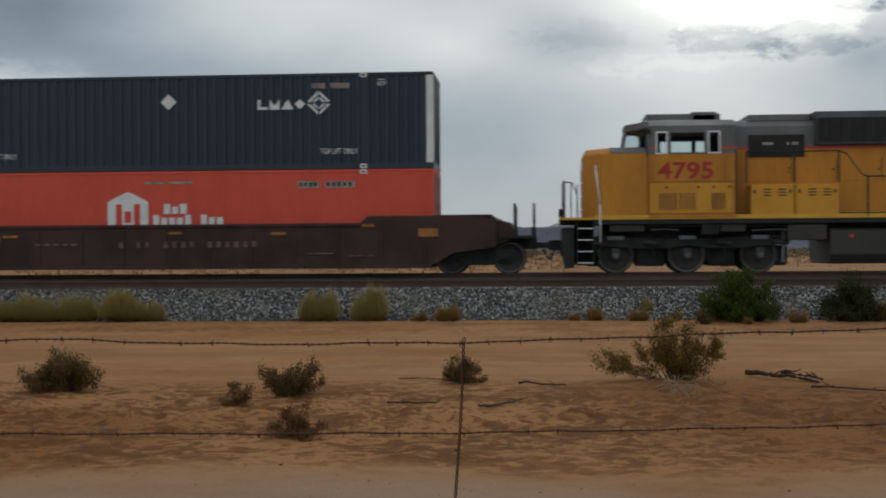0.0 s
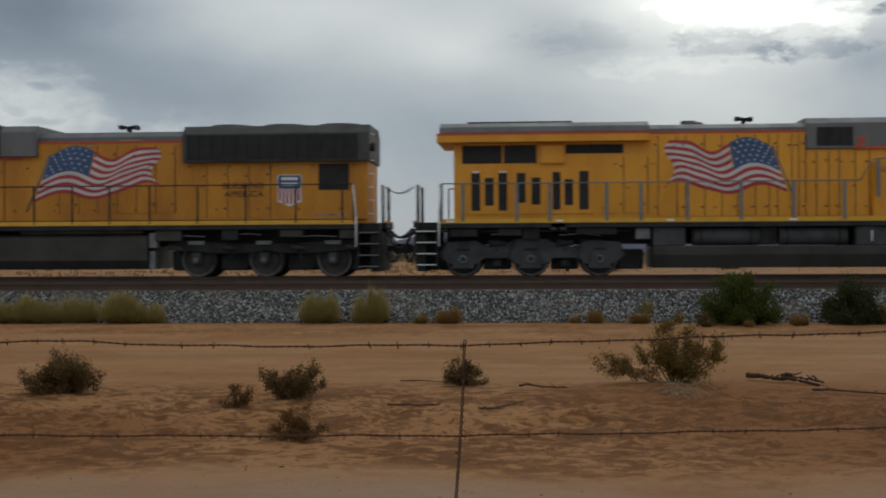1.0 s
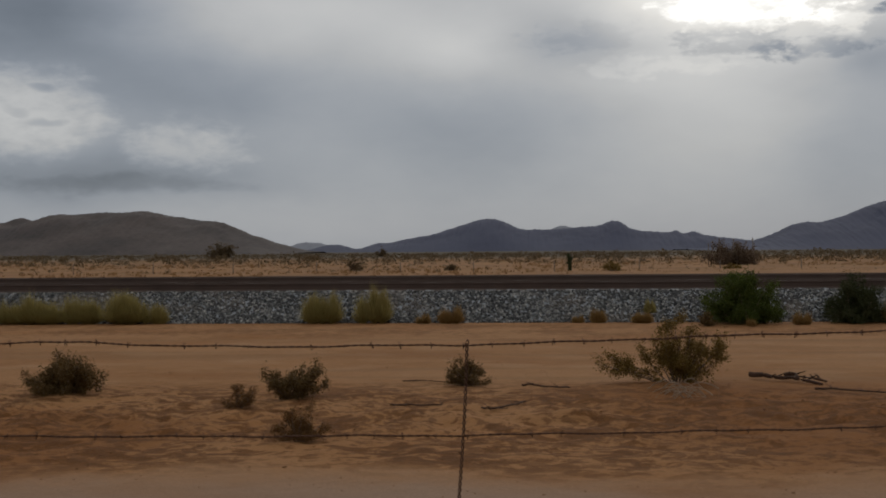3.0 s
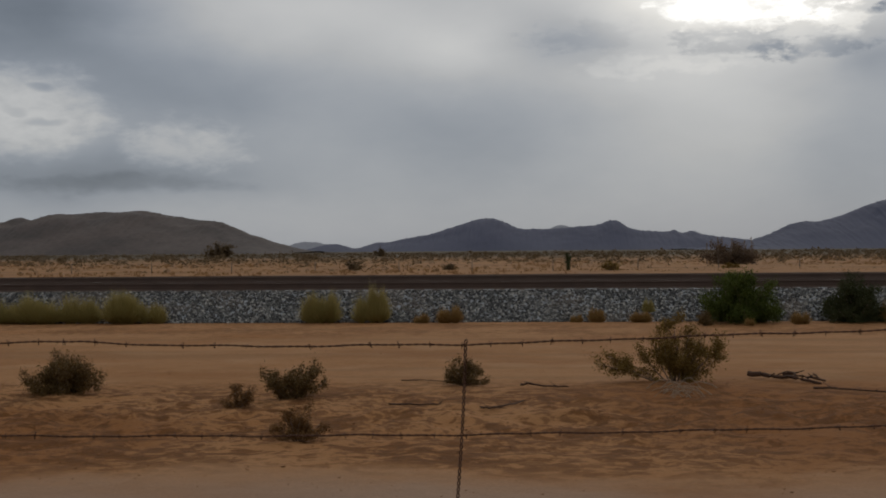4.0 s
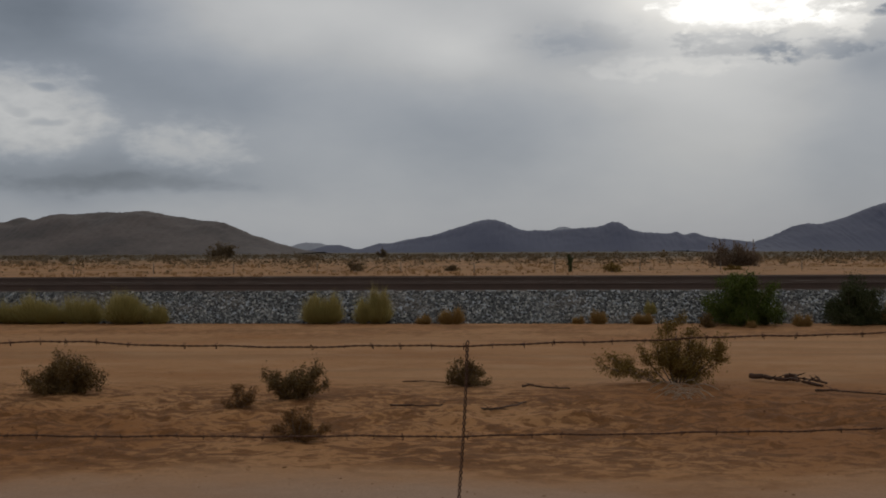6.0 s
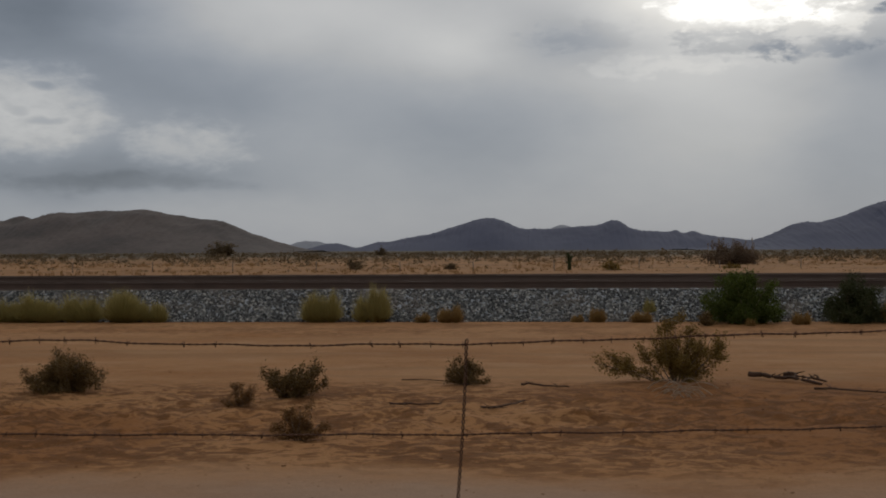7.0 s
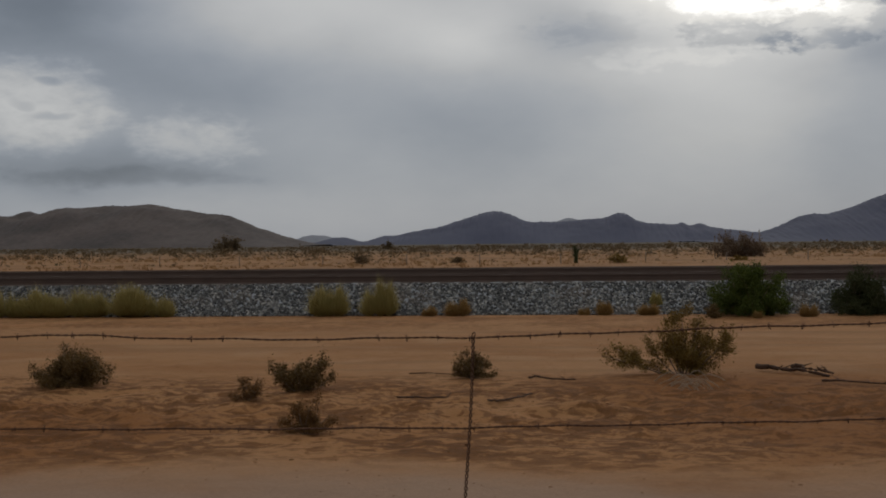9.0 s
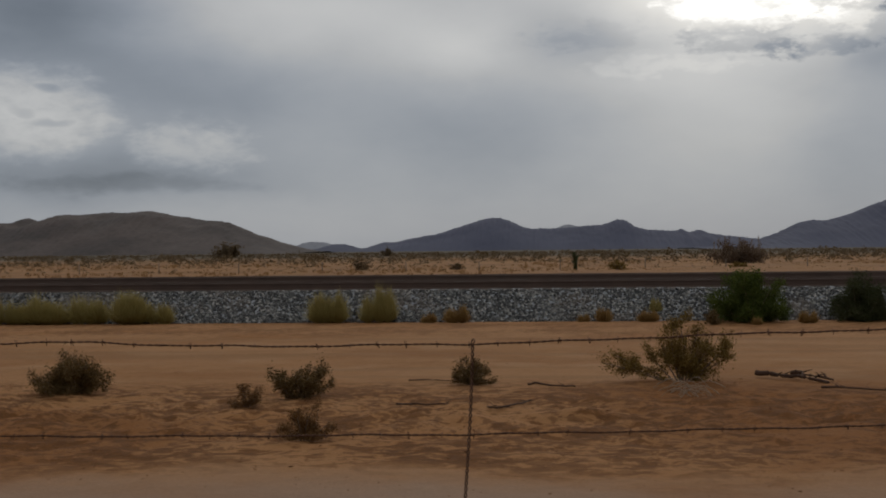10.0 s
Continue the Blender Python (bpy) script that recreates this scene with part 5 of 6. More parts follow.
def nose(parent, tip, corner, back, z0, zside, ztop, way, half=1.48, front=0.70):
    """A short wide nose: blunt front, cut-back corners, and a grey top whose edges are chamfered."""
    plan = [(back, -half), (corner, -half), (tip, -front), (tip, front), (corner, half), (back, half)]
    inner = [(back, -half + 0.22), (corner - way * 0.10, -half + 0.22), (tip - way * 0.10, -front + 0.05), (tip - way * 0.10, front - 0.05), (corner - way * 0.10, half - 0.22), (back, half - 0.22)]
    bm = bmesh.new()
    rings = [[bm.verts.new((x, y, z)) for x, y in line] for line, z in ((plan, z0), (plan, zside), (inner, ztop))]
    fs = [bm.faces.new(rings[0][::-1]), bm.faces.new(rings[2])]
    for a, b in zip(rings, rings[1:]):
        fs += [bm.faces.new((a[i], a[(i + 1) % 6], b[(i + 1) % 6], b[i])) for i in range(6)]
    bmesh.ops.recalc_face_normals(bm, faces=fs)
    bmesh.ops.bevel(bm, geom=list({e for f in fs for e in f.edges}), offset=0.04, segments=2, affect="EDGES", profile=0.6)
    n = part("nose", bm, BODY["paint"], parent, "blunt yellow nose with cut-back corners")
    a, b = corner - way * 0.25, back
    for y in (-1, 1):
        rim = [(y * (half + 0.004), zside + 0.01), (y * (half - 0.21), ztop + 0.006), (y * (half - 0.40), ztop + 0.014), (y * (half - 0.21), ztop + 0.016), (y * (half + 0.010), zside + 0.012)]
        part("nose_edge", prism(bmesh.new(), rim, min(a, b), max(a, b), "x"), GREY, n, "grey chamfered nose top")
    part("nose_door", box(bmesh.new(), min(tip, tip + way * 0.02), max(tip, tip + way * 0.02), 0.02, 0.50, z0 + 0.05, zside - 0.25, 0.005), BODY["paint"], n)
    part("headlight", rod(bmesh.new(), (tip - way * 0.02, -0.2, zside - 0.25), (tip + way * 0.03, -0.2, zside - 0.25), 0.09, seg=14), WHITE, n)
    for z in (z0 + 0.3, z0 + 0.7, z0 + 1.1, z0 + 1.5):
        part("grab_iron", tube(bmesh.new(), [(tip, -front + 0.05, z), (tip + way * 0.05, -front + 0.05, z), (tip + way * 0.05, -front + 0.35, z), (tip, -front + 0.35, z)], 0.014), WHITE, n)
    return n


def locomotive_front_left():
    """The first engine, nose towards -x: stepped grey roof, black radiator screens, clear wheel faces."""
    s0 = 11.7
    BODY["paint"] = OLD_YELLOW
    L = thing("locomotive", s0, "yellow diesel locomotive with grey roof and black radiator screens", "locomotive")
    X = lambda *a: [q - s0 for q in a]
    sill(L, *X(1.66, 21.24))
    end_platform(L, X(0.72)[0], -1)
    end_platform(L, X(21.98)[0], 1, lamp=False)
    for y in (-0.85, -0.45):
        pts = [(X(22.0)[0] + 0.84 * q, y, 2.70 - 0.75 * q * (1 - q)) for q in (0, 0.15, 0.3, 0.45, 0.6, 0.75, 0.9, 1.0)]
        part("safety_chain", tube(bmesh.new(), pts, 0.012), UNDER, L, "sagging safety chain")
    for y in (-0.75, -0.55, -0.3, 0.1, 0.4):
        pts = [(X(22.0)[0] + 0.80 * q, y, 1.45 - (1.5 + 0.9 * math.sin(y * 9)) * q * (1 - q)) for q in (0, 0.15, 0.3, 0.45, 0.6, 0.75, 0.9, 1.0)]
        part("jumper_cable", tube(bmesh.new(), pts, 0.03), CAST, L, "hanging cable between the engines")
    coupler(L, X(0.75)[0], -1)
    coupler(L, X(22.25)[0], 1)
    for y in (-1, 1):
        steps(L, *X(1.14, 1.64), 0.24, 1.58, y, True)
        steps(L, *X(21.26, 21.92), 0.24, 1.58, y, False, RAILING)
    grab_iron(L, *X(1.82, 1.70), 0.9, 3.15, -1.53)
    grab_iron(L, *X(21.22, 21.14), 0.9, 2.74, -1.53)
    nose(L, X(1.35)[0], X(1.85)[0], X(3.22)[0], 1.60, 3.50, 3.67, -1)
    cab(L, *X(3.22, 5.72), 1.60, 3.46, 4.12, 4.50, [tuple(X(3.43, 3.78)), tuple(X(3.82, 4.88)), tuple(X(4.92, 5.28))], -1, 0.72)
    for a, b, z in ((3.22, 5.40, 4.71), (4.55, 5.30, 4.76)):
        part("roof_box", box(bmesh.new(), *X(a, b), -0.75, 0.75, 4.48, z, 0.05), GREY, L, "grey roof unit")
    part("roof_antenna", box(bmesh.new(), *X(4.75, 5.15), -0.2, 0.2, 4.75, 4.80, 0.02), GREY, L)
    part("mirror", box(bmesh.new(), *X(3.12, 3.28), -1.66, -1.56, 4.05, 4.20, 0.02), BLACK, L)
    side_panel(L, "cab_red_stripe", *X(3.30, 3.42), 3.60, 3.66, 1.53, RED, 0.004, 0)
    side_panel(L, "cab_red_stripe", *X(5.30, 5.72), 3.60, 3.66, 1.53, RED, 0.004, 0)
    lettering("road_number", "4795", *X(3.47, 5.08), 2.72, 3.23, -1.536, NUMBER_RED, L)
    for x, y in ((0.80, -1.30), (0.98, -1.38), (1.16, -1.46)):
        part("end_post", rod(bmesh.new(), (*X(x), y, 1.60), (*X(x), y, 2.68 - 0.2 * (x - 0.8)), 0.022), RAILING, L)
    part("platform_rail", tube(bmesh.new(), [(*X(0.78), -0.95, 2.72), (*X(0.80), -1.30, 2.70), (*X(1.02), -1.40, 2.66), (*X(1.16), -1.46, 2.30), (*X(1.18), -1.48, 1.62)], 0.02), RAILING, L, "bent grey platform rail")
    part("platform_wing", box(bmesh.new(), *X(0.70, 1.66), -1.50, -0.945, 1.56, 1.60, 0.01), UNDER, L)
    part("platform_stripe", box(bmesh.new(), *X(0.70, 1.66), -1.516, -1.502, 1.575, 1.64), YELLOW_STRIPE, L, "bright yellow platform edge")
    for a, b in ((3.32, 3.36), (5.42, 5.46)):
        part("cab_grab", rod(bmesh.new(), (*X(a), -1.57, 2.7), (*X(a), -1.57, 3.4), 0.012), OLD_YELLOW, L)
    part("cab_seam", box(bmesh.new(), *X(3.22, 5.72), -1.534, -1.53, 2.645, 2.660), UNDER, L)
    part("cab_seam", box(bmesh.new(), *X(5.70, 5.74), -1.534, -1.40, 1.70, 3.55), UNDER, L)
    # lower cab locker with louvres
    side_panel(L, "cab_locker", *X(3.26, 5.60), 1.74, 2.60, 1.53, FRESH, 0.03, 0.015, "bright yellow louvred locker")
    for a, b in ((3.52, 4.02), (4.10, 4.56), (5.02, 5.40)):
        louvre(L, *X(a, b), 1.84, 2.32, -1.564, OLD_YELLOW, 9)
    for x in (3.7, 4.6, 5.05, 5.5):
        part("locker_latch", box(bmesh.new(), *X(x, x + 0.06), -1.585, -1.56, 2.46, 2.52, 0.006), UNDER, L)
    # long hood
    part("hood", box(bmesh.new(), *X(5.75, 21.52), -1.05, 1.05, 1.60, 3.62, 0.02), OLD_YELLOW, L, "yellow long hood")
    part("hood_roof", prism(bmesh.new(), [(-1.05, 3.62), (-1.05, 4.28), (-0.80, 4.46), (0.80, 4.46), (1.05, 4.28), (1.05, 3.62)], *X(5.75, 10.20), "x", 0.02), GREY, L, "grey hood roof")
    part("hood_roof", prism(bmesh.new(), [(-1.05, 4.12), (-1.05, 4.28), (-0.80, 4.45), (0.80, 4.45), (1.05, 4.28), (1.05, 4.12)], *X(11.33, 15.92), "x", 0.02), GREY, L)
    part("hood_upper", box(bmesh.new(), *X(10.20, 21.52), -1.05, 1.05, 3.622, 4.118), OLD_YELLOW, L)
    side_panel(L, "red_stripe", *X(5.75, 10.25), 3.60, 3.67, 1.05, RED, 0.016, 0, "thin red stripe")
    side_panel(L, "red_stripe", *X(10.75, 15.85), 4.09, 4.15, 1.05, RED, 0.016, 0, "thin red stripe")
    part("red_stripe", prism(bmesh.new(), [(p - s0, z) for p, z in ((10.25, 3.60), (10.95, 3.62), (10.55, 3.85), (10.85, 4.15), (10.40, 4.15), (10.2, 4.09), (10.5, 4.05), (10.35, 3.85), (10.5, 3.68), (10.25, 3.67))], -1.068, -1.05), RED, L, "red zigzag stripe")
    part("roof_hatch", box(bmesh.new(), *X(6.18, 7.98), -0.85, 0.85, 4.44, 4.64, 0.03), GREY, L)
    # blower opening with a number board
    grille(L, *X(6.16, 7.74), 3.37, 4.02, 1.07, "black blower opening")
    for a, b in ((6.55, 6.85), (7.25, 7.32), (7.40, 7.58)):
        part("stencil_bar", box(bmesh.new(), *X(a, b), -1.108, -1.104, 3.72, 3.80), FADED_WHITE, L)
    part("intake", prism(bmesh.new(), [(-1.25, 3.70), (-1.25, 4.45), (-1.05, 4.69), (1.05, 4.69), (1.25, 4.45), (1.25, 3.70)], *X(8.05, 10.16), "x", 0.03), DARK_GREY, L, "dark dynamic brake hatch")
    grille(L, *X(8.12, 10.08), 3.78, 4.48, 1.255, "black brake grid screen")
    part("intake", prism(bmesh.new(), [(-1.22, 3.70), (-1.22, 4.46), (-1.05, 4.65), (1.05, 4.65), (1.22, 4.46), (1.22, 3.70)], *X(10.22, 11.36), "x", 0.03), GREY, L, "grey filter hatch")
    doors(L, X(5.95, 7.40, 8.66, 9.95), 2.66, 3.32, 1.05)
    doors(L, X(10.0, 10.28), 1.75, 3.58, 1.05)
    doors(L, X(11.42, 12.02, 12.62, 13.22, 13.82, 14.42, 15.02, 15.62), 1.95, 4.02, 1.05)
    doors(L, X(15.95, 16.6, 17.25, 17.9, 18.55), 1.80, 3.38, 1.05)
    # battery boxes on the walkway
    for a, b in ((6.14, 7.37), (7.41, 8.63)):
        bb = side_panel(L, "battery_box", *X(a, b), 1.62, 2.55, 1.47, FRESH, 0.03, 0.02, "bright yellow battery box with vents")
        part("box_top", box(bmesh.new(), *X(a, b), -1.46, -1.05, 2.50, 2.545), OLD_YELLOW, bb)
        for i in range(2):
            for j in range(3):
                x = a + 0.36 + i * 0.42
                part("vent_slot", box(bmesh.new(), *X(x, x + 0.22), -1.505, -1.496, 2.22 + j * 0.085, 2.255 + j * 0.085), UNDER, bb)
        for x in (a + 0.08, b - 0.14):
            part("box_latch", box(bmesh.new(), *X(x, x + 0.06), -1.52, -1.495, 2.30, 2.40, 0.006), UNDER, bb)
    handrail(L, X(6.02, 7.39, 8.64), 2.60, 3.50, -1.46, UNDER)
    part("handrail", tube(bmesh.new(), [(*X(8.64), -1.46, 3.50), (*X(8.85), -1.47, 3.42), (*X(9.30), -1.50, 2.80), (*X(9.44), -1.50, 2.76)], 0.019), UNDER, L)
    handrail(L, X(9.44, 10.24, 11.40, 12.59, 13.74, 14.97, 16.44, 17.90, 19.41, 20.81, 21.14), 1.62, 2.76, -1.50, UNDER)
    handrail(L, X(5.95, 7.5, 9.44, 11.40, 13.74, 16.44, 19.41, 21.14), 1.62, 2.76, 1.50, UNDER)
    # radiators with three fan humps
    part("radiator_housing", prism(bmesh.new(), [(-1.30, 3.46), (-1.30, 4.32), (-1.02, 4.57), (1.02, 4.57), (1.30, 4.32), (1.30, 3.46)], *X(15.92, 21.58), "x", 0.03), DARK_GREY, L, "dark grey flared radiator housing")
    grille(L, *X(16.08, 18.62), 3.52, 4.27, 1.305)
    grille(L, *X(18.68, 21.22), 3.52, 4.27, 1.305)
    for a in (16.5, 18.2, 19.9):
        part("radiator_fan", rod(bmesh.new(), (*X(a + 0.65), 0, 4.54), (*X(a + 0.65), 0, 4.66), 0.78, 0.68, 28), DARK_GREY, L, "low round fan housing")
    grille(L, *X(20.04, 20.93), 2.62, 3.40, 1.056, "black square screen")
    part("marker_light", rod(bmesh.new(), (*X(21.56), -0.9, 3.90), (*X(21.72), -0.9, 3.90), 0.13, seg=14), UNDER, L)
    for z in (1.9, 2.3, 2.7, 3.1, 3.5, 3.9, 4.3):
        part("grab_iron", tube(bmesh.new(), [(*X(21.50), -0.95, z), (*X(21.63), -0.95, z), (*X(21.63), -0.60, z), (*X(21.50), -0.60, z)], 0.014), WHITE, L)
    part("hood_end_door", box(bmesh.new(), *X(21.52, 21.54), -0.4, 0.4, 1.7, 3.3, 0.004), OLD_YELLOW, L)
    flag(L, *X(11.74), 3.86, 1, 3.30, 1.52, 0.30, 0.52, -1.068, 1)
    lettering("slogan", "BUILDING", *X(17.11, 18.34), 2.67, 2.86, -1.068, UNDER, L)
    lettering("slogan", "AMERICA", *X(17.15, 18.34), 2.42, 2.61, -1.068, UNDER, L)
    shield(L, *X(18.76, 19.52), 2.12, 3.08, -1.066)
    part("stencil_bar", box(bmesh.new(), *X(19.95, 20.85), -1.056, -1.05, 1.84, 1.90), FADED_WHITE, L)
    for a, z, w in ((12.9, 4.0, 0.3), (13.9, 4.16, 0.8), (18.9, 3.30, 0.2), (19.4, 3.28, 0.15)):
        part("pale_streak", box(bmesh.new(), *X(a, a + w), -1.078, -1.066, z, z + 0.03), FADED_WHITE, L)
    horn(L, X(13.85)[0], 4.45)
    for i in range(26):
        x = 10.6 + i * 0.42
        z = (2.05, 3.35, 2.75)[i % 3]
        part("door_bolt", rod(bmesh.new(), (*X(x), -1.072, z), (*X(x), -1.05, z), 0.028, seg=8), UNDER, L)
    part("hood_ledge", box(bmesh.new(), *X(5.80, 21.48), -1.085, -1.05, 1.70, 1.74, 0.006), UNDER, L)
    # below the deck
    for a, b, z0, z1 in ((2.1, 3.1, 1.22, 1.42), (5.3, 6.0, 1.20, 1.42), (7.2, 8.3, 0.95, 1.40), (15.1, 15.9, 1.10, 1.42), (18.9, 19.6, 1.20, 1.42), (20.7, 21.2, 1.15, 1.42)):
        part("deck_box", box(bmesh.new(), *X(a, b), -1.42, -1.05, z0, z1, 0.03), TANK, L, "grimy box under the deck")
    part("fuel_tank", prism(bmesh.new(), [(-1.42, 0.52), (-1.42, 1.20), (-1.32, 1.28), (1.32, 1.28), (1.42, 1.20), (1.42, 0.52), (1.10, 0.25), (-1.10, 0.25)], *X(8.40, 14.86), "x", 0.03), TANK, L, "long dark fuel tank")
    part("tank_cap", rod(bmesh.new(), (*X(9.0), -1.45, 1.05), (*X(9.0), -1.38, 1.05), 0.06, seg=12), RED, L)
    for y in (-1.25, 1.25):
        part("air_reservoir", rod(bmesh.new(), (*X(10.9), y, 1.40), (*X(14.7), y, 1.40), 0.10, seg=14), TANK, L)
    part("piping", tube(bmesh.new(), [(*X(2.2), -1.30, 1.38), (*X(8.3), -1.30, 1.36), (*X(8.4), -1.30, 1.20)], 0.03), UNDER, L)
    part("drain_valve", box(bmesh.new(), *X(14.90, 15.15), -1.35, -1.05, 0.90, 1.35, 0.03), RAILING, L)
    part("sand_pipe", box(bmesh.new(), *X(7.10, 7.16), -1.1, -1.02, 0.30, 1.2, 0.01), RAILING, L)
    part("tail_bracket", box(bmesh.new(), *X(14.88, 15.05), -1.25, -1.0, 0.25, 0.80, 0.02), RAILING, L)
    for a in (5.0, 17.4):
        part("bolster", box(bmesh.new(), *X(a - 0.25, a + 0.25), -1.45, 1.45, 1.12, 1.44, 0.03), UNDER, L)
    # pale tubes added where bright highlights lie under the deck
    for a, b, z in ((3.3, 4.1, 1.27), (6.2, 7.6, 1.24), (15.4, 16.6, 1.24), (17.6, 18.3, 1.29), (19.4, 20.6, 1.22)):
        part("pale_pipe", tube(bmesh.new(), [(*X(a), -1.28, z), (*X((a + b) / 2), -1.30, z + 0.02), (*X(b), -1.28, z - 0.01)], 0.018), RAILING, L)
    truck_spoked(L, X(2.29, 4.38, 6.47), "dark three-axle truck")
    truck_spoked(L, X(16.27, 18.36, 20.45), "dark three-axle truck")
    return L


def locomotive_front_right():
    """The second engine, nose towards +x: overhanging radiator wing, slotted doors, cast trucks."""
    s0 = 34.0
    BODY["paint"] = YELLOW
    L = thing("locomotive", s0, "yellow diesel locomotive with grey roof and slotted engine doors", "locomotive")
    X = lambda *a: [q - s0 for q in a]
    H = 1.12
    sill(L, *X(23.64, 43.48))
    end_platform(L, X(22.92)[0], -1, lamp=False)
    end_platform(L, X(44.36)[0], 1)
    coupler(L, X(22.60)[0], -1)
    coupler(L, X(44.70)[0], 1)
    for y in (-1, 1):
        steps(L, *X(22.98, 23.62), 0.28, 1.60, y, False)
        steps(L, *X(43.50, 44.14), 0.28, 1.60, y, True)
    grab_iron(L, *X(23.68, 23.75), 0.9, 2.74, -1.53)
    grab_iron(L, *X(43.46, 43.62), 0.5, 2.70, -1.53)
    grab_iron(L, *X(44.24, 44.32), 0.6, 2.55, -1.48)
    for y in (-1.0, -0.6):
        part("ditch_post", box(bmesh.new(), *X(44.26, 44.40), y - 0.05, y + 0.05, 1.62, 2.62, 0.02), UNDER, L)
    nose(L, X(43.78)[0], X(43.42)[0], X(42.36)[0], 1.60, 3.56, 3.68, 1, 1.53, 0.80)
    cab(L, *X(39.97, 42.36), 1.60, 3.52, 4.22, 4.62, [tuple(X(40.10, 40.46)), tuple(X(40.52, 41.40)), tuple(X(41.44, 41.90))], 1, 0.22)
    for a, b, z in ((40.05, 40.75, 4.76), (40.86, 41.95, 4.75)):
        part("roof_box", box(bmesh.new(), *X(a, b), -0.8, 0.8, 4.52, z, 0.05), GREY, L, "grey roof unit")
    part("sun_shade", prism(bmesh.new(), [(p - s0, z) for p, z in ((40.2, 4.24), (41.75, 4.24), (41.60, 4.10), (41.1, 4.02), (40.7, 4.03), (40.35, 4.12))], -1.56, -1.535), GREY, L, "grey sagging sun shade")
    side_panel(L, "cab_red_stripe", *X(39.97, 40.09), 3.62, 3.69, 1.53, RED, 0.004, 0)
    side_panel(L, "cab_red_stripe", *X(41.92, 42.36), 3.62, 3.69, 1.53, RED, 0.004, 0)
    lettering("road_number", "7486", *X(40.28, 41.86), 2.79, 3.28, -1.536, NUMBER_RED, L)
    part("cab_seam", box(bmesh.new(), *X(40.0, 42.1), -1.536, -1.53, 2.60, 2.62), UNDER, L)
    for a, b in ((40.15, 40.82), (41.20, 41.90)):
        louvre(L, *X(a, b), 1.90, 2.42, -1.534, YELLOW, 12)
    for ext in ((42.20, 42.42, 2.24, 2.46), (42.20, 42.54, 1.95, 2.20)):
        part("notice", box(bmesh.new(), *X(ext[0], ext[1]), -1.544, -1.53, ext[2], ext[3]), WHITE, L, "small white notice plate")
    part("notice_spot", rod(bmesh.new(), (*X(42.31), -1.550, 2.35), (*X(42.31), -1.544, 2.35), 0.06, seg=12), UNDER, L)
    for a, z in ((43.15, 3.12), (43.1, 1.86), (42.4, 3.14)):
        part("pale_mark", box(bmesh.new(), *X(a, a + 0.14), -1.538, -1.53, z, z + 0.04), FADED_WHITE, L)
    # long hood
    part("hood", box(bmesh.new(), *X(24.10, 39.95), -H, H, 1.60, 3.68, 0.02), YELLOW, L, "yellow long hood")
    part("hood_upper", box(bmesh.new(), *X(24.10, 34.40), -H, H, 3.682, 4.20), YELLOW, L)
    part("hood_roof", prism(bmesh.new(), [(-H, 4.20), (-H, 4.32), (-0.85, 4.46), (0.85, 4.46), (H, 4.32), (H, 4.20)], *X(29.80, 34.40), "x", 0.02), GREY, L, "grey hood roof")
    part("hood_roof", prism(bmesh.new(), [(-1.2, 3.68), (-1.2, 4.42), (-0.9, 4.60), (0.9, 4.60), (1.2, 4.42), (1.2, 3.68)], *X(34.36, 39.97), "x", 0.03), GREY, L, "grey raised hood roof")
    side_panel(L, "red_stripe", *X(29.85, 34.36), 4.17, 4.23, H, RED, 0.016, 0, "thin red stripe")
    side_panel(L, "red_stripe", *X(36.10, 39.97), 3.66, 3.73, 1.2, RED, 0.006, 0, "thin red stripe")
    part("red_stripe", prism(bmesh.new(), [(p - s0, z) for p, z in ((35.68, 3.67), (36.12, 3.67), (36.12, 3.73), (35.88, 3.74), (36.10, 4.00), (35.72, 4.00), (35.72, 3.94), (35.92, 3.94))], -1.206, -1.20), RED, L, "red zigzag stripe")
    # overhanging radiator wing
    part("radiator_wing", prism(bmesh.new(), [(-1.50, 3.95), (-1.50, 4.22), (1.50, 4.22), (1.50, 3.95)], *X(23.62, 29.85), "x", 0.02), YELLOW, L, "yellow overhanging radiator wing")
    part("wing_roof", prism(bmesh.new(), [(-1.50, 4.225), (-1.45, 4.40), (-1.15, 4.54), (1.15, 4.54), (1.45, 4.40), (1.50, 4.225)], *X(23.70, 29.82), "x", 0.03), GREY, L, "grey radiator wing roof")
    part("wing_hatch", box(bmesh.new(), *X(24.5, 27.6), -1.0, 1.0, 4.53, 4.60, 0.02), UNDER, L)
    for y in (-1.508, 1.50):
        part("red_stripe", box(bmesh.new(), *X(23.62, 29.85), y, y + 0.008, 4.16, 4.222), RED, L, "thin red stripe")
    for a, b, z in ((24.36, 25.51, 3.35), (25.60, 26.53, 3.35), (27.42, 29.08, 3.62)):
        grille(L, *X(a, b), z, 3.88, H + 0.004, "black radiator screen")
    part("filter_box", box(bmesh.new(), *X(26.65, 27.38), -H - 0.12, -H, 3.32, 3.88, 0.04), YELLOW, L)
    # engine doors with tall slots
    for a, b in ((24.50, 25.78), (25.84, 26.78), (26.88, 28.20)):
        side_panel(L, "engine_door", *X(a, b), 1.84, 3.18, H, YELLOW, 0.025, 0.012, "yellow slotted engine door")
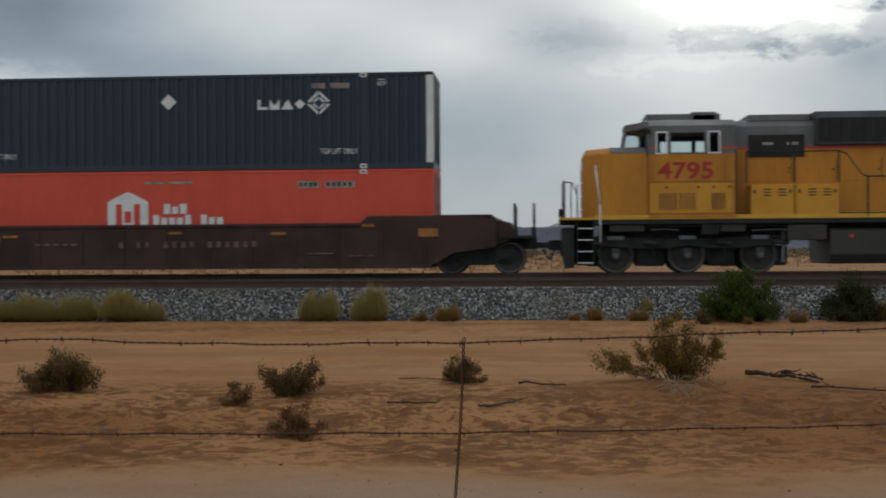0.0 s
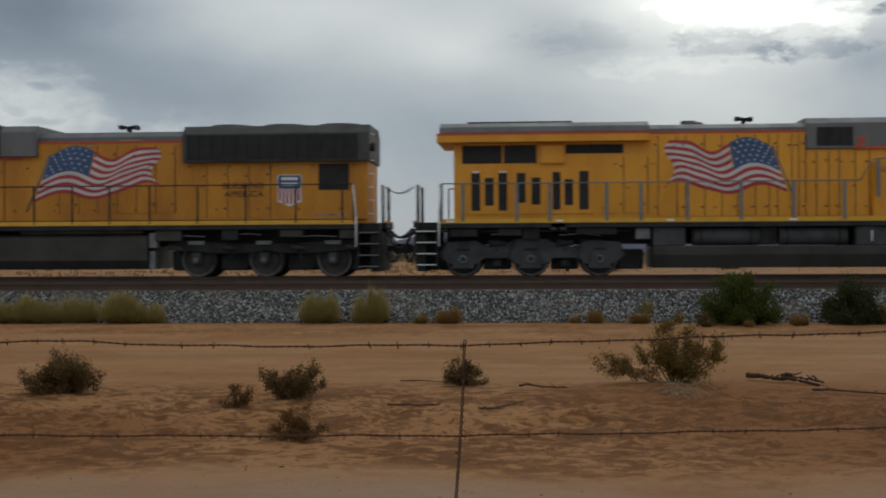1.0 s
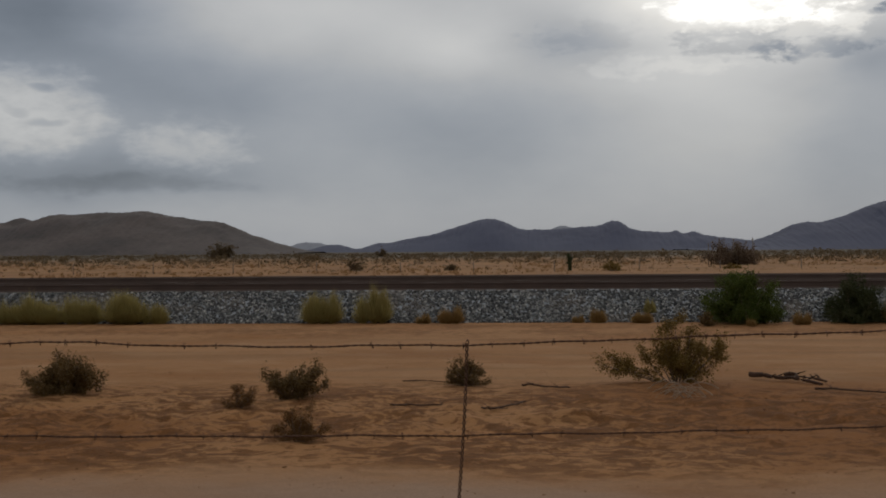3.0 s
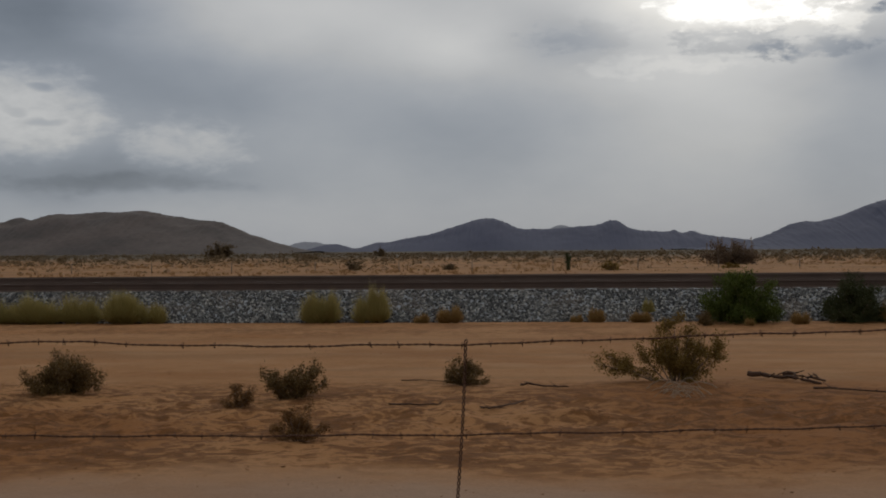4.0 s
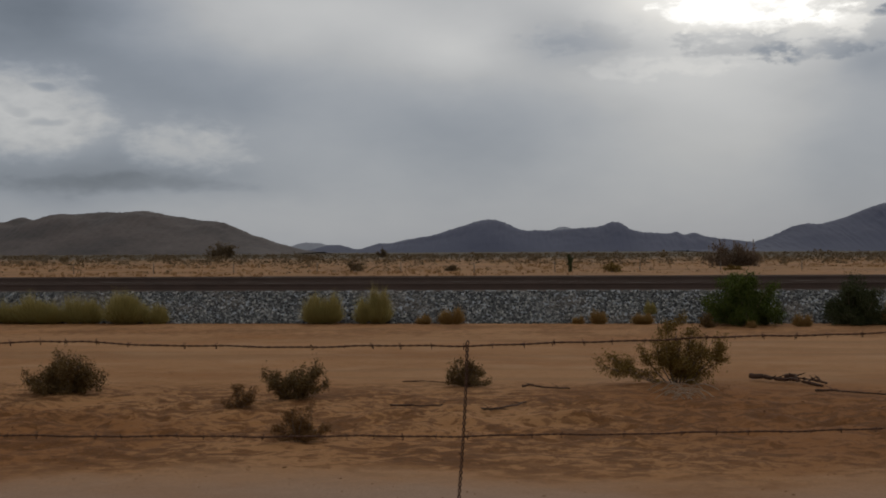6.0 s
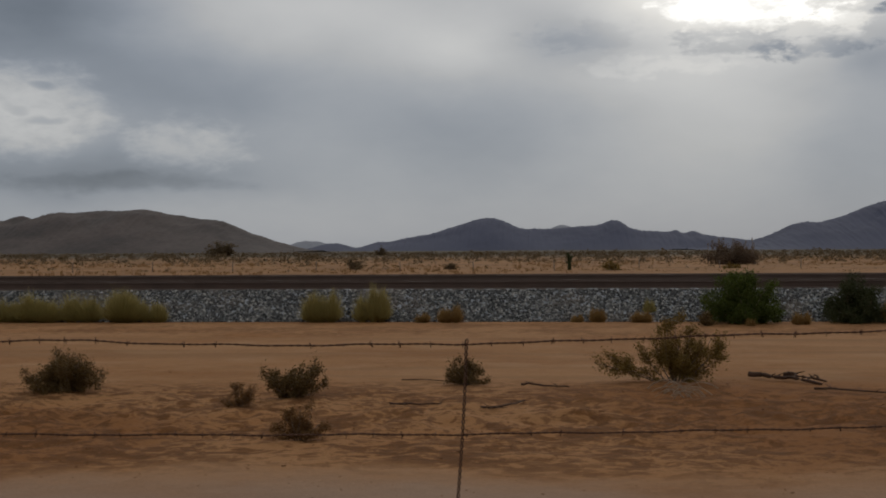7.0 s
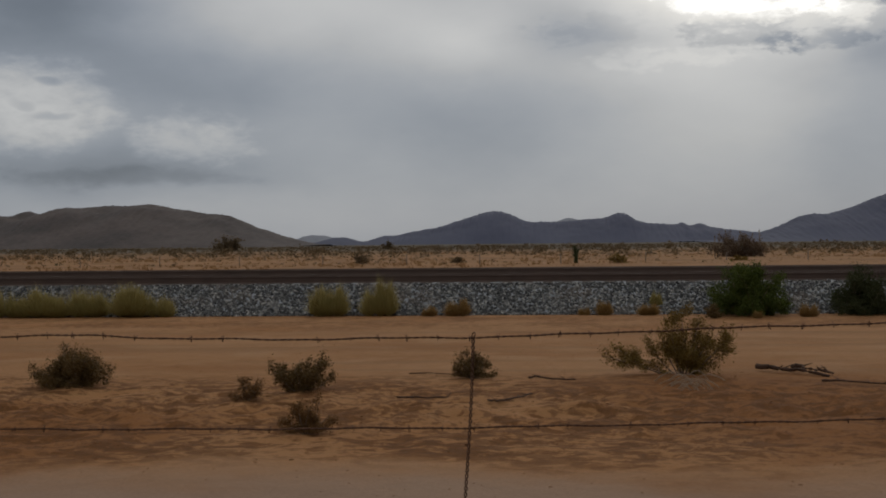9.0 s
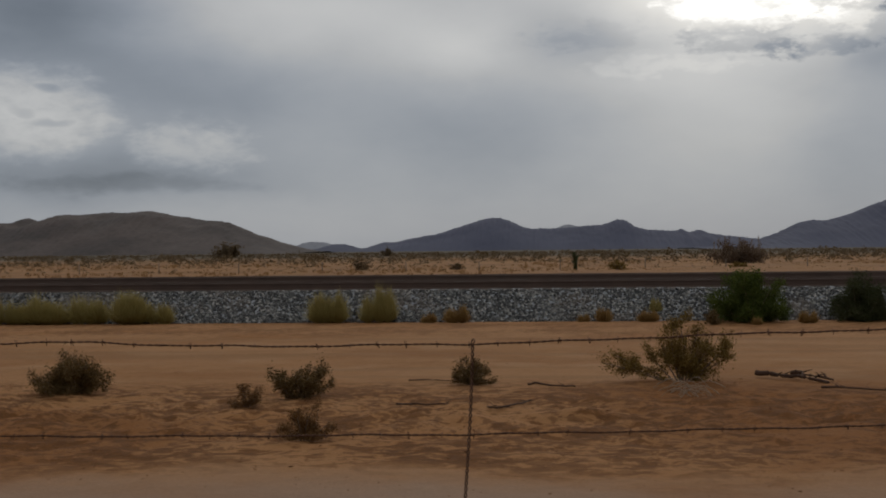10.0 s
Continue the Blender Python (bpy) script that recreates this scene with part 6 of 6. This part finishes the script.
    for a, b, z0, z1 in ((24.62, 24.88, 1.95, 3.06), (25.02, 25.28, 2.10, 2.92), (25.42, 25.68, 1.95, 3.06), (25.96, 26.22, 2.18, 3.06), (26.40, 26.66, 2.12, 2.92), (27.02, 27.25, 1.97, 3.08), (27.37, 27.62, 2.10, 2.86), (27.80, 28.08, 1.97, 3.10)):
        part("door_slot", box(bmesh.new(), *X(a, b), -H - 0.03, -H - 0.024, z0, z1), BLACK, L, "tall dark vent slot")
        part("slot_rim", box(bmesh.new(), *X(a - 0.02, a), -H - 0.04, -H - 0.024, z0, z1), YELLOW, L)
        part("slot_rim", box(bmesh.new(), *X(b, b + 0.02), -H - 0.04, -H - 0.024, z0, z1), YELLOW, L)
    for x in (24.75, 25.55):
        part("slot_lamp", box(bmesh.new(), *X(x - 0.1, x + 0.1), -H - 0.06, -H - 0.02, 3.07, 3.12, 0.01), WHITE, L)
    doors(L, X(28.35, 29.1, 29.8), 1.84, 3.50, H)
    doors(L, X(29.86, 30.1, 30.65, 30.9, 31.45, 31.95, 32.4, 32.9, 33.3, 33.55, 33.95, 34.15, 34.34), 1.74, 4.12, H)
    doors(L, X(34.4, 34.65, 35.0, 35.3, 35.75, 36.15), 1.74, 3.62, H)
    part("wide_body", box(bmesh.new(), *X(36.2, 39.96), -1.36, 1.36, 1.62, 3.30, 0.02), YELLOW, L, "yellow wide equipment casing")
    for a, b in ((36.25, 36.95), (37.9, 38.55)):
        part("casing_hatch", box(bmesh.new(), *X(a + 0.1, b), -1.372, -1.36, 2.05, 2.36, 0.004), YELLOW, L)
    part("casing_locker", box(bmesh.new(), *X(39.40, 39.95), -1.46, -1.20, 3.74, 4.30, 0.02), GREY, L, "grey locker beside the cab")
    part("casing_locker", box(bmesh.new(), *X(39.40, 39.95), -1.40, -1.10, 2.45, 3.735, 0.02), YELLOW, L, "yellow locker beside the cab")
    grille(L, *X(34.66, 35.65), 3.76, 4.30, 1.204, "black roof intake")
    grille(L, *X(37.34, 37.97), 3.76, 4.42, 1.204, "black roof intake")
    part("roof_window", box(bmesh.new(), *X(38.06, 38.52), -1.212, -1.2, 4.16, 4.38), BLACK, L)
    part("stencil_plate", box(bmesh.new(), *X(38.22, 38.36), -1.208, -1.2, 3.80, 3.94), FADED_WHITE, L)
    flag(L, *X(33.38), 3.88, -1, 2.95, 1.42, 0.14, 0.45, -H - 0.018, 2)
    lettering("slogan", "BUILDING AMERICA", *X(36.30, 38.45), 2.98, 3.14, -1.364, UNDER, L)
    shield(L, *X(38.64, 39.22), 2.68, 3.28, -1.364)
    handrail(L, X(23.75, 24.39, 25.97, 26.93, 28.58, 29.57, 30.91, 32.44, 33.93, 35.35), 1.62, 2.74, -1.50, wide=0.05)
    part("handrail", tube(bmesh.new(), [(*X(35.35), -1.50, 2.74), (*X(35.80), -1.50, 2.74), (*X(36.15), -1.48, 3.32), (*X(36.32), -1.46, 3.36), (*X(39.35), -1.46, 3.38)], 0.019), RAILING, L)
    for x in (36.32, 37.15, 38.48):
        part("rail_post", box(bmesh.new(), *X(x - 0.05, x + 0.05), -1.48, -1.44, 2.25 if x < 38 else 2.5, 3.37, 0.006), RAILING, L)
    handrail(L, X(23.75, 25.97, 28.58, 30.91, 33.93, 36.3, 39.3), 1.62, 2.74, 1.50)
    part("exhaust_stack", prism(bmesh.new(), [(p - s0, z) for p, z in ((30.75, 4.44), (31.6, 4.44), (31.45, 4.58), (30.95, 4.58))], -0.4, 0.4, bevel=0.02), GREY, L)
    part("stack_lid", box(bmesh.new(), *X(30.9, 31.3), -0.3, 0.3, 4.60, 4.63), GREY, L)
    horn(L, X(32.75)[0], 4.46)
    for i in range(30):
        x = 28.5 + i * 0.36
        if x > 36.1:
            x += 0.2
        y = -H - 0.012 if x < 36.1 else -1.36
        part("door_bolt", rod(bmesh.new(), (*X(x), y - 0.012, (2.0, 3.3, 2.6)[i % 3]), (*X(x), y + 0.02, (2.0, 3.3, 2.6)[i % 3]), 0.026, seg=8), UNDER, L)
    for a in (23.9, 27.1, 30.3, 33.8, 37.2, 40.6, 42.6):
        part("deck_light", box(bmesh.new(), *X(a, a + 0.22), -1.525, -1.515, 1.60, 1.66), WHITE, L, "small pale marker on the sill")
    # below the deck
    for a, b, z0, z1 in ((24.0, 24.8, 1.18, 1.42), (25.4, 26.1, 1.20, 1.42), (27.7, 28.9, 1.22, 1.43), (37.5, 38.4, 1.15, 1.42), (39.0, 39.8, 1.22, 1.42), (41.2, 41.9, 1.20, 1.42), (42.5, 43.4, 1.10, 1.42)):
        part("deck_box", box(bmesh.new(), *X(a, b), -1.42, -1.05, z0, z1, 0.03), UNDER, L, "dark box under the deck")
    for a in (24.36, 26.37, 28.39, 38.53, 40.52, 42.50):
        part("sand_hose", tube(bmesh.new(), [(*X(a - 0.45), -1.15, 1.20), (*X(a - 0.62), -1.16, 0.80), (*X(a - 0.66), -1.10, 0.28)], 0.022), UNDER, L)
    part("fuel_tank", prism(bmesh.new(), [(-1.40, 0.62), (-1.40, 0.88), (1.40, 0.88), (1.40, 0.62), (1.20, 0.24), (-1.20, 0.24)], *X(29.93, 37.28), "x", 0.03), TANK, L, "long dark fuel tank")
    part("tank_box", box(bmesh.new(), *X(29.93, 30.85), -1.38, 1.38, 0.885, 1.43, 0.03), CAST, L, "grey equipment box")
    part("tank_box", box(bmesh.new(), *X(35.70, 37.28), -1.38, 1.38, 0.885, 1.42, 0.03), CAST, L, "grey equipment box")
    for a, b in ((31.08, 32.97), (33.55, 35.48)):
        part("air_reservoir", rod(bmesh.new(), (*X(a), -1.1, 1.16), (*X(b), -1.1, 1.16), 0.27, seg=24), CAST, L, "grey air reservoir")
        for q in (a + 0.2, b - 0.25):
            part("reservoir_strap", rod(bmesh.new(), (*X(q), -1.1, 1.16), (*X(q + 0.05), -1.1, 1.16), 0.28, seg=24), UNDER, L)
    part("valve_stack", box(bmesh.new(), *X(33.0, 33.5), -1.2, -0.8, 0.9, 1.43, 0.03), UNDER, L)
    part("gauge_glass", box(bmesh.new(), *X(36.13, 36.17), -1.39, -1.38, 1.0, 1.30), WHITE, L)
    part("filter_cluster", box(bmesh.new(), *X(29.42, 29.85), -1.35, -0.95, 1.08, 1.42, 0.06), RAILING, L, "pale filter canisters")
    part("speed_recorder", box(bmesh.new(), *X(40.42, 40.75), -1.51, -1.3, 1.46, 1.74, 0.02), UNDER, L)
    for a in (27.15, 27.3):
        part("deck_bracket", box(bmesh.new(), *X(a - 0.2, a + 0.1), -1.50, -1.3, 1.36, 1.58, 0.02), CAST, L)
    for a in (26.37, 40.55):
        part("bolster", box(bmesh.new(), *X(a - 0.25, a + 0.25), -1.35, 1.35, 1.10, 1.44, 0.03), UNDER, L)
    part("air_piping", tube(bmesh.new(), [(*X(37.4), -1.3, 1.36), (*X(43.3), -1.3, 1.36)], 0.03), UNDER, L)
    part("air_piping", tube(bmesh.new(), [(*X(23.6), -1.3, 1.34), (*X(29.3), -1.3, 1.34)], 0.03), UNDER, L)
    # light tubes stand in for highlights among the dark underframe
    for a, b, z in ((25.2, 26.0, 1.24), (27.2, 28.4, 1.22), (38.0, 38.6, 1.28), (39.2, 40.0, 1.20), (41.3, 42.2, 1.24)):
        part("pale_pipe", tube(bmesh.new(), [(*X(a), -1.24, z), (*X((a + b) / 2), -1.26, z + 0.03), (*X(b), -1.24, z - 0.02)], 0.018), RAILING, L)
    truck_cast(L, X(24.36, 26.37, 28.39), "grey dusty three-axle truck")
    truck_cast(L, X(38.53, 40.52, 42.50), "grey dusty three-axle truck")
    return L


def corrugated(parent, x0, x1, z0, z1, half, pitch, depth, material):
    """Container side walls folded into upright ribs."""
    for side in (-1, 1):
        bm = bmesh.new()
        pts, x = [], x0
        while x < x1 - pitch * 0.5:
            pts += [(x, 0), (x + pitch * 0.40, 0), (x + pitch * 0.52, 1), (x + pitch * 0.88, 1)]
            x += pitch
        pts.append((x1, 0))
        lo = [bm.verts.new((px, side * (half - depth * d), z0)) for px, d in pts]
        hi = [bm.verts.new((px, side * (half - depth * d), z1)) for px, d in pts]
        lb = [bm.verts.new((px, side * (half - 0.10), z0)) for px, d in pts]
        hb = [bm.verts.new((px, side * (half - 0.10), z1)) for px, d in pts]
        for i in range(len(pts) - 1):
            for a, b in ((lo, hi), (hi, hb), (hb, lb), (lb, lo)):
                bm.faces.new((a[i], a[i + 1], b[i + 1], b[i]))
        bmesh.ops.recalc_face_normals(bm, faces=bm.faces[:])
        part("side_wall", bm, material, parent, "ribbed steel side wall")


def container(s, z0, z1, material, label, pitch, depth, posts=None):
    """A long stacking container: ribbed sides, rails, corner posts, castings, doors at the end."""
    C = thing("container", s, label, "container", "containers on the train")
    a, b, half = -8.075, 8.075, 1.29
    corrugated(C, a + 0.2, b - 0.22, z0 + 0.16, z1 - 0.10, half, pitch, depth, material)
    part("floor_frame", box(bmesh.new(), a, b, -half, half, z0, z0 + 0.158), material, C)
    part("roof_panel", box(bmesh.new(), a, b, -half, half, z1 - 0.098, z1, 0.015), material, C)
    part("end_wall", box(bmesh.new(), b - 0.08, b - 0.03, -half + 0.06, half - 0.06, z0 + 0.16, z1 - 0.1), material, C, "end doors with locking bars")
    part("end_wall", box(bmesh.new(), a + 0.02, a + 0.06, -half + 0.06, half - 0.06, z0 + 0.16, z1 - 0.1), material, C)
    for x in (a, b - 0.215):
        for y in (-half, half - 0.10):
            part("corner_post", box(bmesh.new(), x, x + 0.215, y - 0.004, y + 0.104, z0 + 0.16, z1 - 0.10, 0.01), posts or material, C, "white painted corner post" if posts and x > 0 else "")
    for y in (-0.9, -0.3, 0.3, 0.9):
        part("locking_bar", rod(bmesh.new(), (b - 0.015, y, z0 + 0.2), (b - 0.015, y, z1 - 0.14), 0.018, seg=6), RAILING, C)
    for x in (-6.1, 5.98):
        side_panel(C, "lift_post", x - 0.09, x + 0.09, z0 + 0.16, z1 - 0.1, half, material, 0.006, 0.01)
        for z in (z0 + 0.01, z1 - 0.14):
            for y in (1, -1):
                bm = box(bmesh.new(), x - 0.10, x + 0.10, min(y * half, y * (half + 0.018)), max(y * half, y * (half + 0.018)), z, z + 0.13, 0.008)
                k = part("lift_casting", bm, WHITE if z > z0 + 1 or posts else material, C, "white lift casting")
            part("casting_hole", box(bmesh.new(), x - 0.04, x + 0.04, -half - 0.022, -half - 0.012, z + 0.035, z + 0.095), BLACK, k)
    return C


def well_car():
    """A red-brown articulated well car: deep sides, end decks, two-axle trucks, coupler ends."""
    s0 = -11.12
    W = thing("well_car", s0, "rusty brown double-stack railway well car", "rail car")
    for y in (-1, 1):
        ya, yb = min(y * 1.40, y * 1.50), max(y * 1.40, y * 1.50)
        out = [(-6.1, 0.22), (6.2, 0.22), (8.1, 0.30), (8.6, 0.62), (9.9, 0.80), (9.9, 1.62), (9.0, 1.74), (6.1, 1.74), (5.85, 1.50), (-5.85, 1.50), (-6.1, 1.74), (-9.0, 1.74), (-9.9, 1.62), (-9.9, 0.80), (-8.6, 0.62), (-8.1, 0.30)]
        sd = part("side_sill", prism(bmesh.new(), out, ya, yb, bevel=0.02), WELL, W, "deep rusty brown side sill")
        part("top_chord", box(bmesh.new(), -5.9, 5.9, y * 1.45 - 0.10, y * 1.45 + 0.10, 1.44, 1.535, 0.015), WELL, sd)
        part("bottom_chord", box(bmesh.new(), -8.0, 8.0, y * 1.45 - 0.10, y * 1.45 + 0.10, 0.19, 0.30, 0.015), WELL, sd)
        for i in range(13):
            x = -7.8 + i * 1.3
            part("side_stake", box(bmesh.new(), x - 0.05, x + 0.05, min(y * 1.5, y * 1.535), max(y * 1.5, y * 1.535), 0.31, 1.43, 0.01), WELL, sd)
    part("well_floor", box(bmesh.new(), -8.0, 8.0, -1.40, 1.40, 0.20, 0.30), WELL, W)
    for way in (-1, 1):
        x = lambda q: way * q
        part("end_deck", box(bmesh.new(), min(x(8.15), x(9.9)), max(x(8.15), x(9.9)), -1.40, 1.40, 1.56, 1.68, 0.02), WELL, W, "brown end deck")
        part("deck_plate", box(bmesh.new(), min(x(8.2), x(9.78)), max(x(8.2), x(9.78)), -1.48, 1.48, 1.685, 1.76, 0.02), UNDER, W)
        part("bolster", box(bmesh.new(), min(x(8.9), x(9.95)), max(x(8.9), x(9.95)), -1.2, 1.2, 0.95, 1.56, 0.03), WELL, W)
        part("draft_sill", box(bmesh.new(), min(x(9.9), x(11.1)), max(x(9.9), x(11.1)), -0.28, 0.28, 0.72, 1.12, 0.03), UNDER, W)
        part("end_step", box(bmesh.new(), min(x(10.0), x(10.95)), max(x(10.0), x(10.95)), -1.42, -0.3, 1.06, 1.14, 0.01), UNDER, W)
        part("end_step", box(bmesh.new(), min(x(10.0), x(10.95)), max(x(10.0), x(10.95)), 0.3, 1.42, 1.06, 1.14, 0.01), UNDER, W)
        part("shoulder", prism(bmesh.new(), [(x(9.88), 0.85), (x(9.88), 1.60), (x(10.35), 1.52), (x(10.45), 1.05)], -1.30, 1.30, bevel=0.02), WELL, W)
        for px, y in ((10.45, -1.30), (11.02, -1.30), (10.45, 1.30), (11.02, 1.30)):
            part("end_post", box(bmesh.new(), x(px) - 0.035, x(px) + 0.035, y - 0.035, y + 0.035, 1.10, 2.08, 0.008), UNDER, W)
            part("brake_lever", box(bmesh.new(), x(px) - 0.08, x(px) + 0.06, y - 0.05, y + 0.05, 1.14, 1.36, 0.02), UNDER, W)
        coupler(W, x(11.55), way)
        t = part("truck", box(bmesh.new(), x(9.415) - 0.25, x(9.415) + 0.25, -0.95, 0.95, 0.45, 0.80, 0.04), UNDER, W, "dark two-axle truck")
        for y in (-1.02, 0.90):
            part("side_frame", prism(bmesh.new(), [(x(9.415) + q, z) for q, z in ((-1.12, 0.42), (-1.10, 0.64), (-0.45, 0.80), (0.45, 0.80), (1.10, 0.64), (1.12, 0.42), (0.66, 0.46), (0.40, 0.26), (-0.40, 0.26), (-0.66, 0.46))], y, y + 0.12, bevel=0.02), UNDER, t, "cast truck side frame")
        for q in (-0.865, 0.865):
            add_wheel(CAR_WHEEL, t, x(9.415) + q, 0.482)
        for q in (-0.2, 0.0, 0.2):
            bm = bmesh.new()
            spring(bm, x(9.415) + q, -1.0, 0.30, 0.62, 0.07)
            part("coil_spring", bm, UNDER, t)
    # stencils: orange blocks, faded bars where the lettering has worn away
    y = -1.542
    for a, b, z0, z1, m in ((5.95, 6.30, 1.42, 1.50, ORANGE), (3.2, 3.65, 1.20, 1.28, ORANGE), (0.1, 0.5, 1.24, 1.31, ORANGE), (-5.0, -4.55, 1.16, 1.24, ORANGE),
                            (7.62, 8.20, 1.12, 1.36, ORANGE), (4.3, 5.1, 0.62, 0.66, WORN), (5.55, 6.3, 0.55, 0.58, WORN)):
        part("stencil_block", box(bmesh.new(), a, b, y, y + 0.05, z0, z1), m, W, "faded orange stencil")
    for i, w in enumerate((0.16, 0.0, 0.10, 0.10, 0.0, 0.18, 0.18, 0.18, 0.18, 0.0, 0.16, 0.16, 0.16, 0.16, 0.16, 0.16)):
        if w:
            x = -1.4 + i * 0.27
            part("stencil_bar", box(bmesh.new(), x, x + w * 0.75, y, y + 0.05, 0.84, 1.02), WORN, W)
    part("emblem", prism(bmesh.new(), [(-5.75, 0.70), (-5.45, 0.60), (-5.15, 0.70), (-5.1, 1.20), (-5.45, 1.34), (-5.8, 1.20)], y, y + 0.05), ORANGE, W, "faded orange round emblem")
    for i in range(5):
        part("stencil_bar", box(bmesh.new(), -4.0 + i * 0.28, -3.85 + i * 0.28, y, y + 0.05, 0.92, 0.98), WORN, W)
    return W


def decorate_blue(C):
    """White shapes and stencils on the upper container."""
    c, y = -11.125, -1.306
    def diamond(x, z, r, name="diamond_mark", m=WHITE, yy=y):
        return part(name, prism(bmesh.new(), [(x - r, z), (x, z - r), (x + r, z), (x, z + r)], yy - 0.004, yy), m, C, "white diamond mark")
    diamond(-11.05 - c, 5.22, 0.24)
    # company mark as plain shapes: four blocks and an open diamond
    x, z = -8.33 - c, 5.10
    for pts in (((0, 0.30), (0.09, 0.30), (0.09, 0.08), (0.30, 0.08), (0.30, 0), (0, 0)), ((0.37, 0), (0.37, 0.30), (0.52, 0.12), (0.67, 0.30), (0.67, 0)),
                ((0.72, 0), (0.905, 0.30), (1.09, 0)), ((1.12, 0.15), (1.28, 0.30), (1.44, 0.15), (1.28, 0))):
        part("logo_shape", prism(bmesh.new(), [(x + p, z - 0.15 + q) for p, q in pts], y - 0.004, y), WHITE, C)
    dx, dz = -6.48 - c, 5.13
    for a in range(4):
        u, v = ((1, 1), (1, -1), (-1, -1), (-1, 1))[a]
        part("logo_stroke", prism(bmesh.new(), [(dx + u * 0.02, dz + v * 0.36), (dx + u * 0.34, dz + v * 0.04), (dx + u * 0.27, dz + v * 0.02), (dx + u * 0.02, dz + v * 0.26)], y - 0.004, y), WHITE, C)
        part("logo_stroke", prism(bmesh.new(), [(dx + u * 0.02, dz + v * 0.20), (dx + u * 0.20, dz + v * 0.02), (dx + u * 0.12, dz + v * 0.02), (dx + u * 0.02, dz + v * 0.12)], y - 0.004, y), WHITE, C)
    for a, b in ((-6.69, -6.27), (-6.12, -5.54)):
        n = 4 if b - a < 0.5 else 6
        for i in range(n):
            w = (b - a) / n
            part("code_bar", box(bmesh.new(), a + i * w - c, a + i * w + w * 0.75 - c, y - 0.004, y, 5.56, 5.72), FADED_WHITE, C)
    lettering("stencil", "TOP LIFT ONLY", -6.44 - c, -5.32 - c, 3.60, 3.77, y - 0.002, WHITE, C)
    lettering("stencil", "TOP LIFT ONLY", -16.9 - c, -15.78 - c, 3.55, 3.72, y - 0.002, WHITE, C)
    lettering("stencil", "WTP", -4.73 - c, -4.46 - c, 5.60, 5.74, y - 0.002, WHITE, C)
    part("code_bar", box(bmesh.new(), -4.70 - c, -4.48 - c, y - 0.004, y, 5.79, 5.81), WHITE, C)
    part("end_mark", box(bmesh.new(), 8.05, 8.053, -0.5, 0.6, 5.45, 5.55), FADED_WHITE, C)


def decorate_red(C):
    """A white house-shaped mark, its caption as bars, and code plates."""
    c, y = -11.125, -1.300
    x0, x1 = -12.95 - c, -11.70 - c
    m = (x0 + x1) / 2
    part("house_mark", prism(bmesh.new(), [(x0, 1.35), (x0, 2.20), (x0 + 0.04, 2.26), (m - 0.05, 2.52), (m + 0.05, 2.52), (x1 - 0.04, 2.26), (x1, 2.20), (x1, 1.35)], y - 0.004, y), WHITE, C, "white house-shaped company mark")
    for a, b, z0, z1 in ((0.25, 0.44, 1.40, 2.16), (0.81, 1.0, 1.40, 2.16), (0.52, 0.73, 1.60, 1.95)):
        part("mark_bar", box(bmesh.new(), x0 + a, x0 + b, y - 0.008, y - 0.004, z0, z1), CRATE_RED, C)
    # caption as plain blocks
    for a, w, z in ((-11.22, 0.20, 1.86), (-10.96, 0.18, 1.86), (-10.72, 0.20, 1.86)):
        part("caption_bar", box(bmesh.new(), a - c, a + w - c, y - 0.004, y, z, z + (0.30 if a < -11.1 or a > -10.8 else 0.22)), WHITE, C)
    for i in range(9):
        a = -11.55 + i * 0.245
        if i == 5:
            continue
        part("caption_bar", box(bmesh.new(), a - c, a + 0.18 - c, y - 0.004, y, 1.54, 1.54 + (0.29 if i in (0, 4, 6) else 0.21)), WHITE, C)
    for a, b, z0, z1 in ((-11.81, -11.12, 2.76, 2.83), (-11.06, -10.34, 2.76, 2.83)):
        part("stencil_bar", box(bmesh.new(), a - c, b - c, y - 0.004, y, z0, z1), FADED_WHITE, C)
    for a, b in ((-7.13, -6.48), (-6.30, -5.42)):
        pl = part("code_plate", box(bmesh.new(), a - c, b - c, y - 0.004, y, 2.60, 2.80), FADED_WHITE, C, "pale code plate")
        n = int((b - a) / 0.16)
        for i in range(n):
            q = a + 0.05 + i * (b - a - 0.06) / n
            part("code_bar", box(bmesh.new(), q - c, q + 0.08 - c, y - 0.008, y - 0.004, 2.64, 2.76), UNDER, pl)
    part("end_mark", rod(bmesh.new(), (8.048, 0.1, 2.35), (8.052, 0.1, 2.35), 0.22, seg=16), FADED_WHITE, C)


well_car()
red_box = container(-11.125, 0.31, 3.145, CRATE_RED, "red ribbed steel container in the well car", 0.60, 0.012)
blue_box = container(-11.125, 3.165, 6.02, NAVY, "dark blue corrugated container stacked on a red one", 0.29, 0.048, WHITE)
decorate_red(red_box)
decorate_blue(blue_box)
locomotive_front_left()
locomotive_front_right()
add_ties(near_track, RAIL_Z - 0.025)
add_ties(far_track, RAIL_Z)


def motions():
    """The train runs off to -x at an even speed, and its wheels turn."""
    steps_of_time = [i / 30 for i in range(0, 78)] + [2.6 + 0.2 * i for i in range(0, 37)] + [10.0]
    for ob, s in TRAIN:
        walk(ob, [(t, pose(s - SPEED * t, FAR_Y, RAIL_Z)) for t in steps_of_time])
    for w, x, z in WHEELS:
        walk(w, [(t, pose(x, 0, z, 0, -88.0 * i, 0)) for i, t in enumerate(steps_of_time)])


motions()
